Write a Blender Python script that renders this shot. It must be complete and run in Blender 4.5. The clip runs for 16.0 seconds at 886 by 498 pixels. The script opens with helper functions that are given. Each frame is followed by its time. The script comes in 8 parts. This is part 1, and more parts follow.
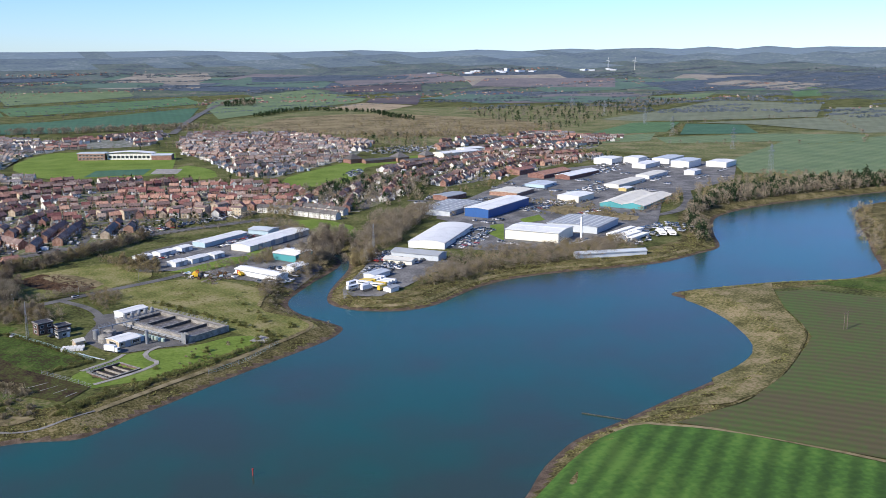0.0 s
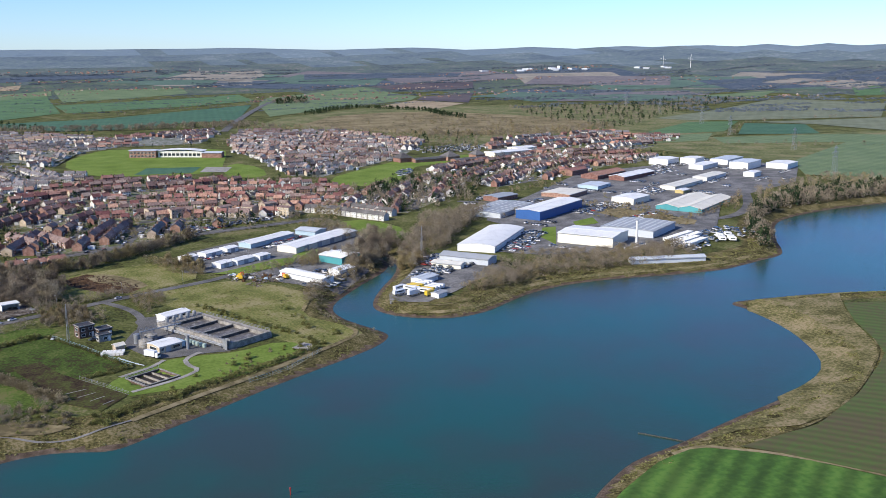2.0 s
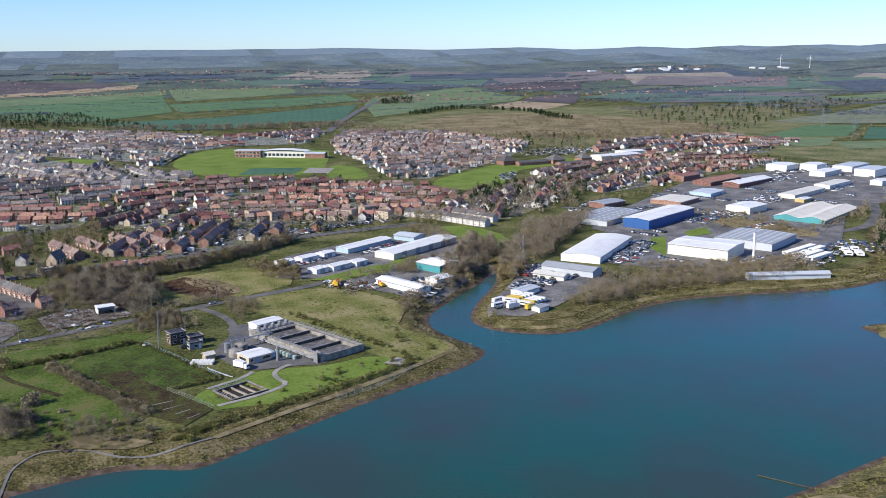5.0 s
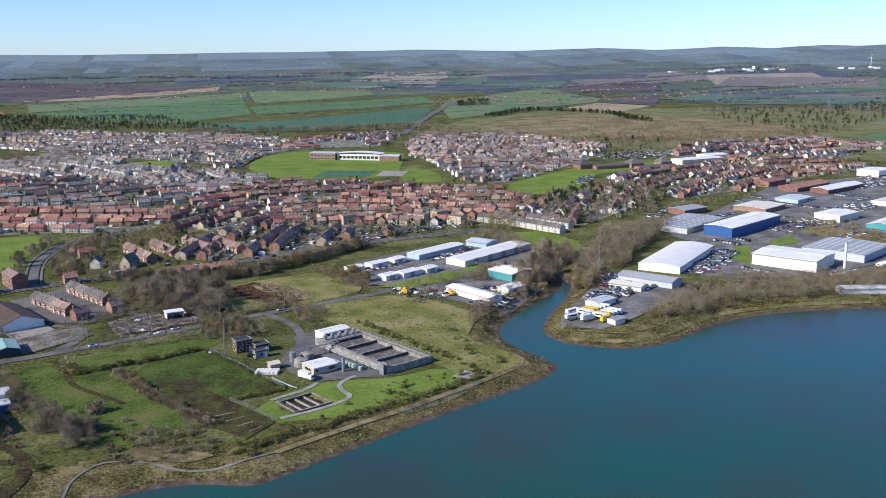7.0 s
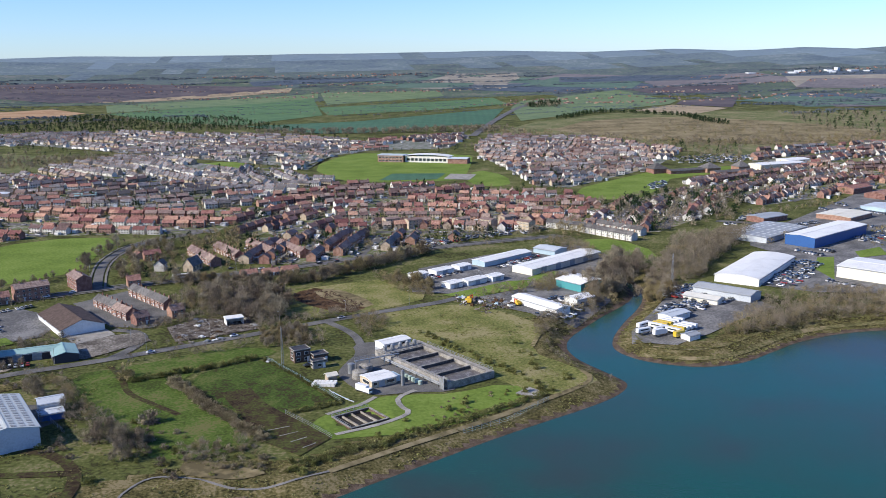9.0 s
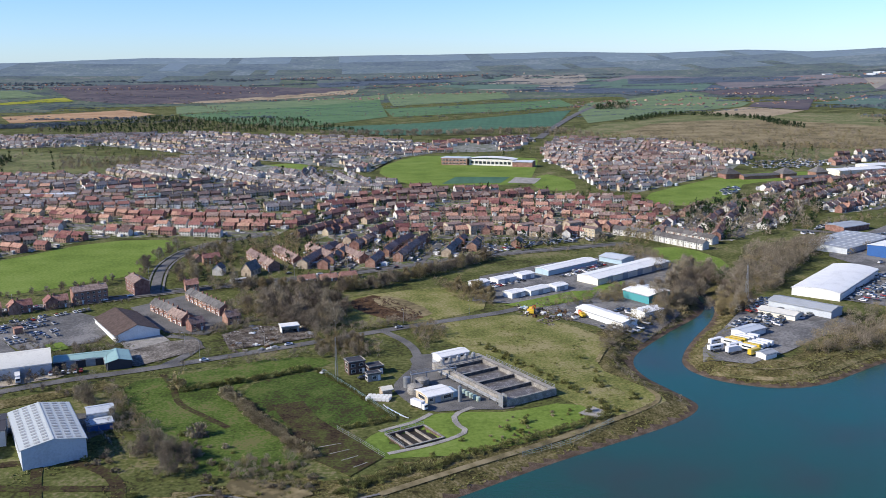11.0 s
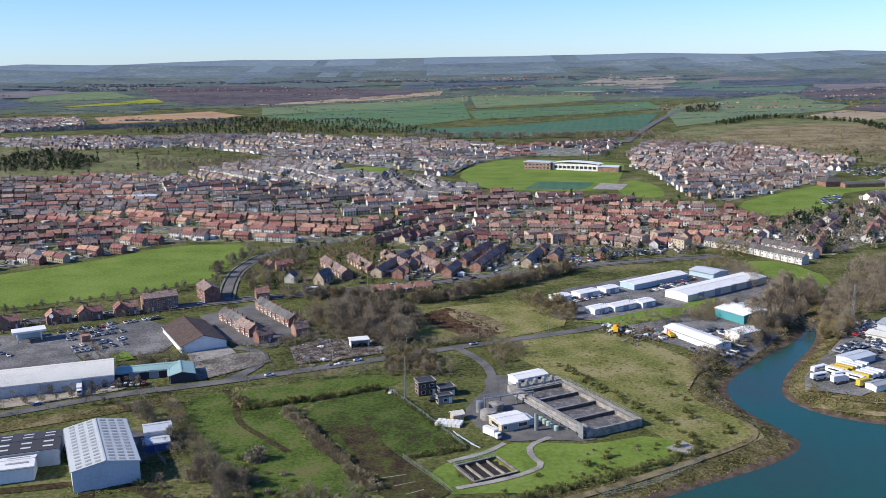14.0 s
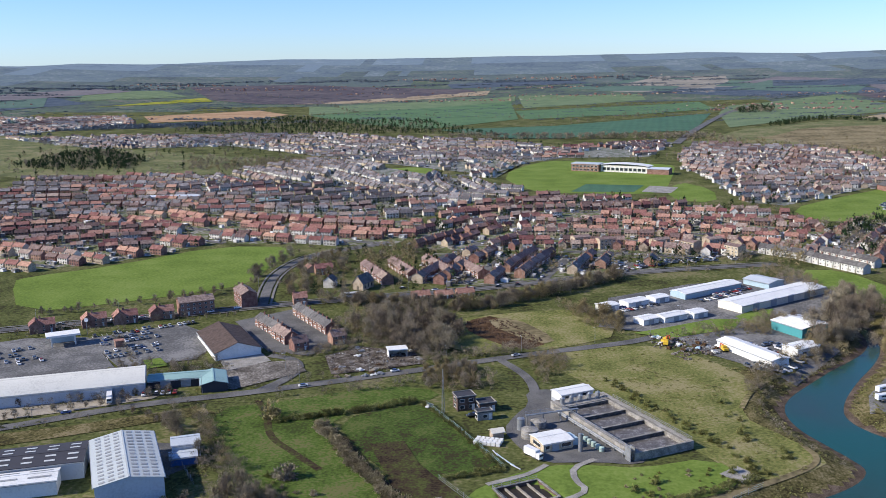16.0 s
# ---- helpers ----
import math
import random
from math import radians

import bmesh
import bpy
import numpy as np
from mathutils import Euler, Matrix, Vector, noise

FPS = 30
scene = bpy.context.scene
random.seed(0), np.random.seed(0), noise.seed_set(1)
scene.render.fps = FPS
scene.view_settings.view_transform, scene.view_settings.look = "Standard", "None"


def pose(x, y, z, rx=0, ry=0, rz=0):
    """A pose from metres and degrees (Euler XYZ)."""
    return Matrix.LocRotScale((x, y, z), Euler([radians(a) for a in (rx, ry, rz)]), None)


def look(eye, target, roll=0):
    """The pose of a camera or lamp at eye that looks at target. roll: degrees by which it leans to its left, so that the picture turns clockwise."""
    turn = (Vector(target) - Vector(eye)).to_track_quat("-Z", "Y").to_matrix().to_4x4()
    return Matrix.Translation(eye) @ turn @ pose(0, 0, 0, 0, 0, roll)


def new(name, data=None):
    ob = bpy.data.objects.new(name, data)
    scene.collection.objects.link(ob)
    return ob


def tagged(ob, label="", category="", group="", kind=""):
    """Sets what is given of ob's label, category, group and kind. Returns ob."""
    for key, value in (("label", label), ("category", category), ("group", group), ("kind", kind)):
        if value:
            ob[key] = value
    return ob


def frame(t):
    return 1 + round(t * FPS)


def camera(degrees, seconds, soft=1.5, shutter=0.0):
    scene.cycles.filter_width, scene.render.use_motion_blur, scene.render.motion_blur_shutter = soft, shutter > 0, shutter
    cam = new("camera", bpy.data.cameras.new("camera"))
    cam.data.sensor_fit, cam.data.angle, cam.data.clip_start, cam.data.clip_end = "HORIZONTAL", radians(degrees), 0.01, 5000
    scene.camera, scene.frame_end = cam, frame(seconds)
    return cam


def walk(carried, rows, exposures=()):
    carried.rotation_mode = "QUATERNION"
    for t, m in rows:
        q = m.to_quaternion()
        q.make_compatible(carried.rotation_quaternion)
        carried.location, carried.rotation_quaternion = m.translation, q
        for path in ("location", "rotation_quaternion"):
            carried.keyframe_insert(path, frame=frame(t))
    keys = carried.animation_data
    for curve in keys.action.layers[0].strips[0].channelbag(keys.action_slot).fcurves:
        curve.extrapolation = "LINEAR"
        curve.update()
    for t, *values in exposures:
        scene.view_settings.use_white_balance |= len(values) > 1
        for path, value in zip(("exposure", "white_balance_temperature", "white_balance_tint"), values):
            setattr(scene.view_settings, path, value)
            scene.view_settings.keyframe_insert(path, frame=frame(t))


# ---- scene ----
cam = camera(49.6, 16.0, soft=0.75)
PATH = [
    (0, (-6.341, -17.192, 148.567), (-5.198, -14.962, 148.044), -0.3),
    (0.5, (-4.147, -12.739, 148.593), (-3.027, -10.497, 148.068), -0.2),
    (1, (-1.903, -8.307, 148.631), (-0.815, -6.051, 148.106), -0.3),
    (1.5, (0.406, -3.924, 148.676), (1.462, -1.652, 148.150), -0.3),
    (2, (2.760, 0.396, 148.740), (3.782, 2.683, 148.211), -0.3),
    (2.5, (5.030, 4.694, 148.809), (6.021, 6.994, 148.280), -0.3),
    (3, (7.103, 8.982, 148.892), (8.059, 11.297, 148.364), -0.3),
    (3.5, (9.033, 13.213, 148.968), (9.946, 15.546, 148.439), -0.4),
    (4, (10.797, 17.322, 149.033), (11.661, 19.674, 148.504), -0.4),
    (6.5, (19.438, 36.010, 149.664), (20.058, 38.438, 149.139), -0.6),
    (7, (21.197, 40.120, 149.722), (21.768, 42.560, 149.199), -0.7),
    (7.5, (22.952, 44.484, 149.782), (23.475, 46.935, 149.260), -0.7),
    (8, (24.653, 49.019, 149.833), (25.132, 51.480, 149.312), -0.7),
    (8.5, (26.189, 53.626, 149.855), (26.625, 56.093, 149.336), -0.8),
    (9, (27.585, 58.252, 149.843), (27.974, 60.728, 149.325), -0.8),
    (11.5, (33.212, 81.638, 149.792), (33.393, 84.141, 149.280), -0.9),
    (12, (34.139, 86.353, 149.783), (34.284, 88.856, 149.272), -0.9),
    (12.5, (34.971, 91.092, 149.756), (35.078, 93.599, 149.247), -0.9),
    (13, (35.734, 95.894, 149.748), (35.805, 98.403, 149.240), -0.9),
    (13.5, (36.379, 100.673, 149.728), (36.413, 103.182, 149.222), -1.0),
    (14, (36.940, 105.436, 149.674), (36.937, 107.945, 149.169), -1.0),
    (14.5, (37.533, 110.203, 149.618), (37.495, 112.712, 149.114), -1.0),
    (15, (38.065, 114.981, 149.565), (37.990, 117.489, 149.060), -1.0),
    (15.5, (38.595, 119.750, 149.574), (38.488, 122.258, 149.070), -1.0),
    (16, (39.132, 124.467, 149.608), (39.005, 126.975, 149.103), -1.0),
]
walk(cam, [(t, look(eye, target, roll)) for t, eye, target, roll in PATH])

# ---- world and sun ----
SUN_DIR = Vector((0.955, 0.22, -0.60)).normalized()  # the way the light travels: low from the west-south-west
world = bpy.data.worlds.new("sky")
scene.world = world
world.use_nodes = True
wn = world.node_tree
sky = wn.nodes.new("ShaderNodeTexSky")
sky.sky_type = "NISHITA"
sky.sun_disc = False
sky.sun_elevation = math.asin(-SUN_DIR.z)
sky.sun_rotation = math.atan2(-SUN_DIR.x, -SUN_DIR.y)
sky.altitude = 1200
sky.air_density = 1.0
sky.dust_density = 0.2
sky.ozone_density = 3.0
back = wn.nodes["Background"]
back.inputs["Strength"].default_value = 0.12
tint = wn.nodes.new("ShaderNodeMix")  # clear cold spring air
tint.data_type, tint.blend_type = "RGBA", "MULTIPLY"
tint.inputs["Factor"].default_value = 1.0
tint.inputs["B"].default_value = (0.62, 0.81, 1.20, 1)
wn.links.new(sky.outputs["Color"], tint.inputs["A"])
wn.links.new(tint.outputs["Result"], back.inputs["Color"])
sun = new("sun", bpy.data.lights.new("sun", "SUN"))
sun.data.energy = 5.0
sun.data.angle = radians(0.55)
sun.data.color = (1.0, 0.92, 0.80)
sun.matrix_world = look((0, 0, 0), SUN_DIR)
scene.view_settings.exposure = 0.36

# ---- materials ----
def mat(name, colours, rough=0.9, metal=0.0, size=3.0, fine=0.3, bump=0.0, rnd=0.0, island=False, spec=0.3, contrast=0.3):
    """Two scales of noise blend the colours; rnd shifts the value piece by piece."""
    m = bpy.data.materials.new(name)
    m.use_nodes = True
    nt = m.node_tree
    nd, lk = nt.nodes, nt.links
    bsdf = nd["Principled BSDF"]
    geo = nd.new("ShaderNodeNewGeometry")
    big, small = nd.new("ShaderNodeTexNoise"), nd.new("ShaderNodeTexNoise")
    big.inputs["Scale"].default_value, small.inputs["Scale"].default_value = 1.0 / size, 1.0 / fine
    big.inputs["Detail"].default_value, small.inputs["Detail"].default_value = 4.0, 3.0
    for n in (big, small):
        lk.new(geo.outputs["Position"], n.inputs["Vector"])
    mix = nd.new("ShaderNodeMath")
    mix.operation = "MULTIPLY_ADD"
    mix.inputs[1].default_value = 0.75
    lk.new(small.outputs["Fac"], mix.inputs[0])
    half = nd.new("ShaderNodeMath")
    half.operation = "MULTIPLY_ADD"
    half.inputs[1].default_value, half.inputs[2].default_value = 0.8, -0.275
    lk.new(big.outputs["Fac"], half.inputs[0])
    lk.new(half.outputs[0], mix.inputs[2])
    ramp = nd.new("ShaderNodeValToRGB")
    el = ramp.color_ramp.elements
    k = len(colours)
    lo, hi = 0.5 - contrast / 2, 0.5 + contrast / 2
    el[0].position, el[0].color = lo, (*colours[0], 1)
    el[1].position, el[1].color = hi, (*colours[-1], 1)
    for i in range(1, k - 1):
        e = el.new(lo + (hi - lo) * i / (k - 1))
        e.color = (*colours[i], 1)
    lk.new(mix.outputs[0], ramp.inputs["Fac"])
    out = ramp.outputs["Color"]
    if rnd:
        hsv = nd.new("ShaderNodeHueSaturation")
        if island:
            src = geo.outputs["Random Per Island"]
        else:
            src = nd.new("ShaderNodeObjectInfo").outputs["Random"]
        r = nd.new("ShaderNodeMapRange")
        r.inputs["To Min"].default_value, r.inputs["To Max"].default_value = 1 - rnd, 1 + rnd
        lk.new(src, r.inputs["Value"])
        lk.new(r.outputs["Result"], hsv.inputs["Value"])
        h = nd.new("ShaderNodeMath")
        h.operation = "MULTIPLY_ADD"
        h.inputs[1].default_value, h.inputs[2].default_value = 0.03 * rnd / 0.3, 0.5 - 0.015 * rnd / 0.3
        lk.new(src, h.inputs[0])
        lk.new(h.outputs[0], hsv.inputs["Hue"])
        lk.new(out, hsv.inputs["Color"])
        out = hsv.outputs["Color"]
    lk.new(out, bsdf.inputs["Base Color"])
    bsdf.inputs["Roughness"].default_value = rough
    bsdf.inputs["Metallic"].default_value = metal
    bsdf.inputs["Specular IOR Level"].default_value = spec
    if bump:
        b = nd.new("ShaderNodeBump")
        b.inputs["Strength"].default_value, b.inputs["Distance"].default_value = 0.6, bump
        lk.new(mix.outputs[0], b.inputs["Height"])
        lk.new(b.outputs["Normal"], bsdf.inputs["Normal"])
    return m


def rows_mat(name, colours, angle, pitch, rough=0.95, amount=0.5, warp=1.5):
    """Crop or ploughland with drilled rows."""
    m = mat(name, colours, rough, size=35, fine=2.5, bump=0.15)
    nt = m.node_tree
    nd, lk = nt.nodes, nt.links
    geo = nd.new("ShaderNodeNewGeometry")
    mp = nd.new("ShaderNodeMapping")
    mp.inputs["Rotation"].default_value = (0, 0, radians(angle))
    lk.new(geo.outputs["Position"], mp.inputs["Vector"])
    wv = nd.new("ShaderNodeTexWave")
    wv.bands_direction = "X"
    wv.inputs["Scale"].default_value = 0.314 / pitch
    wv.inputs["Distortion"].default_value = warp
    wv.inputs["Detail"].default_value = 3
    wv.inputs["Detail Scale"].default_value = 0.6
    lk.new(mp.outputs["Vector"], wv.inputs["Vector"])
    hsv = nd.new("ShaderNodeHueSaturation")
    r = nd.new("ShaderNodeMapRange")
    r.inputs["To Min"].default_value, r.inputs["To Max"].default_value = 1 - amount / 2, 1 + amount / 2
    lk.new(wv.outputs["Fac"], r.inputs["Value"])
    lk.new(r.outputs["Result"], hsv.inputs["Value"])
    bs = nd["Principled BSDF"]
    old = bs.inputs["Base Color"].links[0].from_socket
    lk.new(old, hsv.inputs["Color"])
    lk.new(hsv.outputs["Color"], bs.inputs["Base Color"])
    return m


def sheet_metal(name, colour, rough=0.5, rnd=0.05):
    """Profiled steel cladding, a little weathered."""
    c = Vector(colour)
    return mat(name, [tuple(c * 0.82), tuple(c), tuple(c * 1.05)], rough, 0.0, size=9, fine=0.8, rnd=rnd, contrast=0.5, spec=0.4)


M = {
    "land": mat("rough_grassland", [(0.042, 0.042, 0.019), (0.078, 0.09, 0.029), (0.104, 0.115, 0.04), (0.175, 0.158, 0.082)], 1, size=24, fine=1.7, bump=0.5, spec=0.05, contrast=0.34),
    "heath": mat("winter_heath", [(0.11, 0.092, 0.052), (0.20, 0.165, 0.092), (0.27, 0.225, 0.135)], 1, size=45, fine=4, bump=0.5, spec=0.05),
    "marsh": mat("marsh_grass", [(0.095, 0.104, 0.034), (0.15, 0.162, 0.05), (0.20, 0.192, 0.074), (0.265, 0.232, 0.122)], 1, size=17, fine=1.3, bump=0.5, spec=0.05, contrast=0.32),
    "lawn": mat("mown_grass", [(0.10, 0.148, 0.031), (0.142, 0.205, 0.042), (0.18, 0.236, 0.063)], 1, size=26, fine=1.6, bump=0.1, spec=0.05, contrast=0.4),
    "pasture": mat("pasture", [(0.042, 0.056, 0.018), (0.066, 0.102, 0.024), (0.085, 0.122, 0.03), (0.125, 0.125, 0.05)], 1, size=15, fine=1.2, bump=0.4, spec=0.05, contrast=0.26),
    "bank": mat("bank_grass", [(0.04, 0.035, 0.017), (0.085, 0.077, 0.03), (0.13, 0.112, 0.05), (0.205, 0.17, 0.095)], 1, size=9, fine=1.1, bump=0.5, spec=0.05, contrast=0.32),
    "beach": mat("red_shingle", [(0.055, 0.041, 0.03), (0.092, 0.067, 0.05), (0.15, 0.115, 0.088)], 1, size=4, fine=0.4, bump=0.1, spec=0.1),
    "patchy": mat("trodden_muddy_grass", [(0.03, 0.022, 0.015), (0.055, 0.04, 0.026), (0.056, 0.056, 0.022), (0.075, 0.085, 0.028)], 1, size=7, fine=1.1, bump=0.3, spec=0.05, contrast=0.3),
    "paddock_grass": mat("paddock_grass", [(0.044, 0.037, 0.02), (0.048, 0.072, 0.019), (0.062, 0.10, 0.022), (0.095, 0.112, 0.036)], 1, size=13, fine=1.1, bump=0.3, spec=0.05, contrast=0.3),
    "meadow": mat("green_meadow", [(0.046, 0.062, 0.018), (0.068, 0.104, 0.023), (0.082, 0.126, 0.028), (0.13, 0.128, 0.052)], 1, size=19, fine=1.2, bump=0.3, spec=0.05, contrast=0.3),
    "dry_grass": mat("dry_grazing", [(0.085, 0.095, 0.045), (0.13, 0.145, 0.062), (0.16, 0.165, 0.075), (0.23, 0.20, 0.12)], 1, size=38, fine=4, bump=0.3, spec=0.05, contrast=0.32),
    "spit": mat("dead_grass", [(0.075, 0.07, 0.03), (0.13, 0.122, 0.052), (0.19, 0.162, 0.082), (0.26, 0.21, 0.125)], 1, size=16, fine=1.4, bump=0.4, spec=0.05, contrast=0.3),
    "worn_yard": mat("worn_rubble_yard", [(0.075, 0.067, 0.057), (0.125, 0.112, 0.098), (0.18, 0.163, 0.142), (0.30, 0.278, 0.25)], 1, size=9, fine=1.0, bump=0.1, spec=0.1, contrast=0.36),
    "scrap_ground": mat("littered_ground", [(0.035, 0.028, 0.021), (0.07, 0.058, 0.046), (0.125, 0.108, 0.092), (0.24, 0.22, 0.20)], 1, size=4, fine=0.7, bump=0.3, spec=0.1, contrast=0.36),
    "soil": mat("bare_soil", [(0.045, 0.028, 0.016), (0.085, 0.05, 0.028), (0.13, 0.085, 0.05)], 1, size=6, fine=0.7, bump=0.3, spec=0.05),
    "asphalt": mat("asphalt", [(0.07, 0.07, 0.07), (0.115, 0.112, 0.108), (0.16, 0.155, 0.148)], 0.9, size=10, fine=0.5),
    "grey_yard": mat("worn_grey_yard", [(0.085, 0.084, 0.083), (0.13, 0.128, 0.125), (0.215, 0.21, 0.203)], 0.9, size=14, fine=1.2),
    "concrete": mat("concrete", [(0.20, 0.19, 0.17), (0.28, 0.265, 0.24), (0.36, 0.34, 0.31)], 0.9, size=5, fine=0.4),
    "stained": mat("dark_grey_concrete", [(0.05, 0.047, 0.042), (0.09, 0.083, 0.075), (0.15, 0.14, 0.125)], 0.9, size=1.5, fine=0.3),
    "weathered": mat("weathered_concrete", [(0.16, 0.15, 0.13), (0.25, 0.235, 0.21), (0.36, 0.34, 0.31)], 0.9, size=2.5, fine=0.3, bump=0.03),
    "gravel": mat("pale_gravel", [(0.22, 0.19, 0.15), (0.30, 0.265, 0.21), (0.38, 0.34, 0.28)], 1, size=4, fine=0.3),
    "crop": rows_mat("winter_wheat", [(0.035, 0.085, 0.012), (0.05, 0.115, 0.016), (0.07, 0.14, 0.022)], 52, 9, amount=0.55),
    "olive": rows_mat("young_crop", [(0.088, 0.075, 0.036), (0.078, 0.088, 0.029), (0.068, 0.105, 0.025)], -38, 6, amount=0.22),
    "brick": mat("red_brick", [(0.17, 0.09, 0.068), (0.26, 0.145, 0.11), (0.34, 0.205, 0.165)], 0.9, size=2, fine=0.25, rnd=0.25),
    "buff": mat("buff_brick", [(0.30, 0.24, 0.17), (0.41, 0.33, 0.24), (0.50, 0.42, 0.32)], 0.9, size=2, fine=0.25, rnd=0.2),
    "render": mat("painted_render", [(0.50, 0.48, 0.43), (0.62, 0.60, 0.55), (0.70, 0.68, 0.64)], 0.9, size=2, fine=0.3, rnd=0.15),
    "red_tile": mat("red_roof_tiles", [(0.18, 0.086, 0.068), (0.265, 0.132, 0.105), (0.37, 0.20, 0.165)], 0.85, size=1.5, fine=0.3, rnd=0.3),
    "brown_tile": mat("brown_roof_tiles", [(0.125, 0.085, 0.073), (0.205, 0.145, 0.127), (0.30, 0.22, 0.197)], 0.85, size=1.5, fine=0.3, rnd=0.3),
    "dark_tile": mat("dark_brown_tiles", [(0.055, 0.038, 0.032), (0.08, 0.055, 0.045), (0.11, 0.078, 0.065)], 0.85, size=2, fine=0.3),
    "slate": mat("grey_slate", [(0.075, 0.07, 0.068), (0.12, 0.113, 0.108), (0.18, 0.17, 0.16)], 0.7, size=1.5, fine=0.3, rnd=0.3),
    "glass": mat("window_glass", [(0.02, 0.025, 0.03), (0.05, 0.06, 0.07)], 0.15, size=2, fine=0.5, spec=0.6),
    "white_paint": mat("white_paint", [(0.66, 0.66, 0.64), (0.78, 0.78, 0.76)], 0.6, size=2, fine=0.4),
    "white_metal": sheet_metal("white_cladding", (0.76, 0.76, 0.74)),
    "cream_metal": sheet_metal("cream_cladding", (0.72, 0.68, 0.57)),
    "yellow_metal": sheet_metal("buff_yellow_cladding", (0.48, 0.38, 0.16)),
    "teal_metal": sheet_metal("teal_cladding", (0.07, 0.29, 0.31)),
    "pale_teal": sheet_metal("pale_teal_roof", (0.26, 0.40, 0.38)),
    "light_blue": sheet_metal("light_blue_cladding", (0.38, 0.50, 0.57)),
    "blue_metal": sheet_metal("deep_blue_cladding", (0.03, 0.10, 0.30)),
    "grey_metal": sheet_metal("grey_cladding", (0.33, 0.35, 0.37)),
    "pale_metal": sheet_metal("pale_grey_cladding", (0.50, 0.54, 0.58)),
    "dark_roof": sheet_metal("dark_bitumen_roof", (0.045, 0.045, 0.055), 0.8),
    "fibre_roof": sheet_metal("weathered_fibre_cement", (0.60, 0.59, 0.54), 0.85),
    "rooflight": sheet_metal("translucent_rooflight", (0.55, 0.56, 0.54), 0.4),
    "worn_rooflight": sheet_metal("grey_rooflight", (0.30, 0.31, 0.31), 0.5),
    "galv": mat("galvanised_steel", [(0.28, 0.29, 0.30), (0.40, 0.41, 0.42)], 0.5, 0.6, size=2, fine=0.3),
    "bark": mat("bark", [(0.07, 0.055, 0.04), (0.12, 0.10, 0.075)], 1, size=1, fine=0.2),
    "twig": mat("bare_twigs", [(0.14, 0.117, 0.085), (0.22, 0.184, 0.135), (0.305, 0.258, 0.195)], 1, size=6, fine=0.8, rnd=0.3, spec=0.05),
    "willow": mat("yellowing_twigs", [(0.155, 0.125, 0.066), (0.225, 0.182, 0.098), (0.30, 0.245, 0.138)], 1, size=5, fine=0.8, rnd=0.2, spec=0.05),
    "bush": mat("scrub_leaves", [(0.085, 0.09, 0.032), (0.15, 0.155, 0.05), (0.22, 0.21, 0.085)], 1, size=4, fine=0.7, rnd=0.3, spec=0.05),
    "gorse": mat("pale_scrub", [(0.15, 0.125, 0.075), (0.23, 0.195, 0.12), (0.31, 0.265, 0.18)], 1, size=4, fine=0.7, rnd=0.2, spec=0.05),
    "garden": mat("gardens", [(0.07, 0.08, 0.035), (0.13, 0.158, 0.058), (0.20, 0.188, 0.15), (0.32, 0.305, 0.285)], 1, size=8, fine=2.4, contrast=0.34, spec=0.05),
    # the garden colours again, greyed and blued to imitate haze
    "garden_far": mat("hazy_gardens", [(0.085, 0.10, 0.085), (0.14, 0.165, 0.115), (0.21, 0.205, 0.195), (0.33, 0.325, 0.325)], 1, size=8, fine=2.4, contrast=0.34, spec=0.05),
    # the far land: aerial haze put into the base colours, bluer ring by ring
    "plain": mat("hazy_country", [(0.055, 0.075, 0.085), (0.10, 0.12, 0.105), (0.085, 0.13, 0.085), (0.17, 0.165, 0.14)], 1, size=95, fine=12, contrast=0.34, spec=0.02),
    "far_plain": mat("hazy_far_country", [(0.07, 0.092, 0.108), (0.11, 0.135, 0.145), (0.098, 0.138, 0.12), (0.165, 0.175, 0.17)], 1, size=120, fine=14, contrast=0.3, spec=0.02),
    "low_hills": mat("hazy_low_hills", [(0.10, 0.135, 0.168), (0.14, 0.18, 0.212), (0.13, 0.175, 0.185), (0.185, 0.225, 0.25)], 1, size=150, fine=20, contrast=0.3, spec=0.02),
    "hills": mat("hazy_distant_hills", [(0.14, 0.19, 0.237), (0.175, 0.23, 0.278), (0.165, 0.22, 0.255), (0.215, 0.27, 0.31)], 1, size=240, fine=40, contrast=0.4, spec=0.02),
    "pine": mat("pine_needles", [(0.012, 0.028, 0.012), (0.025, 0.045, 0.018), (0.04, 0.06, 0.026)], 1, size=5, fine=0.8, rnd=0.3, spec=0.05),
}

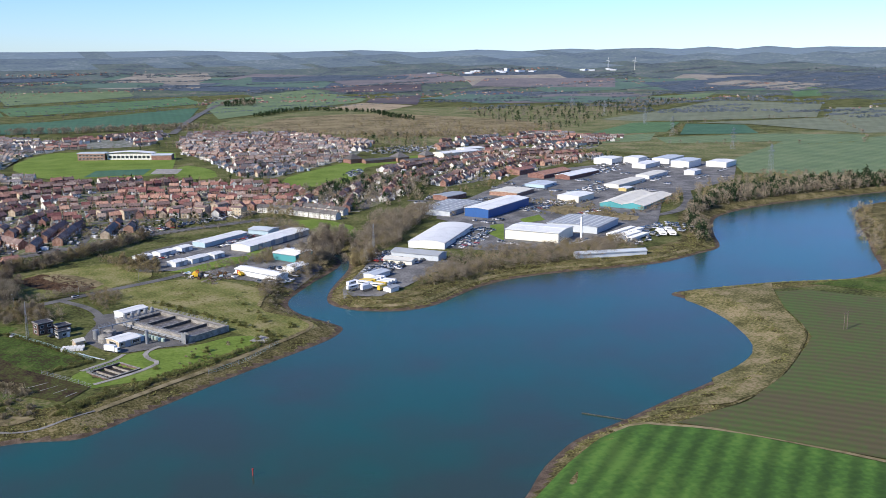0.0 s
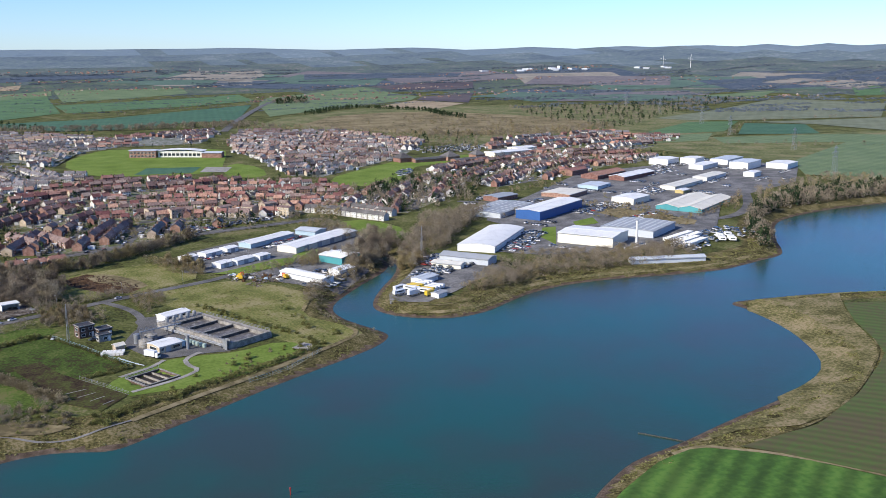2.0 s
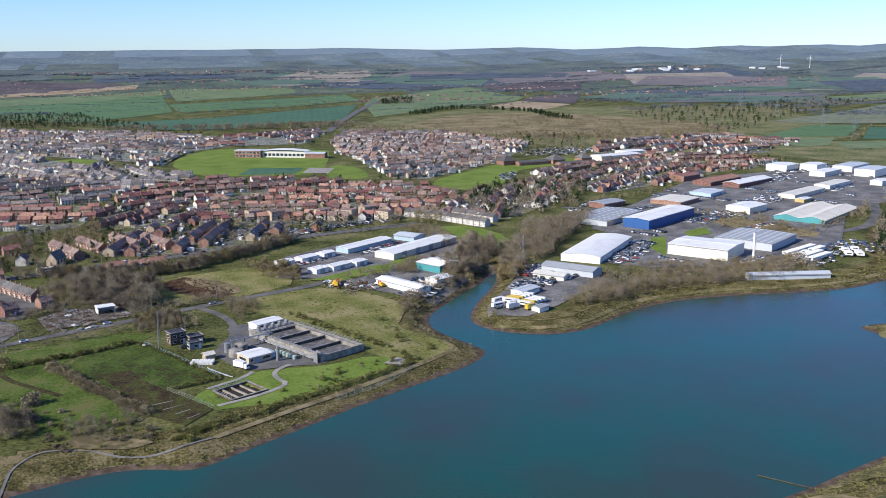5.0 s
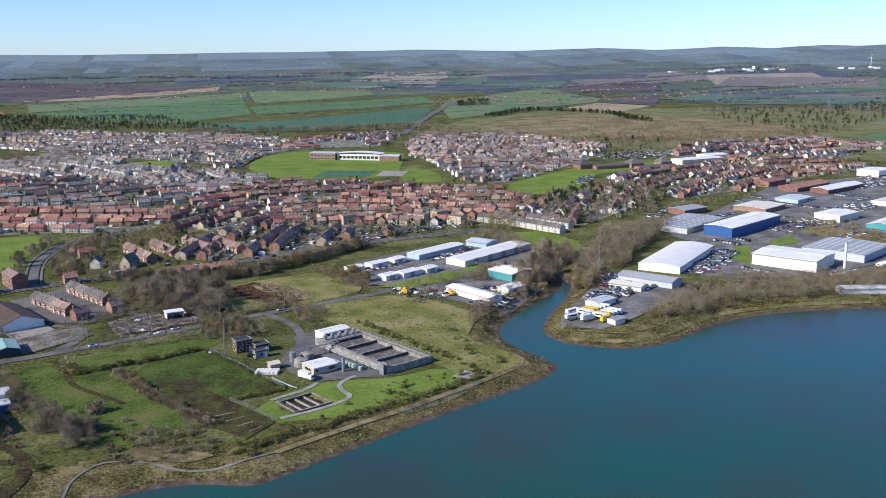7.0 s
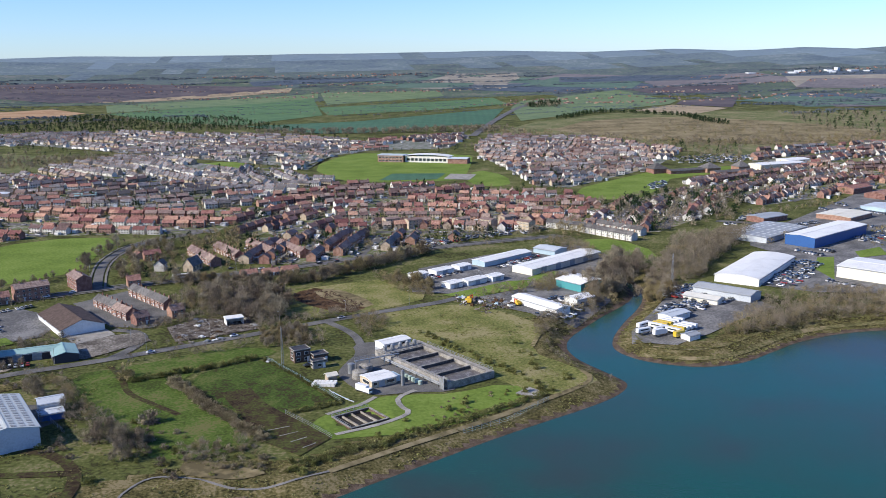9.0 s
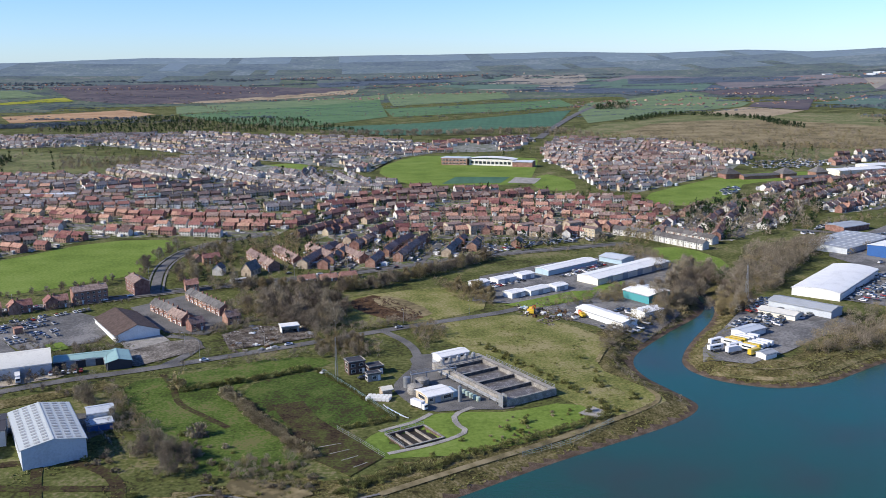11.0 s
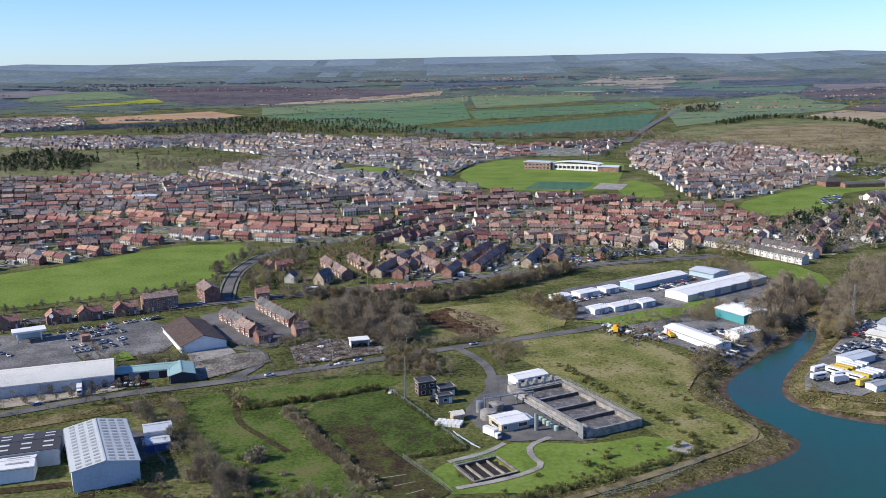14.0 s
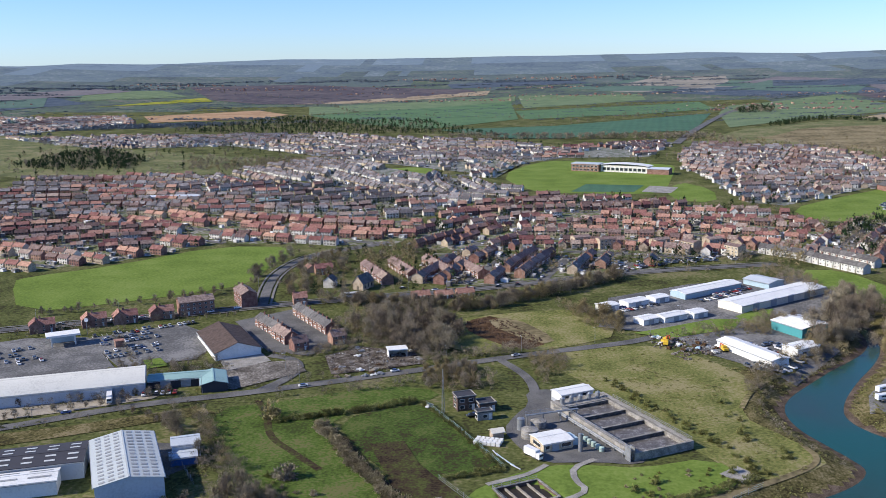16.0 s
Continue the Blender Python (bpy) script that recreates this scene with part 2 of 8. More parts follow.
# the first set, for distant woods, has haze painted in as blue-grey
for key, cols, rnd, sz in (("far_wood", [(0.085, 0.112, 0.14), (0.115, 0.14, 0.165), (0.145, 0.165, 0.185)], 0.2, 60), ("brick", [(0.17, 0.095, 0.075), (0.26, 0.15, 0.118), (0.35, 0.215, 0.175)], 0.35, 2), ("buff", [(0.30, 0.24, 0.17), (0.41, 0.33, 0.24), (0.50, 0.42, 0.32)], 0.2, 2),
                           ("render", [(0.50, 0.48, 0.43), (0.62, 0.60, 0.55), (0.70, 0.68, 0.64)], 0.15, 2), ("red_tile", [(0.18, 0.09, 0.074), (0.27, 0.14, 0.115), (0.38, 0.21, 0.178)], 0.5, 1.5),
                           ("brown_tile", [(0.13, 0.092, 0.08), (0.21, 0.152, 0.135), (0.31, 0.232, 0.21)], 0.5, 1.5), ("slate", [(0.09, 0.084, 0.088), (0.15, 0.14, 0.145), (0.24, 0.225, 0.23)], 0.5, 1.5),
                           ("twig", [(0.135, 0.113, 0.083), (0.212, 0.178, 0.131), (0.295, 0.25, 0.19)], 0.35, 9), ("willow", [(0.155, 0.125, 0.068), (0.225, 0.182, 0.10), (0.30, 0.245, 0.14)], 0.3, 9),
                           ("pine", [(0.014, 0.03, 0.014), (0.028, 0.048, 0.02), (0.045, 0.065, 0.03)], 0.35, 9), ("bush", [(0.085, 0.09, 0.036), (0.15, 0.153, 0.055), (0.22, 0.21, 0.09)], 0.4, 7)):
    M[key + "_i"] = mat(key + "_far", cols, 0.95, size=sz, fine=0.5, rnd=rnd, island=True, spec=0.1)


def water_mat():
    m = mat("estuary_water", [(0.026, 0.045, 0.028), (0.016, 0.057, 0.036), (0.008, 0.066, 0.043)], 0.2, size=150, fine=45, spec=0.42)
    nd, lk = m.node_tree.nodes, m.node_tree.links
    geo = nd.new("ShaderNodeNewGeometry")
    hs = []
    for scale, wgt in ((0.9, 0.5), (0.22, 1.0)):
        n = nd.new("ShaderNodeTexNoise")
        n.inputs["Scale"].default_value, n.inputs["Detail"].default_value = scale, 3
        lk.new(geo.outputs["Position"], n.inputs["Vector"])
        hs.append(n)
    add = nd.new("ShaderNodeMath")
    lk.new(hs[0].outputs["Fac"], add.inputs[0])
    lk.new(hs[1].outputs["Fac"], add.inputs[1])
    b = nd.new("ShaderNodeBump")
    b.inputs["Strength"].default_value, b.inputs["Distance"].default_value = 0.25, 0.2
    lk.new(add.outputs[0], b.inputs["Height"])
    lk.new(b.outputs["Normal"], nd["Principled BSDF"].inputs["Normal"])
    return m


# ---- mesh helpers ----
def part(name, bm, material, parent=None, label=""):
    me = bpy.data.meshes.new(name)
    bm.to_mesh(me)
    bm.free()
    mats = material if isinstance(material, (list, tuple)) else [material]
    for k in mats:
        me.materials.append(M[k] if isinstance(k, str) else k)
    ob = new(name, me)
    ob.parent = parent
    if label:
        ob["label"] = label
    return ob


def share(name, me, parent, m=None, label=""):
    ob = new(name, me)
    ob.parent = parent
    if m is not None:
        ob.matrix_basis = m
    if label:
        ob["label"] = label
    return ob


def raw(name, verts, faces, material, parent=None, slots=None):
    me = bpy.data.meshes.new(name)
    me.from_pydata(verts, [], faces)
    mats = material if isinstance(material, (list, tuple)) else [material]
    for k in mats:
        me.materials.append(M[k] if isinstance(k, str) else k)
    if slots is not None:
        me.polygons.foreach_set("material_index", slots)
    me.update()
    ob = new(name, me)
    ob.parent = parent
    return ob


def add_box(bm, c, s, rz=0.0, slot=0, bevel=0.0):
    r = bmesh.ops.create_cube(bm, size=1, matrix=Matrix.Translation(c) @ Matrix.Rotation(rz, 4, "Z") @ Matrix.Diagonal((*s, 1)))
    fs = {f for v in r["verts"] for f in v.link_faces}
    for f in fs:
        f.material_index = slot
    if bevel:
        es = list({e for f in fs for e in f.edges})
        bmesh.ops.bevel(bm, geom=es, offset=bevel, segments=1, affect="EDGES", material=slot)
    return fs


def add_cyl(bm, c, r, h, seg=12, r2=None, slot=0, rot=None):
    mtx = Matrix.Translation(c)
    if rot is not None:
        mtx = mtx @ rot
    q = bmesh.ops.create_cone(bm, cap_ends=True, segments=seg, radius1=r, radius2=r if r2 is None else r2, depth=h, matrix=mtx)
    for f in {f for v in q["verts"] for f in v.link_faces}:
        f.material_index = slot


def boxes(*items):
    bm = bmesh.new()
    for it in items:
        add_box(bm, *it)
    return bm


def smooth_line(pts, n=2, closed=False):
    """Corner cutting."""
    p = [Vector(q).to_2d() for q in pts]
    for _ in range(n):
        out = [] if closed else [p[0]]
        for i in range(len(p) if closed else len(p) - 1):
            a, b = p[i], p[(i + 1) % len(p)]
            out += [a.lerp(b, 0.25), a.lerp(b, 0.75)]
        if not closed:
            out.append(p[-1])
        p = out
    return p


def inside(poly, x, y):
    hit = False
    j = len(poly) - 1
    for i in range(len(poly)):
        (xi, yi), (xj, yj) = poly[i][:2], poly[j][:2]
        if (yi > y) != (yj > y) and x < (xj - xi) * (y - yi) / (yj - yi) + xi:
            hit = not hit
        j = i
    return hit


# ---- the lie of the land ----
K = 1.28  # one plan unit, placed to fit the camera's view, is 1.28 m; heights and models are in metres

WEST_BANK = [(-3000, -1800), (-1000, -300), (-400, 120), (-160, 225), (-60, 268), (-16, 284), (0, 288), (11, 285), (20, 281), (27, 284), (39, 292), (56, 302), (78, 316), (98, 327),
             (115, 336), (129, 345), (137, 355), (135, 363), (131, 374), (127, 385), (126, 399), (131, 413), (146, 431), (157, 444), (169, 456), (178, 467), (184, 480), (186, 500)]
CREEK_EAST = [(190, 500), (188, 480), (183, 465), (174, 449), (160, 429), (148, 408), (144, 394), (149, 381), (158, 373), (171, 367), (187, 369), (206, 381), (222, 391), (246, 398),
              (276, 398), (311, 392), (338, 390), (357, 395), (374, 400), (391, 404), (402, 414), (419, 438), (442, 465), (465, 487), (493, 499), (536, 509), (576, 512), (625, 511), (670, 511), (760, 505), (1000, 490), (2600, 300)]
SOUTH_BANK = [(2600, 180), (1000, 440), (760, 470), (630, 479), (596, 473), (561, 452), (525, 416), (490, 381), (458, 351), (442, 334), (425, 318), (395, 315), (373, 324), (353, 330),
              (336, 333), (314, 336), (294, 337), (298, 321), (293, 294), (284, 273), (275, 257), (266, 247), (250, 238), (227, 231), (204, 225), (188, 220), (176, 216), (156, 212), (143, 204), (133, 197),
              (120, 184), (98, 170), (85, 140), (95, 60), (160, -100), (400, -600), (1200, -2400)]
WATER = [tuple(p) for line in (WEST_BANK, CREEK_EAST, SOUTH_BANK) for p in smooth_line(line, 2)]
_W = np.array(WATER)


def shore_distance(xy):
    """Metres inland from the waterline, negative in the water."""
    out = np.full(len(xy), 1e3)
    sel = xy[:, 1] < 590  # the water ends well short of this
    if not sel.any():
        return out
    if not sel.all():
        out[sel] = shore_distance(xy[sel])
        return out
    a, b = _W, np.roll(_W, -1, axis=0)
    d = b - a
    dd = (d * d).sum(1)
    best = np.full(len(xy), 1e9)
    odd = np.zeros(len(xy), bool)
    for k in range(len(a)):
        w = xy - a[k]
        t = np.clip((w @ d[k]) / max(dd[k], 1e-9), 0, 1)
        q = w - t[:, None] * d[k]
        best = np.minimum(best, (q * q).sum(1))
        if a[k, 1] != b[k, 1]:
            c = (a[k, 1] > xy[:, 1]) != (b[k, 1] > xy[:, 1])
            odd ^= c & (xy[:, 0] < d[k, 0] * (xy[:, 1] - a[k, 1]) / d[k, 1] + a[k, 0])
    best = np.sqrt(best)
    return np.where(odd, -best, best)


def step(a, b, x):
    t = np.clip((x - a) / (b - a), 0, 1)
    return t * t * (3 - 2 * t)


def lie(x, y):
    """Height in metres of the open land at a place of the plan, away from the shore; far out it is raised to fit the
    horizon from the camera.
    """
    z = 3.8 + 5.8 * step(400, 850, y - 0.5 * (x + 50))
    r = np.hypot(x - 10, y - 40)
    far = np.clip((r - 2150) / 1600, 0, None)
    horizon_rise = 129 * np.minimum(far, 1) ** 1.3 + 12 * step(0.7, 1, far) - 200 * np.clip(far - 1, 0, None)
    roll = 3.5 * np.sin(x * 0.0021 + 1.3) + 3 * np.sin(x * 0.0007 - y * 0.0005) + 1.5 * np.sin(x * 0.006 + y * 0.002) + 0.7 * np.sin(x * 0.017)
    return z + horizon_rise + roll * np.clip(far, 0, 1) ** 2


def heights(xy, d=None):
    d = (shore_distance(xy) if d is None else d) * K
    base = lie(xy[:, 0], xy[:, 1])
    prof = np.interp(d, [-40, -8, 0, 3, 5, 8, 11, 14, 17, 22, 30], [-4, -1.2, 0, 0.4, 1.0, 1.5, 2.7, 3.4, 3.1, 2.8, 3.6])
    k = step(14, 50, d)
    u, v = xy[:, 0] - 39.5, xy[:, 1] - 334  # the sunken sludge bays of the works
    a, b = abs(u * 0.89 + v * 0.454), abs(v * 0.89 - u * 0.454)
    return prof * (1 - k) + base * k - 2.4 * step(0, 1.6, 7.0 - a) * step(0, 1.6, 6.2 - b)


def gz(x, y):
    return float(lie(x, y))


def axis(lo, hi, fine, end_lo, end_hi):
    a = list(np.arange(lo, hi + 0.1, fine))
    s, v = fine, hi
    while v < end_hi:
        s *= 1.07
        v += s
        a.append(v)
    s, v = fine, lo
    while v > end_lo:
        s *= 1.07
        v -= s
        a.insert(0, v)
    return np.array(a)


def build_ground():
    xs = axis(-140, 470, 2.4, -3800, 3800)
    ys = axis(170, 560, 2.4, -2000, 3800)
    X, Y = np.meshgrid(xs, ys)
    xy = np.stack([X.ravel(), Y.ravel()], 1)
    d = shore_distance(xy)
    z = heights(xy, d)
    nx, ny = len(xs), len(ys)
    i = np.arange(nx * ny).reshape(ny, nx)
    f = np.stack([i[:-1, :-1], i[:-1, 1:], i[1:, 1:], i[1:, :-1]], -1).reshape(-1, 4)
    me = bpy.data.meshes.new("ground")
    me.from_pydata(np.column_stack([xy * K, z]).tolist(), [], f.tolist())
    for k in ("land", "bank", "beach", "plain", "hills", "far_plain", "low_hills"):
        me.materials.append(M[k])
    dc = d[f].mean(1)
    slots = np.where(dc < 2.6, 2, np.where((dc < 22) & (xy[f].mean(1)[:, 1] < 560), 1, 0))
    # rings by distance, each taking the next haze-tinted colour
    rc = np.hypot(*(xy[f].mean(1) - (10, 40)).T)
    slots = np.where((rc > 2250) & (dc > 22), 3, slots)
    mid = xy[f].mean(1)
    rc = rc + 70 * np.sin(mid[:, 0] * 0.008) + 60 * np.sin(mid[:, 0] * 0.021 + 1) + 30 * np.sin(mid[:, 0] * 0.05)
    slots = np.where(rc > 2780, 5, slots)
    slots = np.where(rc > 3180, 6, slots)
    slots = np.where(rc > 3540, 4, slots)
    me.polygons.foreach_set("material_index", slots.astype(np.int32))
    me.polygons.foreach_set("use_smooth", np.ones(len(f), bool))
    me.update()
    return tagged(new("ground", me), "rough winter grassland sloping to a muddy shore", "ground", kind="structure")


build_ground()
M["water"] = water_mat()
wb = bmesh.new()
vs = [wb.verts.new((*p, 0.0)) for p in ((-4800, -2500), (4800, -2500), (4800, 715), (-4800, 715))]
wb.faces.new(vs)
tagged(part("water", wb, "water"), "calm blue-green estuary water with fine ripples", "water", kind="structure")


SHEETS = []


def drape(name, pts, material, label, category, lift=0.12, cell=None, n=0, kind="structure", parent=None):
    """A sheet of ground cover that follows the land; each lies at a height of its own."""
    SHEETS.append(name)
    lift += 0.007 * (len(SHEETS) % 29)
    p = smooth_line(pts, n, closed=True) if n else [Vector(q) for q in pts]
    bm = bmesh.new()
    bm.faces.new([bm.verts.new((q[0], q[1], 0)) for q in p])
    bmesh.ops.triangulate(bm, faces=bm.faces[:])
    xs, ys = [q[0] for q in p], [q[1] for q in p]
    if cell is None:
        cell = max(6, (max(xs) - min(xs)) / 24, (max(ys) - min(ys)) / 24)
    for k, lim in ((0, xs), (1, ys)):
        v = min(lim) + cell
        while v < max(lim):
            co, no = [0, 0, 0], [0, 0, 0]
            co[k], no[k] = v, 1
            bmesh.ops.bisect_plane(bm, geom=bm.verts[:] + bm.edges[:] + bm.faces[:], plane_co=co, plane_no=no)
            v += cell
    xy = np.array([v.co[:2] for v in bm.verts])
    z = heights(xy)
    for v, h in zip(bm.verts, z):
        v.co = (v.co.x * K, v.co.y * K, h + lift)
    for f in bm.faces:
        if f.normal.z < 0:
            f.normal_flip()
        f.smooth = True
    bm.normal_update()
    ob = part(name, bm, material, parent)
    return tagged(ob, label, category, kind=kind) if parent is None else ob


def ribbon(name, line, width, material, label, category, lift=0.2, n=2, level=True):
    """A road or path of constant width along a line."""
    p = smooth_line(line, n)
    dense = []
    for a, b in zip(p, p[1:]):
        k = max(1, int((b - a).length / 8))
        dense += [a.lerp(b, i / k) for i in range(k)]
    dense.append(p[-1])
    verts = []
    for i, q in enumerate(dense):
        t = (dense[min(i + 1, len(dense) - 1)] - dense[max(i - 1, 0)]).normalized()
        s = Vector((-t.y, t.x)) * width / 2 / K
        verts += [q + s, q - s]
    xy = np.array([tuple(v) for v in verts])
    z = heights(xy)
    m = len(dense)
    zz = [max(z[2 * i], z[2 * i + 1]) + lift for i in range(m) for _ in (0, 1)] if level else [h + lift for h in z]
    v3 = [(a[0] * K, a[1] * K, h) for a, h in zip(xy, zz)]
    faces = [(2 * i + 1, 2 * i + 3, 2 * i + 2, 2 * i) for i in range(m - 1)]
    ob = raw(name, v3, faces, material)
    return tagged(ob, label, category, kind="structure")

# ---- buildings ----
def base(name, x, y, ang, label, category, group="", z=None):
    e = new(name)
    e.empty_display_size = 0.5
    e.matrix_basis = pose(x * K, y * K, gz(x, y) if z is None else z, 0, 0, ang) @ Matrix.Diagonal((K, K, K, 1))
    return tagged(e, label, category, group)


def gable_wall(L, D, h, rise, below=1.0):
    """Walls with gables at the two x ends, going a little into the ground."""
    bm = bmesh.new()
    prof = [(-D / 2, -below), (D / 2, -below), (D / 2, h), (0, h + rise), (-D / 2, h)]
    ends = [[bm.verts.new((sx * L / 2, y, z)) for y, z in prof] for sx in (-1, 1)]
    bm.faces.new(ends[0][::-1])
    bm.faces.new(ends[1])
    for i in range(5):
        if i in (2, 3):
            continue
        j = (i + 1) % 5
        bm.faces.new((ends[0][i], ends[0][j], ends[1][j], ends[1][i]))
    bmesh.ops.recalc_face_normals(bm, faces=bm.faces[:])
    return bm


def gable_roof(L, D, h, rise, over=0.3, thick=0.15, lift=0.02):
    bm = bmesh.new()
    slope = rise / (D / 2)
    y1 = D / 2 + over
    zl = h - slope * over + lift
    prof = [(-y1, zl), (0, h + rise + lift), (y1, zl), (y1, zl + thick), (0, h + rise + lift + thick), (-y1, zl + thick)]
    x1 = L / 2 + over
    ends = [[bm.verts.new((sx * x1, y, z)) for y, z in prof] for sx in (-1, 1)]
    for i in range(6):
        j = (i + 1) % 6
        bm.faces.new((ends[0][i], ends[0][j], ends[1][j], ends[1][i]))
    for e in ends:
        bm.faces.new((e[0], e[1], e[4], e[5]))
        bm.faces.new((e[1], e[2], e[3], e[4]))
    bmesh.ops.recalc_face_normals(bm, faces=bm.faces[:])
    return bm


def vault_wall(L, D, h, rise, below=1.0, n=12, roof=False, over=0.25, thick=0.18):
    """The body, or with roof the thick shell, of a shed under a shallow arch."""
    bm = bmesh.new()
    d = D / 2 + (over if roof else 0)
    arc = [(-d + 2 * d * i / n, h + rise * (1 - (2 * i / n - 1) ** 2)) for i in range(n + 1)]
    if roof:
        prof = [(y, z + 0.03) for y, z in arc] + [(y, z + 0.03 + thick) for y, z in reversed(arc)]
    else:
        prof = [(-d, -below)] + arc + [(d, -below)]
    x1 = L / 2 + (over if roof else 0)
    ends = [[bm.verts.new((sx * x1, y, z)) for y, z in prof] for sx in (-1, 1)]
    m = len(prof)
    for i in range(m):
        j = (i + 1) % m
        bm.faces.new((ends[0][i], ends[0][j], ends[1][j], ends[1][i]))
    if roof:
        for e in ends:
            for i in range(n):
                bm.faces.new((e[i], e[i + 1], e[m - 2 - i], e[m - 1 - i]))
    else:
        bm.faces.new(ends[0])
        bm.faces.new(ends[1])
    bmesh.ops.recalc_face_normals(bm, faces=bm.faces[:])
    return bm


def roof_patch(w, d, t=0.06):
    bm = bmesh.new()
    add_box(bm, (0, 0, 0), (w, d, t))
    return bm


def put_rooflights(roof, L, D, h, rise, nx, rows, size, material, label=""):
    """Alike rooflights laid on both slopes."""
    a = math.atan2(rise, D / 2)
    me = None
    for side in (-1, 1):
        for r in range(rows):
            for i in range(nx):
                u = (r + 0.75) / (rows + 0.5)
                y = side * u * D / 2
                z = h + rise * (1 - u) + 0.25
                x = -L / 2 + (i + 0.5) * L / nx
                mtx = Matrix.Translation((x, y, z)) @ Matrix.Rotation(-side * a, 4, "X")
                if me is None:
                    o = part("rooflight", roof_patch(*size), material, roof, label)
                    me = o.data
                    o.matrix_basis = mtx
                else:
                    share("rooflight", me, roof, mtx, label)


def roller_door(parent, x, y, w, h, ang, material="grey_metal"):
    """A ribbed roller door set proud of a wall; ang turns it about z."""
    bm = bmesh.new()
    k = max(3, int(h / 0.5))
    prof = [(0.06, 0)] + [(-0.06 - 0.05 * (i % 2), h * i / (2 * k)) for i in range(2 * k + 1)] + [(-0.16, h), (-0.16, h + 0.25), (0.06, h + 0.25)]
    ends = [[bm.verts.new((sx * w / 2, y, z)) for y, z in prof] for sx in (-1, 1)]
    for i in range(len(prof)):
        q = (i + 1) % len(prof)
        bm.faces.new((ends[0][i], ends[1][i], ends[1][q], ends[0][q]))
    bm.faces.new(ends[0])
    bm.faces.new(ends[1][::-1])
    o = part("door", bm, material, parent)
    o.matrix_basis = pose(x, y, 0, 0, 0, ang)
    return o


def strip_window(parent, x, y, z, w, h, ang):
    o = part("window", boxes(((0, 0, 0), (w, 0.1, h))), "glass", parent)
    o.matrix_basis = pose(x, y, z, 0, 0, ang)
    fr = boxes(((0, 0, h / 2 + 0.04), (w + 0.16, 0.14, 0.08)), ((0, 0, -h / 2 - 0.04), (w + 0.16, 0.14, 0.08)),
               ((-w / 2 - 0.04, 0, 0), (0.08, 0.14, h)), ((w / 2 + 0.04, 0, 0), (0.08, 0.14, h)))
    part("frame", fr, "white_paint", o)
    return o


def shed(name, x, y, L, D, ang, h, rise, wall, roof, label, category="warehouse", group="", doors=(), lights=None, plinth=None, trim=None, windows=(), vault=False):
    """A portal-frame shed: ridge along its length L; doors and windows as (side, offset, width, height)."""
    e = base(name, x, y, ang, label, category, group)
    part("wall", vault_wall(L, D, h, rise) if vault else gable_wall(L, D, h, rise), wall, e)
    r = part("roof", vault_wall(L, D, h, rise, roof=True) if vault else gable_roof(L, D, h, rise), roof, e)
    ridge = bmesh.new()
    add_box(ridge, (0, 0, h + rise + 0.2), (L + 0.5, 0.5, 0.08))
    part("ridge_cap", ridge, roof, r)
    for s in (-1, 1):
        g = part("gutter", boxes(((0, s * (D / 2 + 0.42), h - 0.15 - rise / D * 0.6), (L + 0.4, 0.22, 0.2))), "grey_metal", e)
    if plinth:
        part("plinth", boxes(((0, 0, plinth[1] / 2 - 0.4), (L + 0.16, D + 0.16, plinth[1] + 0.8))), plinth[0], e)
    if trim:
        for sx in (-1, 1):
            bm = bmesh.new()
            w = D / 2 + 0.4
            a = math.atan2(rise, D / 2)
            for s in (-1, 1):
                bmesh.ops.create_cube(bm, size=1, matrix=Matrix.Translation((sx * (L / 2 + 0.36), s * w / 2, h + rise / 2 + 0.02)) @ Matrix.Rotation(-s * a, 4, "X") @ Matrix.Diagonal((0.1, w / math.cos(a), 0.45, 1)))
            part("fascia", bm, trim, e)
    if lights:
        nx, rows, size, m_ = lights
        put_rooflights(r, L, D, h, rise, nx, rows, size, m_)
    for side, off, w, hh in doors:
        if side in ("s", "n"):
            s = -1 if side == "s" else 1
            roller_door(e, off, s * (D / 2 + 0.07), w, hh, 0 if s < 0 else 180)
        else:
            s = -1 if side == "w" else 1
            roller_door(e, s * (L / 2 + 0.07), off, w, hh, -90 if s < 0 else 90)
    for side, off, z, w, hh in windows:
        if side in ("s", "n"):
            s = -1 if side == "s" else 1
            strip_window(e, off, s * (D / 2 + 0.04), z, w, hh, 0)
        else:
            s = -1 if side == "w" else 1
            strip_window(e, s * (L / 2 + 0.04), off, z, w, hh, 90)
    return e


# ---- land cover ----
drape("marsh", [(45, 452), (95, 470), (112, 448), (124, 425), (118, 410), (110, 392), (118, 375), (127, 357), (118, 349), (104, 342), (92, 356), (80, 390), (66, 418)], "marsh", "rough marsh grass beside a tidal creek", "grassland", n=1)
drape("compound_lawn", [(20, 318), (60, 320), (102, 341), (93, 358), (72, 350), (60, 352), (46, 352), (34, 344), (24, 334)], "lawn", "mown grass around the treatment works", "lawn", n=1, cell=2.6)
drape("paddock", [(-20, 386), (3, 400), (9, 398), (19, 379), (28, 360), (33, 349), (17, 342), (4, 342), (-8, 360)], "paddock_grass", "grazed paddock with muddy patches", "field", n=1)
drape("west_meadow", [(-62, 396), (-42, 402), (-4, 420), (14, 412), (8, 402), (-22, 391), (-14, 364), (-2, 338), (8, 318), (-20, 310), (-30, 330), (-44, 348), (-54, 368)], "meadow", "rough pasture beside a road", "field", n=1)
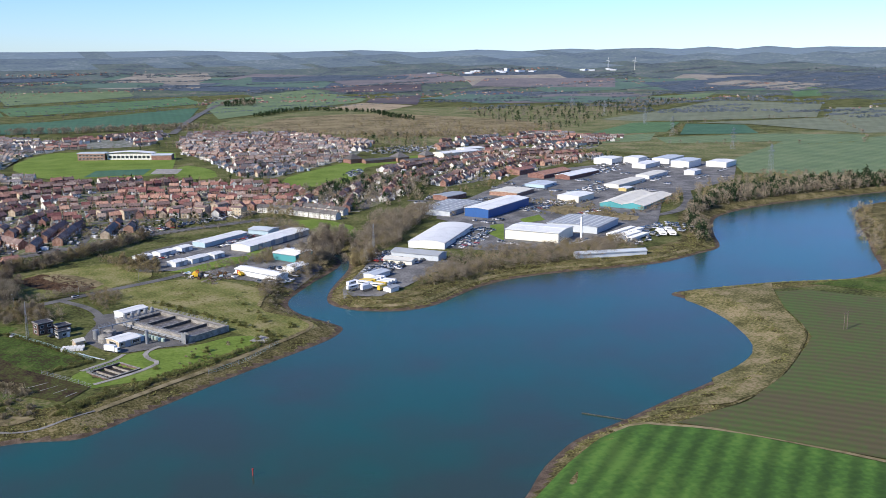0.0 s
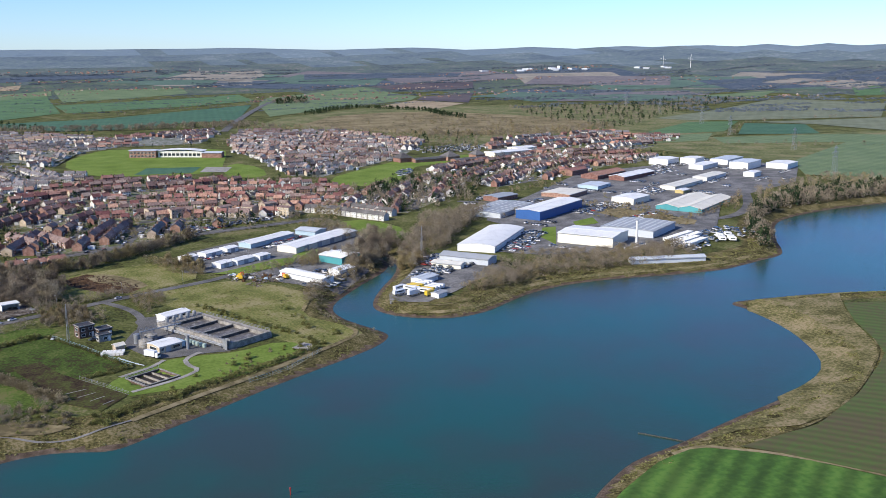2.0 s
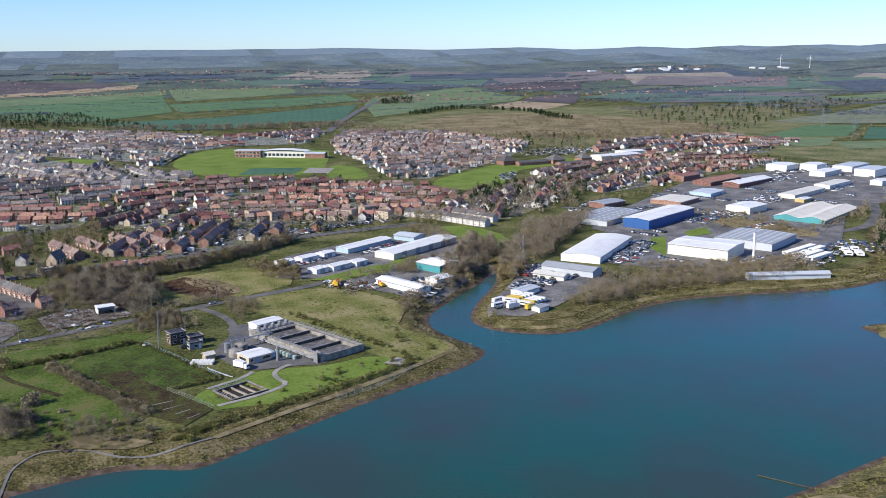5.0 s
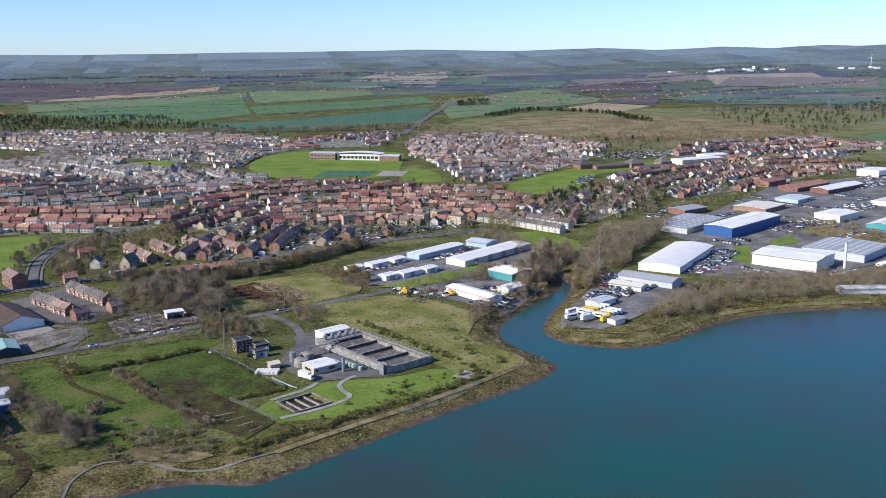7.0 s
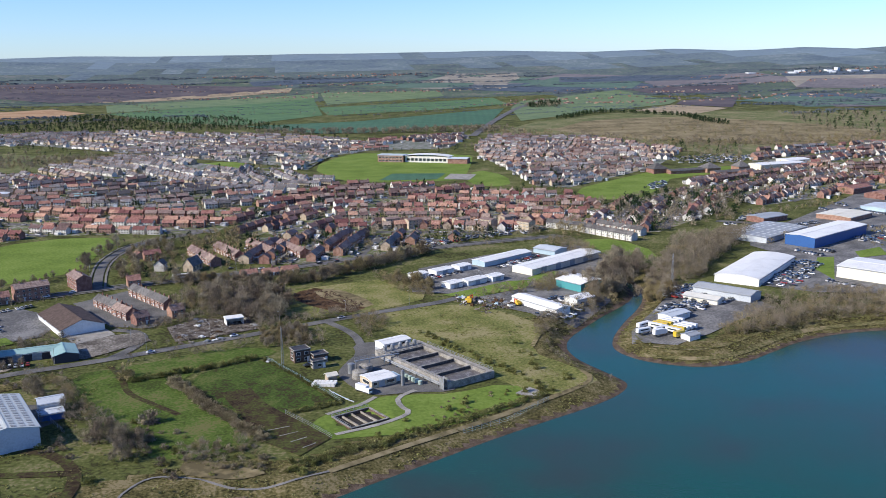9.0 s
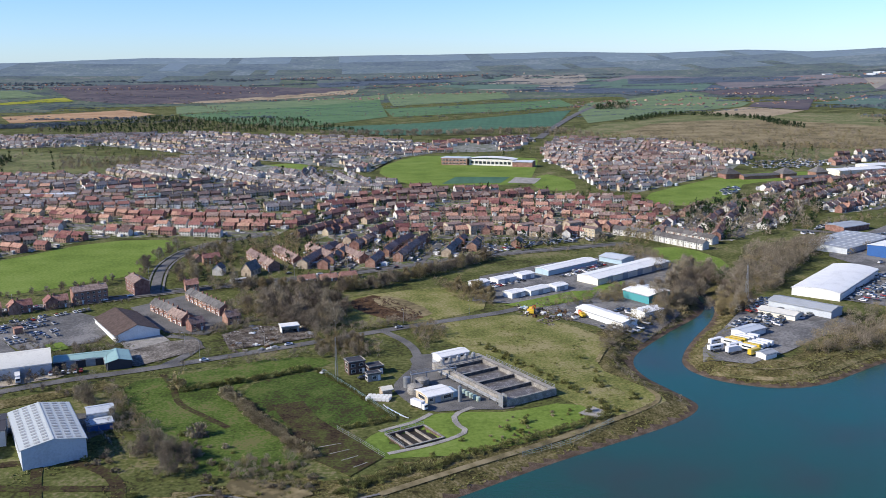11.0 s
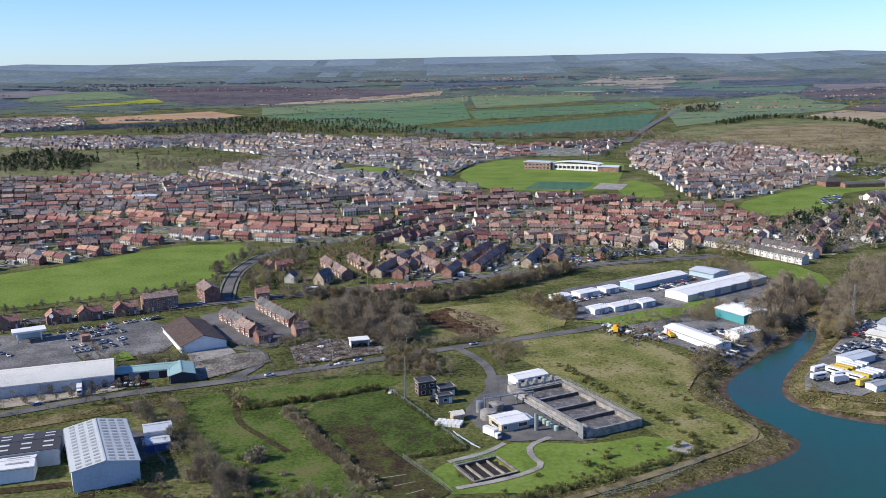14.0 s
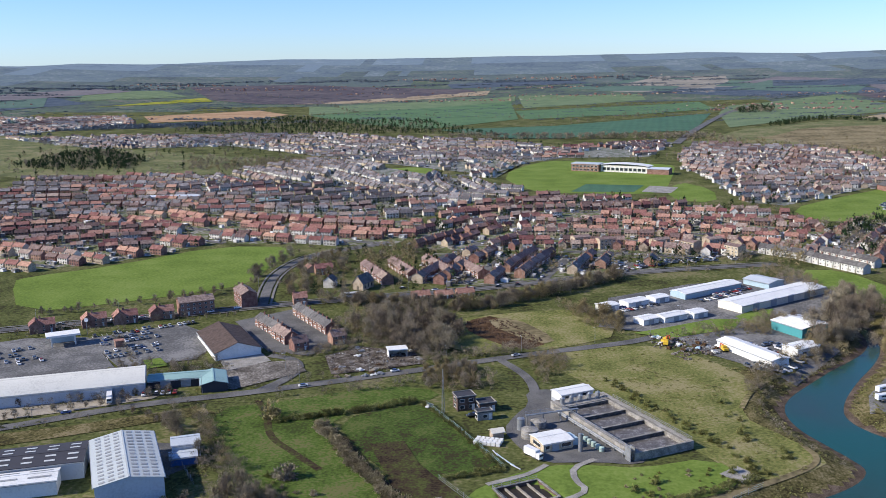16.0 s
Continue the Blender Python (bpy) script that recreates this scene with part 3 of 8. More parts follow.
drape("works_yard", [(42, 412), (50, 415), (62, 412), (68, 404), (68, 384), (76, 358), (72, 352), (60, 354), (44, 353), (38, 365), (34, 378), (38, 390), (43, 400)], "asphalt", "worn tarmac yard of the treatment works", "yard", lift=0.22, n=1)
drape("playing_field", [(-218, 571), (-214, 582), (-178, 607), (-135, 659), (-83, 657), (-90, 612), (-92, 567), (-116, 549), (-140, 534), (-186, 512)], "lawn", "bright green mown playing field", "playing field", n=1)
drape("school_field", [(39, 982), (76, 1086), (108, 1109), (210, 1060), (209, 1023), (169, 860), (135, 858), (93, 864), (61, 878)], "lawn", "green school playing field", "playing field", n=1)
drape("school_field", [(191, 930), (212, 880), (200, 812), (164, 830)], "lawn", "green school playing field corner", "playing field", n=1)
drape("school_field", [(118, 1150), (159, 1225), (190, 1190), (179, 1125)], "lawn", "grass behind the school", "playing field", n=1)
drape("playing_field", [(244, 786), (294, 835), (378, 906), (458, 898), (436, 853), (352, 845), (324, 790), (278, 733), (247, 742)], "lawn", "green recreation ground among houses", "playing field", n=1)
drape("green", [(-88, 1015), (-62, 1060), (-22, 1052), (-29, 980)], "lawn", "small green between houses", "playing field", n=1)
drape("green", [(190, 598), (215, 597), (226, 553), (206, 520), (194, 555)], "lawn", "grassy bank beside an industrial estate", "lawn", n=1)
drape("cleared_plot", [(18, 500), (34, 512), (55, 470), (42, 458), (22, 482)], "soil", "scraped brown soil of a cleared plot", "ground", lift=0.2, n=1)
drape("rough_plot", [(-4, 505), (20, 505), (36, 514), (74, 522), (86, 482), (60, 463), (28, 452), (6, 470)], "marsh", "scrubby grass plot beside a road", "ground", n=1)
drape("crop_field", [(112, 172), (119, 180), (140, 194), (159, 204), (172, 207), (182, 201), (196, 185), (208, 166), (222, 140), (260, 80), (300, -60), (170, -60), (110, 60), (98, 140)], "crop", "dark green winter wheat in drilled rows", "field", n=0, lift=0.6)
drape("crop_field", [(186, 202), (218, 204), (252, 220), (284, 240), (293, 246), (303, 260), (316, 282), (334, 305), (350, 300), (372, 268), (420, 215), (440, 150), (330, 40), (270, 80), (226, 142)], "olive", "sparse young crop over brown soil", "field", n=0, lift=0.5)
drape("pasture", [(362, 312), (400, 304), (425, 300), (480, 320), (560, 300), (520, 200), (440, 215), (385, 270)], "pasture", "green pasture behind the spit", "field", n=0)
drape("rough_grazing", [(250, 1300), (300, 1330), (400, 1500), (640, 1700), (860, 1600), (1100, 1500), (1000, 1240), (860, 1000), (690, 900), (560, 900), (470, 960), (430, 1080), (380, 1210), (290, 1270)], "dry_grass", "straw and green rough grazing beyond the town", "field", lift=0.3)
drape("rough_grazing", [(-700, 1560), (-480, 1330), (-230, 1160), (-200, 1020), (-420, 1000), (-800, 1200), (-1100, 1500)], "dry_grass", "rough green grazing beside a wood", "field", lift=0.3)
drape("rough_grazing", [(620, 580), (700, 720), (640, 880), (760, 960), (1000, 940), (1400, 900), (1500, 620), (1000, 560)], "dry_grass", "rough pasture behind the wooded shore", "field", lift=0.3)
drape("heath", [(340, 1420), (377, 1339), (420, 1400), (480, 1500), (644, 1536), (720, 1420), (797, 1219), (720, 1110), (634, 1047), (520, 1080), (430, 1190), (392, 1300)], "heath", "straw-coloured winter heath", "heath", lift=0.4, n=1)
drape("spit_grass", [(300, 333), (303, 321), (297, 293), (288, 271), (279, 255), (268, 244), (252, 234), (229, 226), (205, 221), (189, 216), (177, 212), (198, 212), (218, 205), (252, 221), (292, 247), (303, 261), (316, 283), (336, 308), (352, 325), (336, 329)], "spit", "straw-coloured grass on the spit", "grassland", lift=0.2, n=1)
ribbon("field_margin", [(166, 207), (174, 208), (184, 201), (198, 185), (210, 166), (224, 140), (262, 78)], 2.2, "heath", "strip of dead grass between two fields", "field margin", lift=0.45)
ribbon("field_margin", [(192, 203), (220, 205), (253, 221), (292, 247), (304, 261)], 1.2, "bank", "worn grass path along the field edge", "path", lift=0.5)
# greens of the distant fields lean to blue, standing in for haze
FIELD_MATS = {
    "green_a": rows_mat("green_cereal", [(0.06, 0.118, 0.048), (0.075, 0.15, 0.06), (0.098, 0.172, 0.07)], 20, 14, amount=0.12),
    "green_b": rows_mat("pale_grass_ley", [(0.095, 0.142, 0.066), (0.122, 0.175, 0.08), (0.148, 0.195, 0.095)], 70, 16, amount=0.12),
    "teal_g": rows_mat("dark_cereal", [(0.038, 0.10, 0.058), (0.05, 0.122, 0.068), (0.065, 0.14, 0.078)], 10, 14, amount=0.12),
    "grey_g": rows_mat("grazed_ley", [(0.12, 0.14, 0.085), (0.15, 0.17, 0.105), (0.18, 0.195, 0.125)], 45, 20, amount=0.1),
    "moor": mat("ploughed_moor", [(0.075, 0.068, 0.082), (0.10, 0.088, 0.098), (0.13, 0.112, 0.115)], 1, size=150, fine=30, spec=0.05),
    "stubble": mat("pale_stubble", [(0.24, 0.19, 0.13), (0.31, 0.25, 0.17), (0.36, 0.30, 0.21)], 1, size=60, fine=9, spec=0.05),
    "tan": mat("bare_tan_field", [(0.30, 0.19, 0.11), (0.37, 0.24, 0.14), (0.42, 0.29, 0.18)], 1, size=60, fine=9, spec=0.05),
    "rape": mat("yellow_rape", [(0.19, 0.21, 0.03), (0.26, 0.27, 0.04), (0.31, 0.30, 0.06)], 1, size=60, fine=9, spec=0.05),
}
M.update(FIELD_MATS)
# field colours for the far patchwork, blued and greyed in place of haze
M["far_green"] = mat("hazy_green_field", [(0.085, 0.14, 0.118), (0.105, 0.16, 0.132), (0.12, 0.18, 0.148)], 1, size=80, fine=12, spec=0.02)
M["far_dark"] = mat("hazy_dark_woods", [(0.06, 0.085, 0.118), (0.08, 0.105, 0.138), (0.105, 0.125, 0.152)], 1, size=30, fine=7, spec=0.02)
M["far_brown"] = mat("hazy_ploughland", [(0.14, 0.132, 0.145), (0.165, 0.155, 0.165), (0.195, 0.182, 0.188)], 1, size=80, fine=12, spec=0.02)
M["far_pale"] = mat("hazy_stubble", [(0.22, 0.21, 0.18), (0.26, 0.24, 0.21), (0.30, 0.28, 0.24)], 1, size=80, fine=12, spec=0.02)
M["footway"] = mat("paving", [(0.13, 0.125, 0.12), (0.17, 0.165, 0.155), (0.21, 0.2, 0.19)], 0.9, size=4, fine=0.4)
for key, label, pts in (
    ("green_b", "pale green distant field", [(-1066, 2658), (-855, 2689), (-729, 2519), (-962, 2407)]),
    ("rape", "yellow flowering distant field", [(-840, 2300), (-683, 2500), (-633, 2402), (-875, 2262)]),
    ("moor", "dark ploughed moorland field", [(-810, 2787), (-529, 2861), (-27, 2669), (4, 2581), (-357, 2316), (-501, 2328), (-647, 2436)]),
    ("stubble", "pale stubble strip field", [(-422, 2312), (-242, 2440), (33, 2630), (25, 2506), (-282, 2328)]),
    ("green_b", "long pale green field", [(-370, 2235), (32, 2420), (94, 2470), (90, 2332), (-325, 1986)]),
    ("tan", "bare tan ploughed field", [(-664, 2010), (-466, 2166), (-366, 1995), (-401, 1885), (-579, 1810)]),
    ("green_b", "pale green grass field", [(100, 2480), (394, 2456), (385, 2308), (103, 2120)]),
    ("green_a", "green cereal field", [(81, 2016), (486, 2228), (471, 1997), (302, 1855), (89, 1765)]),
    ("teal_g", "dark green cereal field", [(-48, 1550), (133, 1600), (428, 1855), (316, 1466), (241, 1459), (120, 1370), (62, 1378)]),
    ("green_a", "green cereal field beyond the town", [(-320, 1960), (80, 2380), (80, 1770), (-60, 1570), (-190, 1700)]),
    ("green_b", "bright green grass field", [(517, 2094), (815, 2331), (832, 1987), (762, 1860), (566, 1710), (482, 1620), (379, 1517), (440, 1850)]),
    ("moor", "brown ploughed field", [(842, 1987), (996, 2045), (827, 1719), (772, 1853)]),
    ("stubble", "pale stubble field", [(628, 1690), (762, 1843), (813, 1706), (683, 1563)]),
    ("green_a", "striped bright green field", [(762, 1040), (910, 1144), (986, 1127), (860, 1008), (747, 1007)]),
    ("green_b", "small green pasture", [(704, 983), (831, 996), (762, 923), (678, 923)]),
    ("teal_g", "bluish green cereal field", [(974, 1100), (1043, 1051), (958, 938), (850, 970)]),
    ("green_b", "long green pasture", [(793, 950), (970, 925), (1063, 854), (955, 765), (890, 847), (760, 889)]),
    ("grey_g", "greyish green grazed field", [(899, 1214), (1068, 1300), (1433, 1532), (1550, 1359), (1266, 1117), (1003, 1144), (929, 1170)]),
    ("green_b", "green distant field", [(1403, 1714), (1602, 1715), (1416, 1570), (1303, 1609)]),
    ("green_a", "bright green distant field", [(1831, 1712), (1885, 1675), (1738, 1527), (1664, 1537)]),
    ("green_b", "pasture behind the wooded shore", [(640, 640), (700, 720), (900, 840), (1300, 800), (1200, 640), (900, 560), (720, 570)]),
    ("grey_g", "greyish pasture", [(1000, 1110), (1270, 1100), (1500, 1280), (1900, 1000), (1300, 830), (1080, 870), (1060, 1050)]),
    ("green_a", "green field among woods", [(1350, 2060), (1480, 2110), (1560, 2040), (1420, 1990)]),
    ("moor", "dark heathland", [(836, 2392), (1137, 2337), (1044, 2146), (855, 2193)]),
    ("green_b", "distant green field", [(-1300, 2400), (-1100, 2450), (-1000, 2250), (-1200, 2150)]),
):
    drape("field", pts, key, label, "field", lift=0.7, cell=60)

# ---- roads and yards ----
ROADS = {
    "shore_road": ([(-260, 330), (-190, 352), (-131, 375), (-109, 388), (-85, 401), (-59, 409), (-23, 424), (5, 436), (33, 449), (63, 461), (92, 472), (112, 492), (124, 515)], 6.6),
    "upper_road": ([(-300, 440), (-220, 470), (-170, 490), (-140, 501), (-104, 513), (-75, 526), (-29, 541), (26, 558), (86, 586), (130, 600), (185, 612)], 7),
    "park_road": ([(-76, 526), (-82, 565), (-83, 596), (-74, 635), (-30, 670)], 6),
    "link_road": ([(-52, 411), (-44, 424), (-41, 438), (-46, 449), (-56, 453)], 5.6),
    "works_road": ([(33, 449), (44, 428), (46, 408), (44, 392)], 4.6),
    "estate_road": ([(112, 492), (135, 497), (160, 503), (176, 512)], 6),
    "dual_carriageway": ([(256, 1274), (316, 1466), (412, 1740), (470, 1895), (560, 2080)], 14),
    "dock_road": ([(300, 640), (345, 610), (380, 560), (400, 500), (440, 500), (480, 530), (520, 580)], 9),
}
for rn, (line, w) in ROADS.items():
    ribbon("road", line, w, "asphalt", "worn grey asphalt road", "road", lift=0.3 if w < 14 else 1.0)
    for s in (-1, 1):
        p = smooth_line(line, 2)
        off = []
        for i, q in enumerate(p):
            t = (p[min(i + 1, len(p) - 1)] - p[max(i - 1, 0)]).normalized()
            off.append(tuple(q + Vector((-t.y, t.x)) * s * (w / 2 + 0.75)))
        if rn in ("upper_road", "park_road"):
            ribbon("pavement", off, 1.4, "footway", "pale concrete footway beside a road", "pavement", lift=0.42, n=0)
ribbon("shore_path", [(28, 297), (52, 311), (80, 327), (112, 346), (124, 356), (122, 368)], 2.4, "heath", "strip of trodden straw-coloured grass on the embankment", "path", lift=0.28, level=False)
ribbon("shore_path", [(-30, 276), (-28, 292), (-22, 303), (-11, 301), (-1, 294), (13, 291), (28, 297)], 1.0, "footway", "grey gravel path on the embankment", "path", lift=0.28, level=False)
# darker brown strips laid over the grass
ribbon("muddy_track", [(-110, 322), (-92, 325), (-69, 330), (-54, 325), (-44, 314), (-40, 300), (-44, 286)], 5.0, "patchy", "dark strip curving over grass", "path", lift=0.2)
ribbon("muddy_track", [(-49, 404), (-42, 388), (-38, 372), (-28, 360), (-18, 348)], 3.0, "patchy", "muddy track across the pasture", "path", lift=0.25)
ribbon("muddy_track", [(-24, 384), (-14, 370), (-6, 352), (6, 330), (14, 318)], 3.6, "patchy", "muddy strip along a line of bushes", "path", lift=0.25)
drape("car_park", [(-138, 474), (-105, 496), (-80, 474), (-84, 448), (-109, 436)], "grey_yard", "supermarket car park with white bays", "car park", lift=0.3)
drape("car_park", [(-200, 450), (-164, 474), (-138, 476), (-112, 438), (-96, 428), (-130, 408), (-200, 385)], "grey_yard", "retail car park with white bays", "car park", lift=0.3)
drape("yard", [(-80, 430), (-66, 442), (-44, 447), (-38, 434), (-60, 414), (-72, 416)], "worn_yard", "pale rubble yard of a demolished building", "yard", lift=0.3)
drape("yard", [(-80, 458), (-64, 463), (-54, 446), (-68, 434)], "concrete", "concrete delivery yard", "yard", lift=0.32)
drape("yard", [(-34, 452), (-22, 464), (0, 458), (5, 443), (-10, 436), (-28, 430)], "scrap_ground", "scrap yard ground strewn with rubble", "yard", lift=0.3)
drape("yard", [(76, 492), (86, 540), (128, 566), (186, 585), (196, 548), (172, 500), (166, 462), (138, 425), (112, 456), (104, 480)], "grey_yard", "industrial estate yards", "yard", lift=0.2)
drape("yard", [(152, 395), (158, 412), (176, 436), (200, 470), (226, 462), (232, 430), (206, 414), (186, 398), (168, 388)], "grey_yard", "gritty vehicle depot yard", "yard", lift=0.2)
drape("yard", [(236, 478), (292, 520), (284, 560), (300, 590), (360, 640), (470, 740), (640, 770), (690, 700), (600, 610), (480, 560), (440, 515), (400, 470), (360, 440), (300, 440), (262, 452)], "grey_yard", "paved dockside industrial estate", "yard", lift=0.2)
drape("verge", [(366, 558), (391, 567), (409, 500), (397, 488), (369, 515)], "heath", "straw-coloured verge between estate roads", "verge", lift=0.4)
drape("grass_strip", [(332, 530), (353, 539), (345, 519), (326, 515)], "lawn", "green verge beside a warehouse", "lawn", lift=0.42)
drape("grass_strip", [(304, 521), (314, 521), (285, 472), (288, 496)], "lawn", "grass beside a white warehouse", "lawn", lift=0.43)
drape("grass_strip", [(282, 512), (306, 518), (318, 502), (294, 492)], "lawn", "grass verge beside a warehouse", "lawn", lift=0.35)
drape("sports_pitch", [(96, 872), (112, 915), (160, 905), (146, 868)], "teal_g", "fenced green sports pitch", "playing field", lift=0.3)
drape("hard_court", [(152, 868), (164, 902), (186, 892), (174, 860)], "concrete", "pale hard court", "playing field", lift=0.3)
drape("concrete_pad", [(93, 347), (99, 352), (104, 346), (98, 341)], "concrete", "broken concrete slab in grass", "slab", lift=0.35)
ribbon("path", [(60, 356), (53, 350), (53, 342), (56, 336), (51, 331), (42, 326), (31, 322)], 2.4, "concrete", "concrete footpath in the works", "path", lift=0.3, n=1)
ribbon("path", [(46, 352), (41, 346), (36, 343), (29, 339)], 2.4, "concrete", "concrete footpath past the sludge bays", "path", lift=0.3, n=1)
ribbon("muddy_track", [(-120, 316), (-90, 314), (-62, 310), (-42, 308)], 4.5, "patchy", "dark strip over grass", "path", lift=0.22)
ribbon("muddy_track", [(-70, 330), (-66, 314), (-60, 296), (-58, 284)], 4.0, "patchy", "dark strip over grass", "path", lift=0.24)
for w_, line_ in ((3.2, [(152, 384), (160, 378), (172, 373), (188, 376), (206, 388), (222, 398), (248, 404), (276, 404), (311, 398), (338, 396), (372, 406)]),
                  (2.2, [(158, 388), (170, 380), (186, 383), (204, 395), (222, 406), (248, 411), (276, 411), (311, 405)]),
                  (2.4, [(112, 398), (120, 416), (134, 432), (150, 444)])):
    ribbon("grass_terrace", line_, w_, "spit", "pale strip of dead grass along the bank", "grassland", lift=0.3, level=False)
drape("tan_bank", [(-12, 312), (2, 306), (12, 300), (6, 296), (-4, 298), (-14, 304)], "heath", "bank of straw-coloured dead grass", "grassland", lift=0.3, n=1)
drape("cleared_edge", [(26, 500), (40, 508), (58, 474), (50, 466)], "heath", "scraped earth beside a cleared plot", "ground", lift=0.34, n=1)
drape("road_verge", [(-135, 396), (-110, 405), (-84, 409), (-86, 405), (-110, 393), (-136, 382)], "gravel", "worn gravel verge in front of warehouses", "verge", lift=0.25)
drape("verge", [(-140, 368), (-105, 380), (-68, 398), (-60, 392), (-85, 380), (-110, 368), (-140, 356)], "bank", "rough grass verge with hedges", "verge", lift=0.2)
drape("shed_yard", [(-118, 356), (-84, 368), (-60, 366), (-54, 352), (-60, 344), (-86, 352), (-110, 338)], "asphalt", "dark yard behind the steel sheds", "yard", lift=0.24)
drape("grass_strip", [(89, 482), (104, 490), (126, 503), (139, 503), (132, 488), (104, 475)], "lawn", "grass bank beside small industrial units", "lawn", lift=0.5)
drape("grass_strip", [(137, 507), (146, 516), (157, 520), (148, 495), (139, 498)], "lawn", "grass between industrial sheds", "lawn", lift=0.5)
drape("lawn", [(-104, 446), (-98, 449), (-92, 440), (-99, 436)], "lawn", "small square of bright grass", "lawn", lift=0.5)
drape("terrace_yard", [(-82, 500), (-60, 520), (-30, 480), (-40, 452), (-58, 458)], "asphalt", "paved yards and lanes behind terraces", "yard", lift=0.28)

# white bay lines in the car parks
bay_v, bay_f = [], []
for ox, oy, n_, rows_ in ((-128, 463, 12, 3), (-170, 432, 16, 3), (-118, 447, 12, 2)):
    for r_ in range(rows_):
        for i in range(n_):
            a = radians(32)
            u, v = i * 2.6 / K, r_ * 9 / K
            x, y = ox + u * math.cos(a) - v * math.sin(a), oy + u * math.sin(a) + v * math.cos(a)
            ux, uy = -math.sin(a), math.cos(a)
            k0 = len(bay_v)
            for du, dv in ((-0.09, 0), (0.09, 0), (0.09, 4.8), (-0.09, 4.8)):
                bay_v.append((x * K + du * math.cos(a) + dv * ux, y * K + du * math.sin(a) + dv * uy, gz(x, y) + 0.33))
            bay_f.append((k0, k0 + 1, k0 + 2, k0 + 3))
tagged(raw("bay_marking", bay_v, bay_f, "white_paint"), "faded white parking bay lines", "road marking", kind="structure")

# patchwork of far fields, with haze painted into their colours
ff = random.Random(17)
TAKEN = [[(-1100, 1900), (-1100, 2750), (-500, 2900), (110, 2720), (450, 2500), (1000, 2400), (1000, 1300), (-700, 1500)], [(700, 900), (900, 1250), (1600, 1750), (1950, 1750), (1950, 900), (1000, 600)]]
made_ = 0
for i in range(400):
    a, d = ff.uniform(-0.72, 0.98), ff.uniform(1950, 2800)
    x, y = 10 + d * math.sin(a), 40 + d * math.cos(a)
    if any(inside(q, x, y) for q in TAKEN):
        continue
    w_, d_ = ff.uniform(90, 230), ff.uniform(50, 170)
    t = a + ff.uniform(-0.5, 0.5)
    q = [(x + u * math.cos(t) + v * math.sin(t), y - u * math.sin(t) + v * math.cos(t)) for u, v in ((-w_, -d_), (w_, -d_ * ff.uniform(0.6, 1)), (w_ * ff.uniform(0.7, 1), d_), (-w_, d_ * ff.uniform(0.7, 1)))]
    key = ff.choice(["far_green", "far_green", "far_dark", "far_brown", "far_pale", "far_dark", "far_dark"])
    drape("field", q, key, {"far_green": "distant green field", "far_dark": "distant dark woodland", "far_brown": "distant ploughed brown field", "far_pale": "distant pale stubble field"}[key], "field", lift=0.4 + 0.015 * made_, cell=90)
    made_ += 1
    if made_ > 75:
        break
M["shed_roof"] = sheet_metal("pale_shed_roof", (0.44, 0.47, 0.465))

# ---- treatment works and industrial estate ----
shed("warehouse", 158, 485, 16.5, 16, -60, 4.1, 1.0, "teal_metal", "white_metal", "teal clad industrial unit with a white roof")
shed("warehouse", 161, 535, 59, 13.5, 36, 3.5, 0.9, "cream_metal", "white_metal", "long cream industrial shed with a pale roof", doors=[("s", x, 4, 3.5) for x in (-20, -8, 4, 16)])
shed("warehouse", 134, 551, 38, 9.5, 35, 2.9, 0.7, "light_blue", "white_metal", "low light blue industrial shed")
shed("warehouse", 165, 565, 15, 11.5, -52, 3.1, 0.8, "light_blue", "pale_metal", "small light blue workshop")
shed("warehouse", 129.5, 452, 30, 8, -63, 3.0, 0.7, "white_metal", "white_metal", "long white workshop beside the creek")
shed("warehouse", 149, 456, 12, 7.5, 32, 3.1, 0.7, "white_metal", "white_metal", "small white workshop beside a car yard")
shed("warehouse", 181, 423, 13, 7, 30, 2.6, 0.5, "white_metal", "pale_metal", "white depot shed with an open end")
shed("warehouse", 219.5, 454, 29, 10.5, -52, 3.6, 1.0, "pale_metal", "grey_metal", "long grey workshop shed in the depot")
shed("warehouse", 256, 497, 62, 22, 46, 3.6, 1.2, "white_metal", "white_metal", "large white warehouse with a curved roof", vault=True)
shed("warehouse", 337, 568, 63, 18.5, 32, 6.2, 0.8, "blue_metal", "white_metal", "tall deep blue warehouse with a white roof")
shed("warehouse", 309.5, 471, 34, 26, -54, 6.2, 0.7, "cream_metal", "white_metal", "cream warehouse with a white roof")
shed("warehouse", 353, 487, 38, 34, 33, 4.4, 0.7, "pale_metal", "grey_metal", "grey warehouse with rows of rooflights", lights=(8, 4, (3.6, 1.5), "rooflight"))
shed("warehouse", 444, 559, 66, 16.6, 32, 2.9, 1.8, "teal_metal", "cream_metal", "pale-roofed warehouse bay with turquoise gables")
shed("warehouse", 453, 545, 66, 16.6, 32, 2.9, 1.8, "teal_metal", "cream_metal", "pale-roofed warehouse bay with turquoise gables")
shed("warehouse", 414.5, 583, 25, 18, 27, 4.6, 0.8, "cream_metal", "white_metal", "square white warehouse with a low roof")
shed("factory", 476, 712, 48, 17, 26, 3.6, 2.0, "brick", "red_tile", "red brick factory with faded red roofs", "factory")
shed("factory", 495, 696, 54, 15, 26, 3.6, 1.4, "brick", "white_metal", "long red brick factory bay with a white roof", "factory")
shed("warehouse", 388, 633, 30, 24, 32, 3.2, 0.6, "brick", "cream_metal", "low flat-roofed factory unit")
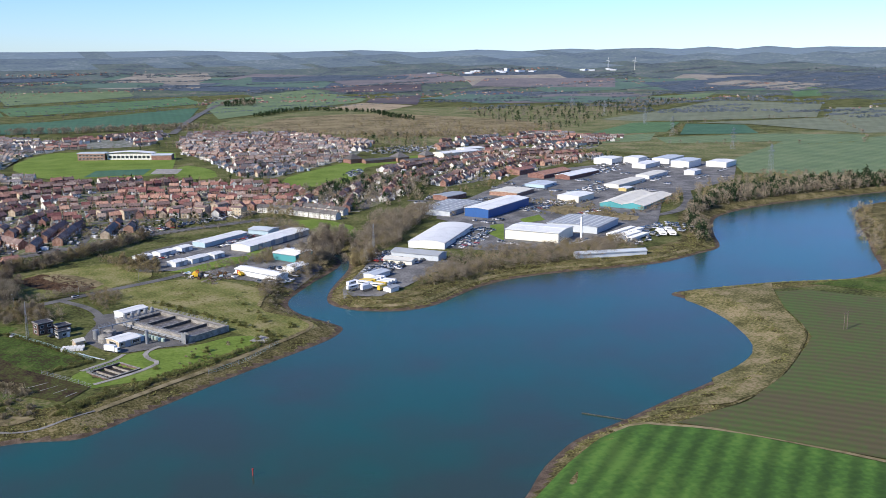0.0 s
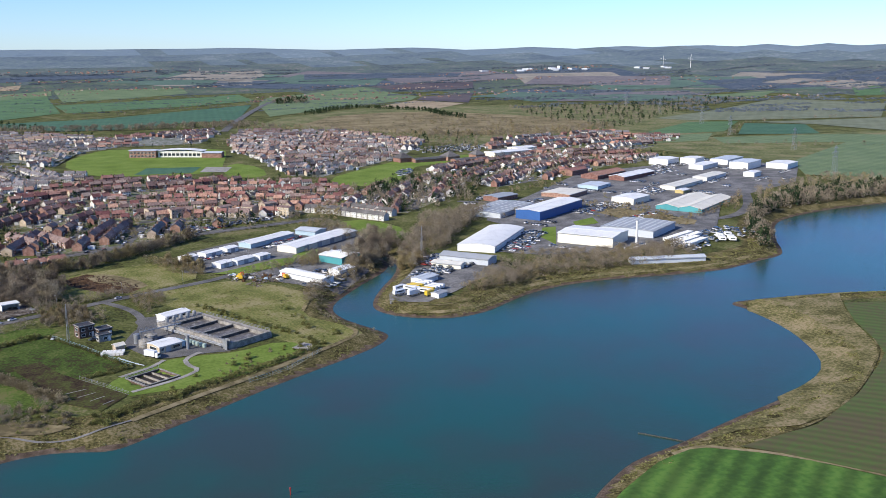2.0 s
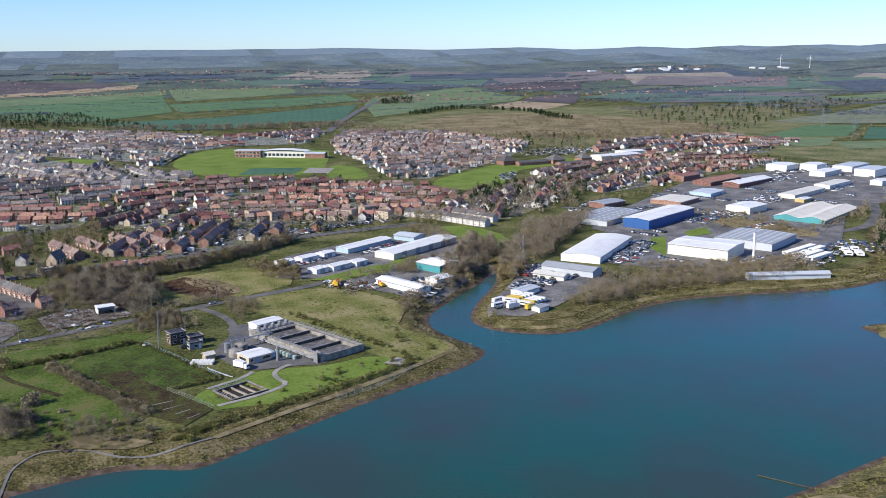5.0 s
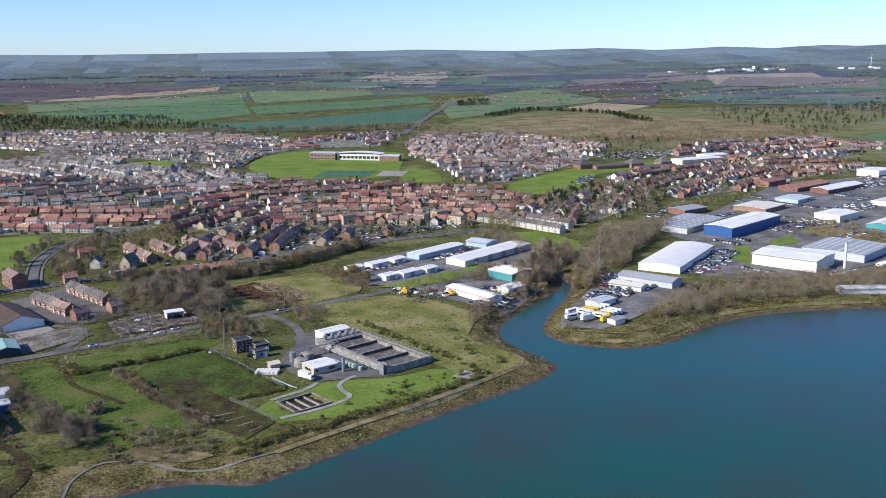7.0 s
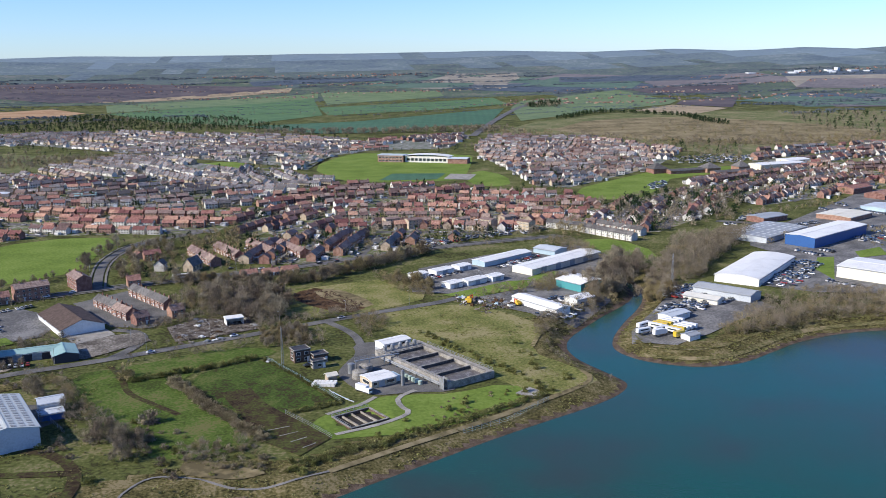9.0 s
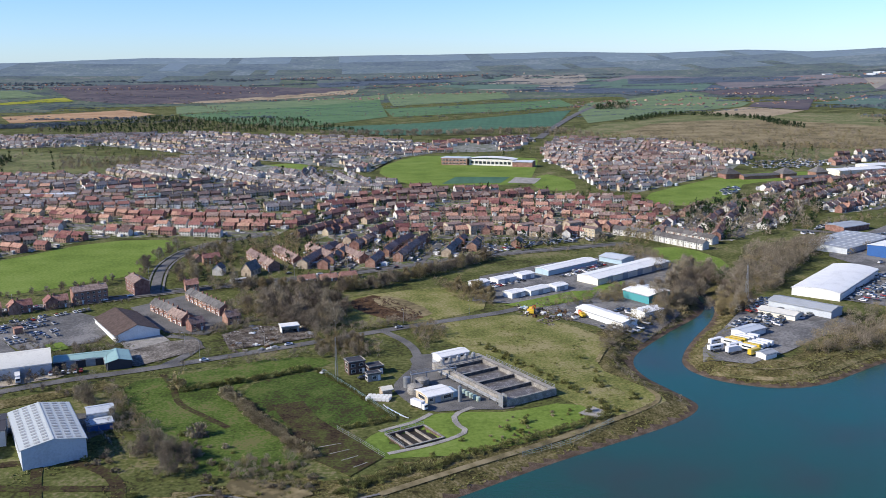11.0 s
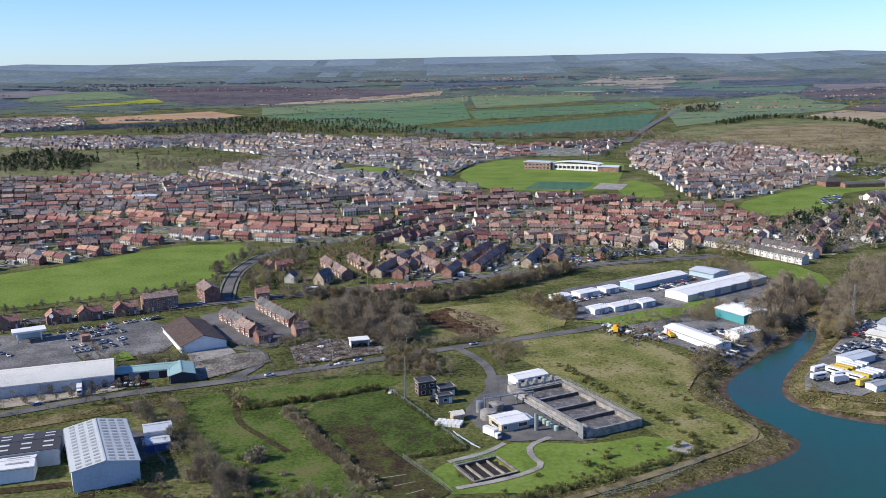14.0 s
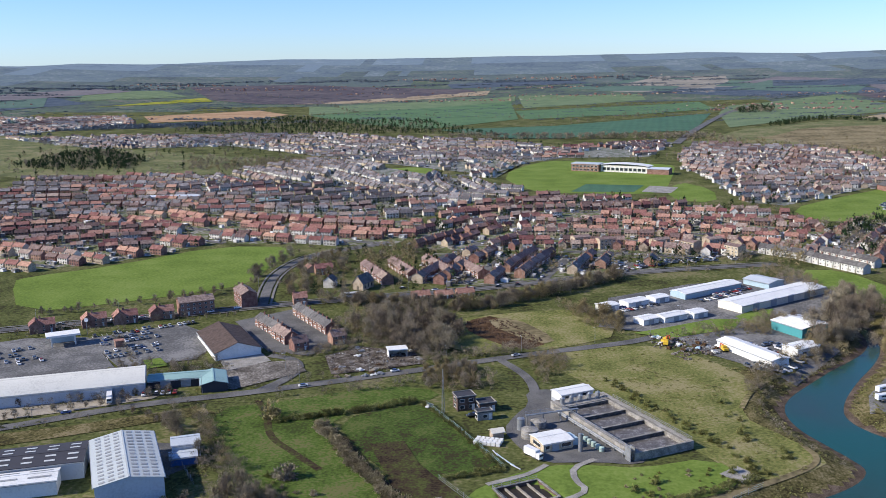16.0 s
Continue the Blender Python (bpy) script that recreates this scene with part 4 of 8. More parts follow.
shed("store", -75.5, 465, 34, 18, -62, 2.9, 3.2, "white_paint", "dark_tile", "supermarket with a brown tiled roof", "shop")
shed("warehouse", -71, 342, 34, 17.5, -66, 6.2, 1.6, "pale_metal", "shed_roof", "pale grey steel shed with rows of rooflights", lights=(14, 3, (1.1, 1.5), "worn_rooflight"))
shed("warehouse", -122, 408, 62, 17, 18, 4.2, 3.0, "pale_metal", "fibre_roof", "long grey warehouse with a vaulted pale roof", vault=True, doors=[("s", 8, 3.5, 3.2), ("s", 22, 3.5, 3.2)])

# ---- treatment works ----
M["sludge"] = mat("dark_treatment_water", [(0.06, 0.053, 0.046), (0.10, 0.09, 0.08), (0.15, 0.14, 0.13), (0.36, 0.35, 0.34)], 0.4, size=2.6, fine=0.6, contrast=0.42)
M["mud"] = mat("dark_bay_floor", [(0.02, 0.018, 0.014), (0.045, 0.036, 0.028)], 0.6, size=1.5, fine=0.3)
M["dark_brick"] = mat("dark_brown_brick", [(0.07, 0.045, 0.035), (0.11, 0.072, 0.056), (0.16, 0.11, 0.09)], 0.9, size=2, fine=0.25)
M["orange"] = mat("orange_plastic", [(0.55, 0.10, 0.03), (0.65, 0.13, 0.04)], 0.5, size=1, fine=0.2)
M["yellow"] = mat("yellow_paint", [(0.55, 0.36, 0.03), (0.65, 0.44, 0.05)], 0.5, size=1, fine=0.2)
M["red_paint"] = mat("red_paint", [(0.35, 0.03, 0.025), (0.42, 0.04, 0.03)], 0.5, size=1, fine=0.2)
M["green_paint"] = mat("green_paint", [(0.04, 0.16, 0.11), (0.06, 0.20, 0.14)], 0.5, size=1, fine=0.2)
M["pale_green"] = mat("pale_green_vessel", [(0.34, 0.44, 0.38), (0.40, 0.50, 0.44)], 0.5, size=1, fine=0.2)
M["timber"] = mat("weathered_timber", [(0.12, 0.095, 0.07), (0.20, 0.165, 0.13)], 0.9, size=1, fine=0.2)
M["rubber"] = mat("rubber", [(0.02, 0.02, 0.02), (0.03, 0.03, 0.03)], 0.8, size=1, fine=0.2)


def rail(parent, x0, x1, y, z, along_y=False):
    """A handrail: each post a part, and two bars."""
    n = max(2, int(abs(x1 - x0) / 2.4))
    me = None
    for i in range(n + 1):
        u = x0 + (x1 - x0) * i / n
        m = Matrix.Translation((y, u, z + 0.55) if along_y else (u, y, z + 0.55))
        if me is None:
            o = part("post", boxes(((0, 0, 0), (0.09, 0.09, 1.1))), "galv", parent)
            me = o.data
            o.matrix_basis = m
        else:
            share("post", me, parent, m)
    for k in (0.55, 1.08):
        c = (x0 + x1) / 2
        part("handrail", boxes(((y, c, z + k) if along_y else (c, y, z + k), (0.08, abs(x1 - x0), 0.08) if along_y else (abs(x1 - x0), 0.08, 0.08))), "galv", parent)


tank = base("settling_tank", 69.6, 380, 27, "open concrete settling tanks with walkways and dark water", "treatment tank")
TL, TD, TH = 20.5, 47.0, 2.6
for y in (-TD / 2 + 0.3, TD / 2 - 0.3):
    part("wall", boxes(((0, y, TH / 2 - 0.5), (TL, 0.6, TH + 1))), "weathered", tank)
for x in (-TL / 2 + 0.4, TL / 2 - 2.6, TL / 2 - 0.3):
    part("wall", boxes(((x, 0, TH / 2 - 0.5), (0.8 if x < 0 else 0.5, TD - 1.2, TH + 1))), "weathered", tank)
ys = [-TD / 2 + 0.6 + i * (TD - 1.2 - 6) / 4 for i in range(5)]
# partitions in a darker concrete than the outer walls
for y in ys[1:]:
    part("partition", boxes(((-1.1, y, TH / 2 - 0.75), (TL - 3.7, 0.5, TH + 0.9))), "stained", tank)
    part("coping", boxes(((-1.1, y, TH - 0.22), (TL - 3.7, 0.7, 0.16))), "weathered", tank)
for i in range(4):
    part("water_surface", boxes(((-1.1, (ys[i] + ys[i + 1]) / 2, 1.0), (TL - 3.8, ys[i + 1] - ys[i] - 0.5, 0.6))), "sludge", tank, "dark rippled water with grey foam")
part("channel_water", boxes(((TL / 2 - 1.45, 0, 1.6), (1.8, TD - 1.3, 0.6))), "sludge", tank)
part("walkway", boxes(((-TL / 2 + 1.3, 0, TH + 0.06), (1.0, TD - 1, 0.12))), "concrete", tank)
part("walkway", boxes(((TL / 2 - 1.45, 0, TH + 0.06), (1.2, TD - 1, 0.12))), "concrete", tank)
rail(tank, -TD / 2 + 0.5, TD / 2 - 6, -TL / 2 + 0.2, TH, True)
rail(tank, -TD / 2 + 0.5, TD / 2 - 6, TL / 2 - 0.3, TH, True)
for k in (0.5, 1.1):
    bm = bmesh.new()
    add_cyl(bm, (-TL / 2 - 0.7, -2, k + 0.4), 0.28, TD - 8, 10, rot=Matrix.Rotation(math.pi / 2, 4, "X"))
    part("pipe", bm, "galv", tank)
for i in range(9):
    part("pipe_stand", boxes(((-TL / 2 - 0.7, -19 + i * 4.4, 0.5), (0.9, 0.2, 1.4))), "galv", tank)
part("pump_deck", boxes(((-1, TD / 2 - 3.2, TH / 2 - 0.4), (TL - 3, 5.6, TH + 0.6))), "weathered", tank)
for i in range(5):
    bm = bmesh.new()
    add_cyl(bm, (-8 + i * 3.4, TD / 2 - 3.6, TH + 0.9), 0.8, 1.8, 12)
    add_cyl(bm, (-8 + i * 3.4, TD / 2 - 3.6, TH + 1.95), 0.45, 0.5, 10, 0.2)
    part("pump", bm, "galv", tank)
rail(tank, -9, 8, TD / 2 - 6.0, TH)
bm = bmesh.new()
for i in range(4):
    add_box(bm, (-TL / 2 - 0.8, -TD / 2 + 0.8 + i * 0.5, 1.1 + i * 0.8), (1.6, 0.5, 0.1))
part("stair", bm, "galv", tank)
for s in (-1.5, 1.5):
    part("stair_frame", boxes(((-TL / 2 + s * 0.5 - 0.8, -TD / 2 + 1.4, 2.2), (0.1, 2.6, 4.2))), "galv", tank)

hall = shed("plant_hall", 57.6, 404.6, 12.5, 6.2, 28, 3.6, 0.5, "white_metal", "white_metal", "white process hall raised on a grey steel base", "plant building", plinth=("grey_metal", 1.4), windows=[("s", -4, 2.6, 1.6, 0.9), ("s", 3, 2.6, 1.6, 0.9)])
lab = shed("control_building", 48.2, 366, 9.8, 8.4, 25, 2.7, 0.5, "buff", "white_metal", "low control building with a shallow white roof", "works building", doors=[("s", -1, 2.2, 2.1)], windows=[("s", 2.6, 1.6, 3.0, 1.1), ("w", 0, 1.6, 4.4, 1.1), ("s", -3.6, 1.6, 1.2, 1.0)])
part("extension", boxes(((6.1, -0.5, 1.0), (2.4, 5.0, 2.8))), "light_blue", lab)


def silo(x, y, r_, h, material, label):
    e = base("tank", x, y, 0, label, "tank")
    bm = bmesh.new()
    add_cyl(bm, (0, 0, h / 2 - 0.2), r_, h + 0.4, 28)
    part("shell", bm, material, e)
    bm = bmesh.new()
    add_cyl(bm, (0, 0, h + r_ * 0.12), r_ * 1.03, r_ * 0.25, 28, r_ * 0.2)
    part("lid", bm, material, e)
    for z in (h * 0.35, h * 0.7):
        bm = bmesh.new()
        add_cyl(bm, (0, 0, z), r_ * 1.02, 0.1, 28)
        part("band", bm, "galv", e)
    bm = bmesh.new()
    for k in (-0.2, 0.2):
        add_box(bm, (r_ + 0.12, k, h / 2), (0.06, 0.06, h))
    for i in range(int(h / 0.4)):
        add_box(bm, (r_ + 0.12, 0, 0.3 + i * 0.4), (0.05, 0.4, 0.05))
    part("ladder", bm, "galv", e)


silo(42, 372, 2.6, 2.8, "weathered", "round grey settling vessel beside the control building")
silo(45, 380, 2.4, 2.4, "weathered", "round grey vessel with a shallow lid")
silo(39.5, 378, 1.2, 3.8, "galv", "slim steel silo with a ladder")
silo(56.3, 361.5, 0.6, 5.6, "galv", "tall slim steel exhaust column")
for i in range(6):
    silo(57.5 + i * 1.0, 371 - i * 1.9, 0.75, 1.5, "pale_green", "squat pale green dosing vessel")
pb = base("pipe_bridge", 49.5, 384, 20, "grey steel pipe bridge on thin legs", "pipe bridge")
part("deck", boxes(((0, 0, 3.6), (18, 0.9, 0.3))), "galv", pb)
for x in (-8.5, -3, 3, 8.5):
    part("leg", boxes(((x, 0, 1.7), (0.25, 0.25, 3.6))), "galv", pb)
rail(pb, -8.8, 8.8, 0.45, 3.7)

pit = base("sludge_beds", 39.5, 334, 27, "sunken concrete sludge bays with dark floors", "treatment tank")
for y in (-5.9, 5.9):
    part("outer_wall", boxes(((0, y, -1.1), (13.8, 0.5, 2.8))), "dark_brick", pit)
    part("coping", boxes(((0, y, 0.36), (14.1, 0.7, 0.14))), "weathered", pit)
for x in (-6.8, 6.8):
    part("outer_wall", boxes(((x, 0, -1.1), (0.5, 11.3, 2.8))), "dark_brick", pit)
    part("coping", boxes(((x, 0, 0.36), (0.7, 11.0, 0.14))), "weathered", pit)
for x in (-3.4, 0, 3.4):
    part("bay_wall", boxes(((x, 0, -1.1), (0.4, 11.2, 1.9))), "weathered", pit)
    part("coping", boxes(((x, 0, -0.1), (0.55, 11.2, 0.1))), "gravel", pit)
# bay floors in a near-black brown
for i in range(4):
    part("mud", boxes(((-5.1 + i * 3.4, 0, -1.15), (2.95, 11.3, 1.0))), "mud", pit)
rail(pit, -6.8, 6.8, 6.2, 0.3)
rail(pit, -5.8, 5.8, -7.1, 0.3, True)


def flat_office(x, y, L, D, h, ang, wall, label, floors=2):
    e = base("office", x, y, ang, label, "works building")
    part("wall", boxes(((0, 0, h / 2 - 0.5), (L, D, h + 1))), wall, e)
    part("roof", boxes(((0, 0, h + 0.12), (L + 0.5, D + 0.5, 0.28))), "dark_roof", e)
    for s in (-1, 1):
        part("parapet", boxes(((0, s * (D / 2 + 0.15), h + 0.4), (L + 0.5, 0.2, 0.35))), "concrete", e)
        part("parapet", boxes(((s * (L / 2 + 0.15), 0, h + 0.4), (0.2, D + 0.1, 0.35))), "concrete", e)
    for f in range(floors):
        for i in range(max(1, int(L / 2.6))):
            strip_window(e, -L / 2 + (i + 0.5) * L / max(1, int(L / 2.6)), -D / 2 - 0.04, 1.3 + 2.2 * f, 1.4, 1.0, 0)
        strip_window(e, -L / 2 - 0.04, 0, 1.3 + 2.2 * f, 2.0, 1.0, 90)
    part("door", boxes(((L / 2 - 0.8, -D / 2 - 0.06, 1.05), (1.0, 0.12, 2.1))), "white_paint", e)
    return e


flat_office(21.5, 397, 6.2, 5, 4.6, 20, "dark_brick", "two-storey brown brick works office with a flat roof")
flat_office(28.5, 395.5, 5.5, 4.5, 2.8, 20, "dark_brick", "single-storey brick store with a flat roof", 1)
flat_office(28, 387.5, 5, 2.6, 2.6, 20, "concrete", "low concrete garage hut in the works", 1)
hut = base("tarpaulin_hut", 32, 372, 20, "small hut under a cream tarpaulin", "hut")
part("wall", boxes(((0, 0, 1.0), (3.5, 3.0, 2.6))), "buff", hut)
part("roof", gable_roof(3.8, 3.2, 2.2, 0.8), "cream_metal", hut)
for i in range(18):
    o = base("storage_crate", 25.6 + (i % 6) * 1.35 + (i // 6) * 0.5, 367 - (i % 6) * 0.35 + (i // 6) * 1.5, -12, "white caged plastic storage tank", "crate", "crates in the works yard")
    part("body", boxes(((0, 0, 0.65), (1.15, 1.15, 1.0))), "white_paint", o)
    part("pallet", boxes(((0, 0, 0.08), (1.25, 1.25, 0.16))), "timber", o)
for i in range(5):
    o = tagged(part("steel_beam", boxes(((0, 0, 0), (0.35, 5.5, 0.25))), "light_blue" if i % 2 else "pale_metal"), "painted steel beam lying in grass", "beam", "beams in the works yard")
    o.matrix_basis = pose((31.5 + i * 1.4) * K, (360 - i * 2.4) * K, gz(33, 355) + 0.3, 0, 0, 20 + 5 * i)


def lattice_mast(name, x, y, h, w, label, category, arms=()):
    """Four tapering legs with cross bracing; arms as (height, half width)."""
    e = base(name, x, y, 15, label, category)
    n = max(4, int(h / 3))

    def bar(a, b, t, nm):
        a, b = Vector(a), Vector(b)
        d = b - a
        bm = bmesh.new()
        bmesh.ops.create_cube(bm, size=1, matrix=Matrix.Translation((a + b) / 2) @ d.to_track_quat("Z", "Y").to_matrix().to_4x4() @ Matrix.Diagonal((t, t, d.length, 1)))
        return bm

    corner = [(-1, -1), (1, -1), (1, 1), (-1, 1)]
    wid = lambda z: w / 2 * (1 - 0.82 * z / h)
    for cx, cy in corner:
        part("leg", bar((cx * w / 2, cy * w / 2, -0.5), (cx * wid(h), cy * wid(h), h), 0.014 * w + 0.045, "leg"), "galv", e)
    for i in range(n):
        z0, z1 = h * i / n, h * (i + 1) / n
        bm = bmesh.new()
        for k in range(4):
            a, b = corner[k], corner[(k + 1) % 4]
            for p, q in (((a, z0), (b, z1)), ((b, z0), (a, z1)), ((a, z1), (b, z1))):
                va, vb = Vector((p[0][0] * wid(p[1]), p[0][1] * wid(p[1]), p[1])), Vector((q[0][0] * wid(q[1]), q[0][1] * wid(q[1]), q[1]))
                d = vb - va
                t = 0.006 * w + 0.025
                bmesh.ops.create_cube(bm, size=1, matrix=Matrix.Translation((va + vb) / 2) @ d.to_track_quat("Z", "Y").to_matrix().to_4x4() @ Matrix.Diagonal((t, t, d.length, 1)))
        part("brace", bm, "galv", e)
    for z, r_ in arms:
        bm = bmesh.new()
        add_box(bm, (0, 0, z), (2 * r_, 0.3, 0.25))
        for s in (-1, 1):
            add_box(bm, (s * r_ * 0.5, 0, z + 0.6), (r_, 0.16, 0.12))
            add_cyl(bm, (s * r_ * 0.95, 0, z - 0.9), 0.12, 1.6, 6)
        part("arm", bm, "galv", e)
    return e


lattice_mast("radio_mast", 15, 389, 16, 1.0, "slim lattice radio mast in the works", "mast")
lattice_mast("radio_mast", 196, 462, 20, 1.6, "lattice mast beside the depot", "mast")
for x, y in ((673, 639), (837, 970), (955, 1276), (780, 800), (905, 1110), (1010, 1450), (1090, 1560)):
    lattice_mast("pylon", x, y, 25, 4.6, "grey lattice electricity pylon in open fields", "pylon", arms=((15, 4.6), (19, 5.4), (23, 3.6)))


def fence(pts, h, label, step_=3.0):
    """Railing fence: each post and each rail a part."""
    e = base("fence", pts[0][0], pts[0][1], 0, label, "fence")
    o0 = Vector((pts[0][0], pts[0][1], gz(*pts[0]) / K))
    pm = None
    for a, b in zip(pts, pts[1:]):
        a, b = Vector(a), Vector(b)
        n = max(1, int((b - a).length / step_))
        th = math.atan2(b.y - a.y, b.x - a.x)
        ln = (b - a).length / n
        pl = None
        for i in range(n):
            p, m_ = a.lerp(b, i / n), a.lerp(b, (i + 0.5) / n)
            zp, zm = [float(q) / K for q in heights(np.array([tuple(p), tuple(m_)]))]
            mp = Matrix.Translation(Vector((p.x, p.y, zp)) - o0)
            if pm is None:
                ob = part("post", boxes(((0, 0, h / 2), (0.12, 0.12, h + 0.4))), "galv", e)
                pm = ob.data
                ob.matrix_basis = mp
            else:
                share("post", pm, e, mp)
            mm = Matrix.Translation(Vector((m_.x, m_.y, zm)) - o0) @ Matrix.Rotation(th, 4, "Z")
            for z in (0.35, h * 0.62, h - 0.12):
                mz = mm @ Matrix.Translation((0, 0, z))
                if pl is None:
                    ob = part("rail", boxes(((0, 0, 0), (ln, 0.04, 0.07))), "pale_teal" if "green" in label else "galv", e)
                    pl = ob.data
                    ob.matrix_basis = mz
                else:
                    share("rail", pl, e, mz)
    return e


fence([(9, 399), (20, 378), (29, 359), (34, 349)], 1.7, "pale green railing fence round the works")
fence([(16, 342), (23, 331), (30, 319)], 1.6, "grey steel fence beside a muddy plot")
fence([(70, 319), (86, 327), (103, 340)], 1.6, "pale green railing fence on the embankment")
fence([(-63, 360), (-58, 350), (-51, 338)], 1.6, "grey steel fence beside the shed")
for i in range(4):
    o = tagged(part("concrete_kerb", boxes(((0, 0, 0.1), (9 - i, 0.35, 0.35))), "concrete"), "pale concrete kerb remains in bare soil", "kerb", "kerbs in the muddy plot")
    o.matrix_basis = pose((14 + i * 3) * K, (330 - i * 5) * K, gz(14, 330) + 0.15, 0, 0, 18 + 6 * i)
drape("bare_plot", [(-6, 366), (4, 369), (10, 352), (16, 342), (30, 320), (20, 308), (8, 322), (2, 342)], "patchy", "bare muddy plot with concrete remains", "ground", lift=0.3)

# ---- houses ----
def house_shape(kind):
    """Walls, roof, chimneys, windows and doors of one house type, as lists of boxes and profiles in house space (ridge along x)."""
    L, D, h, rise = {"semi": (11.6, 7.2, 4.7, 2.5), "terrace": (5.2, 7.6, 4.8, 2.4), "detached": (8.0, 6.8, 4.6, 2.8), "bungalow": (10.5, 7.2, 2.5, 2.3), "flats": (20.0, 9.5, 7.8, 2.4), "block": (13.0, 8.5, 7.6, 1.0)}[kind]
    floors = 1 if h < 3 else (2 if h < 6 else 3)
    n = {"semi": 4, "terrace": 2, "detached": 2, "bungalow": 4, "flats": 6, "block": 4}[kind]
    wins, doors, chims = [], [], []
    for fl in range(floors):
        for i in range(n):
            x = (i + 0.5) / n * L - L / 2
            for s in (-1, 1):
                if fl == 0 and s < 0 and i in ((1, 2) if kind in ("semi", "bungalow") else (1,)):
                    doors.append((x, s * (D / 2 + 0.03), 1.05, 0.95, 2.1))
                    continue
                wins.append((x, s * (D / 2 + 0.03), 1.3 + fl * 2.45, 1.3, 1.1))
    if kind in ("semi", "detached"):
        chims = [(-L / 2 + 0.6, 0), (L / 2 - 0.6, 0)][: 2 if kind == "semi" else 1]
    elif kind == "terrace":
        chims = [(L / 2 - 0.05, 0)]
    elif kind == "bungalow":
        chims = [(1.5, 0)]
    elif kind == "flats":
        chims = [(-6, 0), (6, 0)]
    return L, D, h, rise, wins, doors, chims


def clone(proto, m):
    """A copy of a finished thing with all its parts, at the pose m; its meshes are shared."""
    if proto.name not in _kids:
        _kids[proto.name] = list(proto.children_recursive)
    top = proto.copy()
    scene.collection.objects.link(top)
    made = {proto: top}
    for o in _kids[proto.name]:
        c = o.copy()
        scene.collection.objects.link(c)
        c.parent = made[o.parent]
        c.matrix_parent_inverse = o.matrix_parent_inverse
        made[o] = c
    top.matrix_basis = m
    return top


_kids = {}
ROOFS = {"red": "red_tile", "brown": "brown_tile", "grey": "slate"}


def house_proto(kind, wall, roof, label):
    """A house in full, its parts as meshes of their own."""
    L, D, h, rise, wins, doors, chims = house_shape(kind)
    e = new("house" if kind not in ("flats", "block") else "apartment_building")
    tagged(e, label, "house" if kind not in ("flats", "block") else "apartment building")
    part("wall", gable_wall(L, D, h, rise, 2.0), wall, e)
    part("roof", gable_roof(L, D, h, rise, 0.35, 0.18), roof, e)
    for x, y in chims:
        bm = bmesh.new()
        add_box(bm, (x, y, h + rise + 0.2), (0.9, 0.6, 1.9))
        add_box(bm, (x, y, h + rise + 1.2), (1.05, 0.75, 0.15))
        for k in (-0.22, 0.22):
            add_cyl(bm, (x + k, y, h + rise + 1.45), 0.13, 0.4, 6)
        part("chimney", bm, "brick", e)
    me = None
    for x, y, z, w, hh in wins:
        if me is None:
            o = part("window", boxes(((0, 0, 0), (w, 0.08, hh))), "glass", e)
            me = o.data
            me.materials.append(M["white_paint"])
            bm = bmesh.new()
            bm.from_mesh(me)
            out = [f for f in bm.faces if abs(f.normal.y) > 0.9]
            for f in bm.faces:
                f.material_index = 1
            ins = bmesh.ops.inset_individual(bm, faces=out, thickness=0.14, depth=-0.02)
            for f in out:
                f.material_index = 0
            bm.to_mesh(me)
            bm.free()
            o.matrix_basis = Matrix.Translation((x, y, z))
        else:
            share("window", me, e, Matrix.Translation((x, y, z)))
    for x, y, z, w, hh in doors:
        o = part("door", boxes(((0, 0, 0), (w, 0.1, hh)), ((0, -0.5, hh / 2 + 0.2), (w + 0.7, 1.0, 0.12))), "white_paint", e)
        o.matrix_basis = Matrix.Translation((x, y, z))
    return e


def house_arrays(kind, detail):
    """The same house as plain arrays, for far rows of them: 0 wall, 1 roof, 2 chimney, 3 glass, 4 door."""
    L, D, h, rise, wins, doors, chims = house_shape(kind)
    V, F, S = [], [], []

    def take(bm, slot):
        bm.verts.index_update()
        k = len(V)
        V.extend(tuple(v.co) for v in bm.verts)
        F.extend(tuple(v.index + k for v in f.verts) for f in bm.faces)
        S.extend([slot] * len(bm.faces))
        bm.free()

    take(gable_wall(L, D, h, rise, 2.0), 0)
    take(gable_roof(L, D, h, rise, 0.35, 0.18), 1)
    for x, y in chims:
        take(boxes(((x, y, h + rise + 0.3), (0.95, 0.7, 2.0))), 2)
    if detail:
        for x, y, z, w, hh in wins + doors:
            s = 0.03 if y > 0 else -0.03
            k = len(V)
            V.extend([(x - w / 2, y + s, z - hh / 2), (x + w / 2, y + s, z - hh / 2), (x + w / 2, y + s, z + hh / 2), (x - w / 2, y + s, z + hh / 2)])
            F.append((k, k + 1, k + 2, k + 3))
            S.append(3)
    return np.array(V), F, S


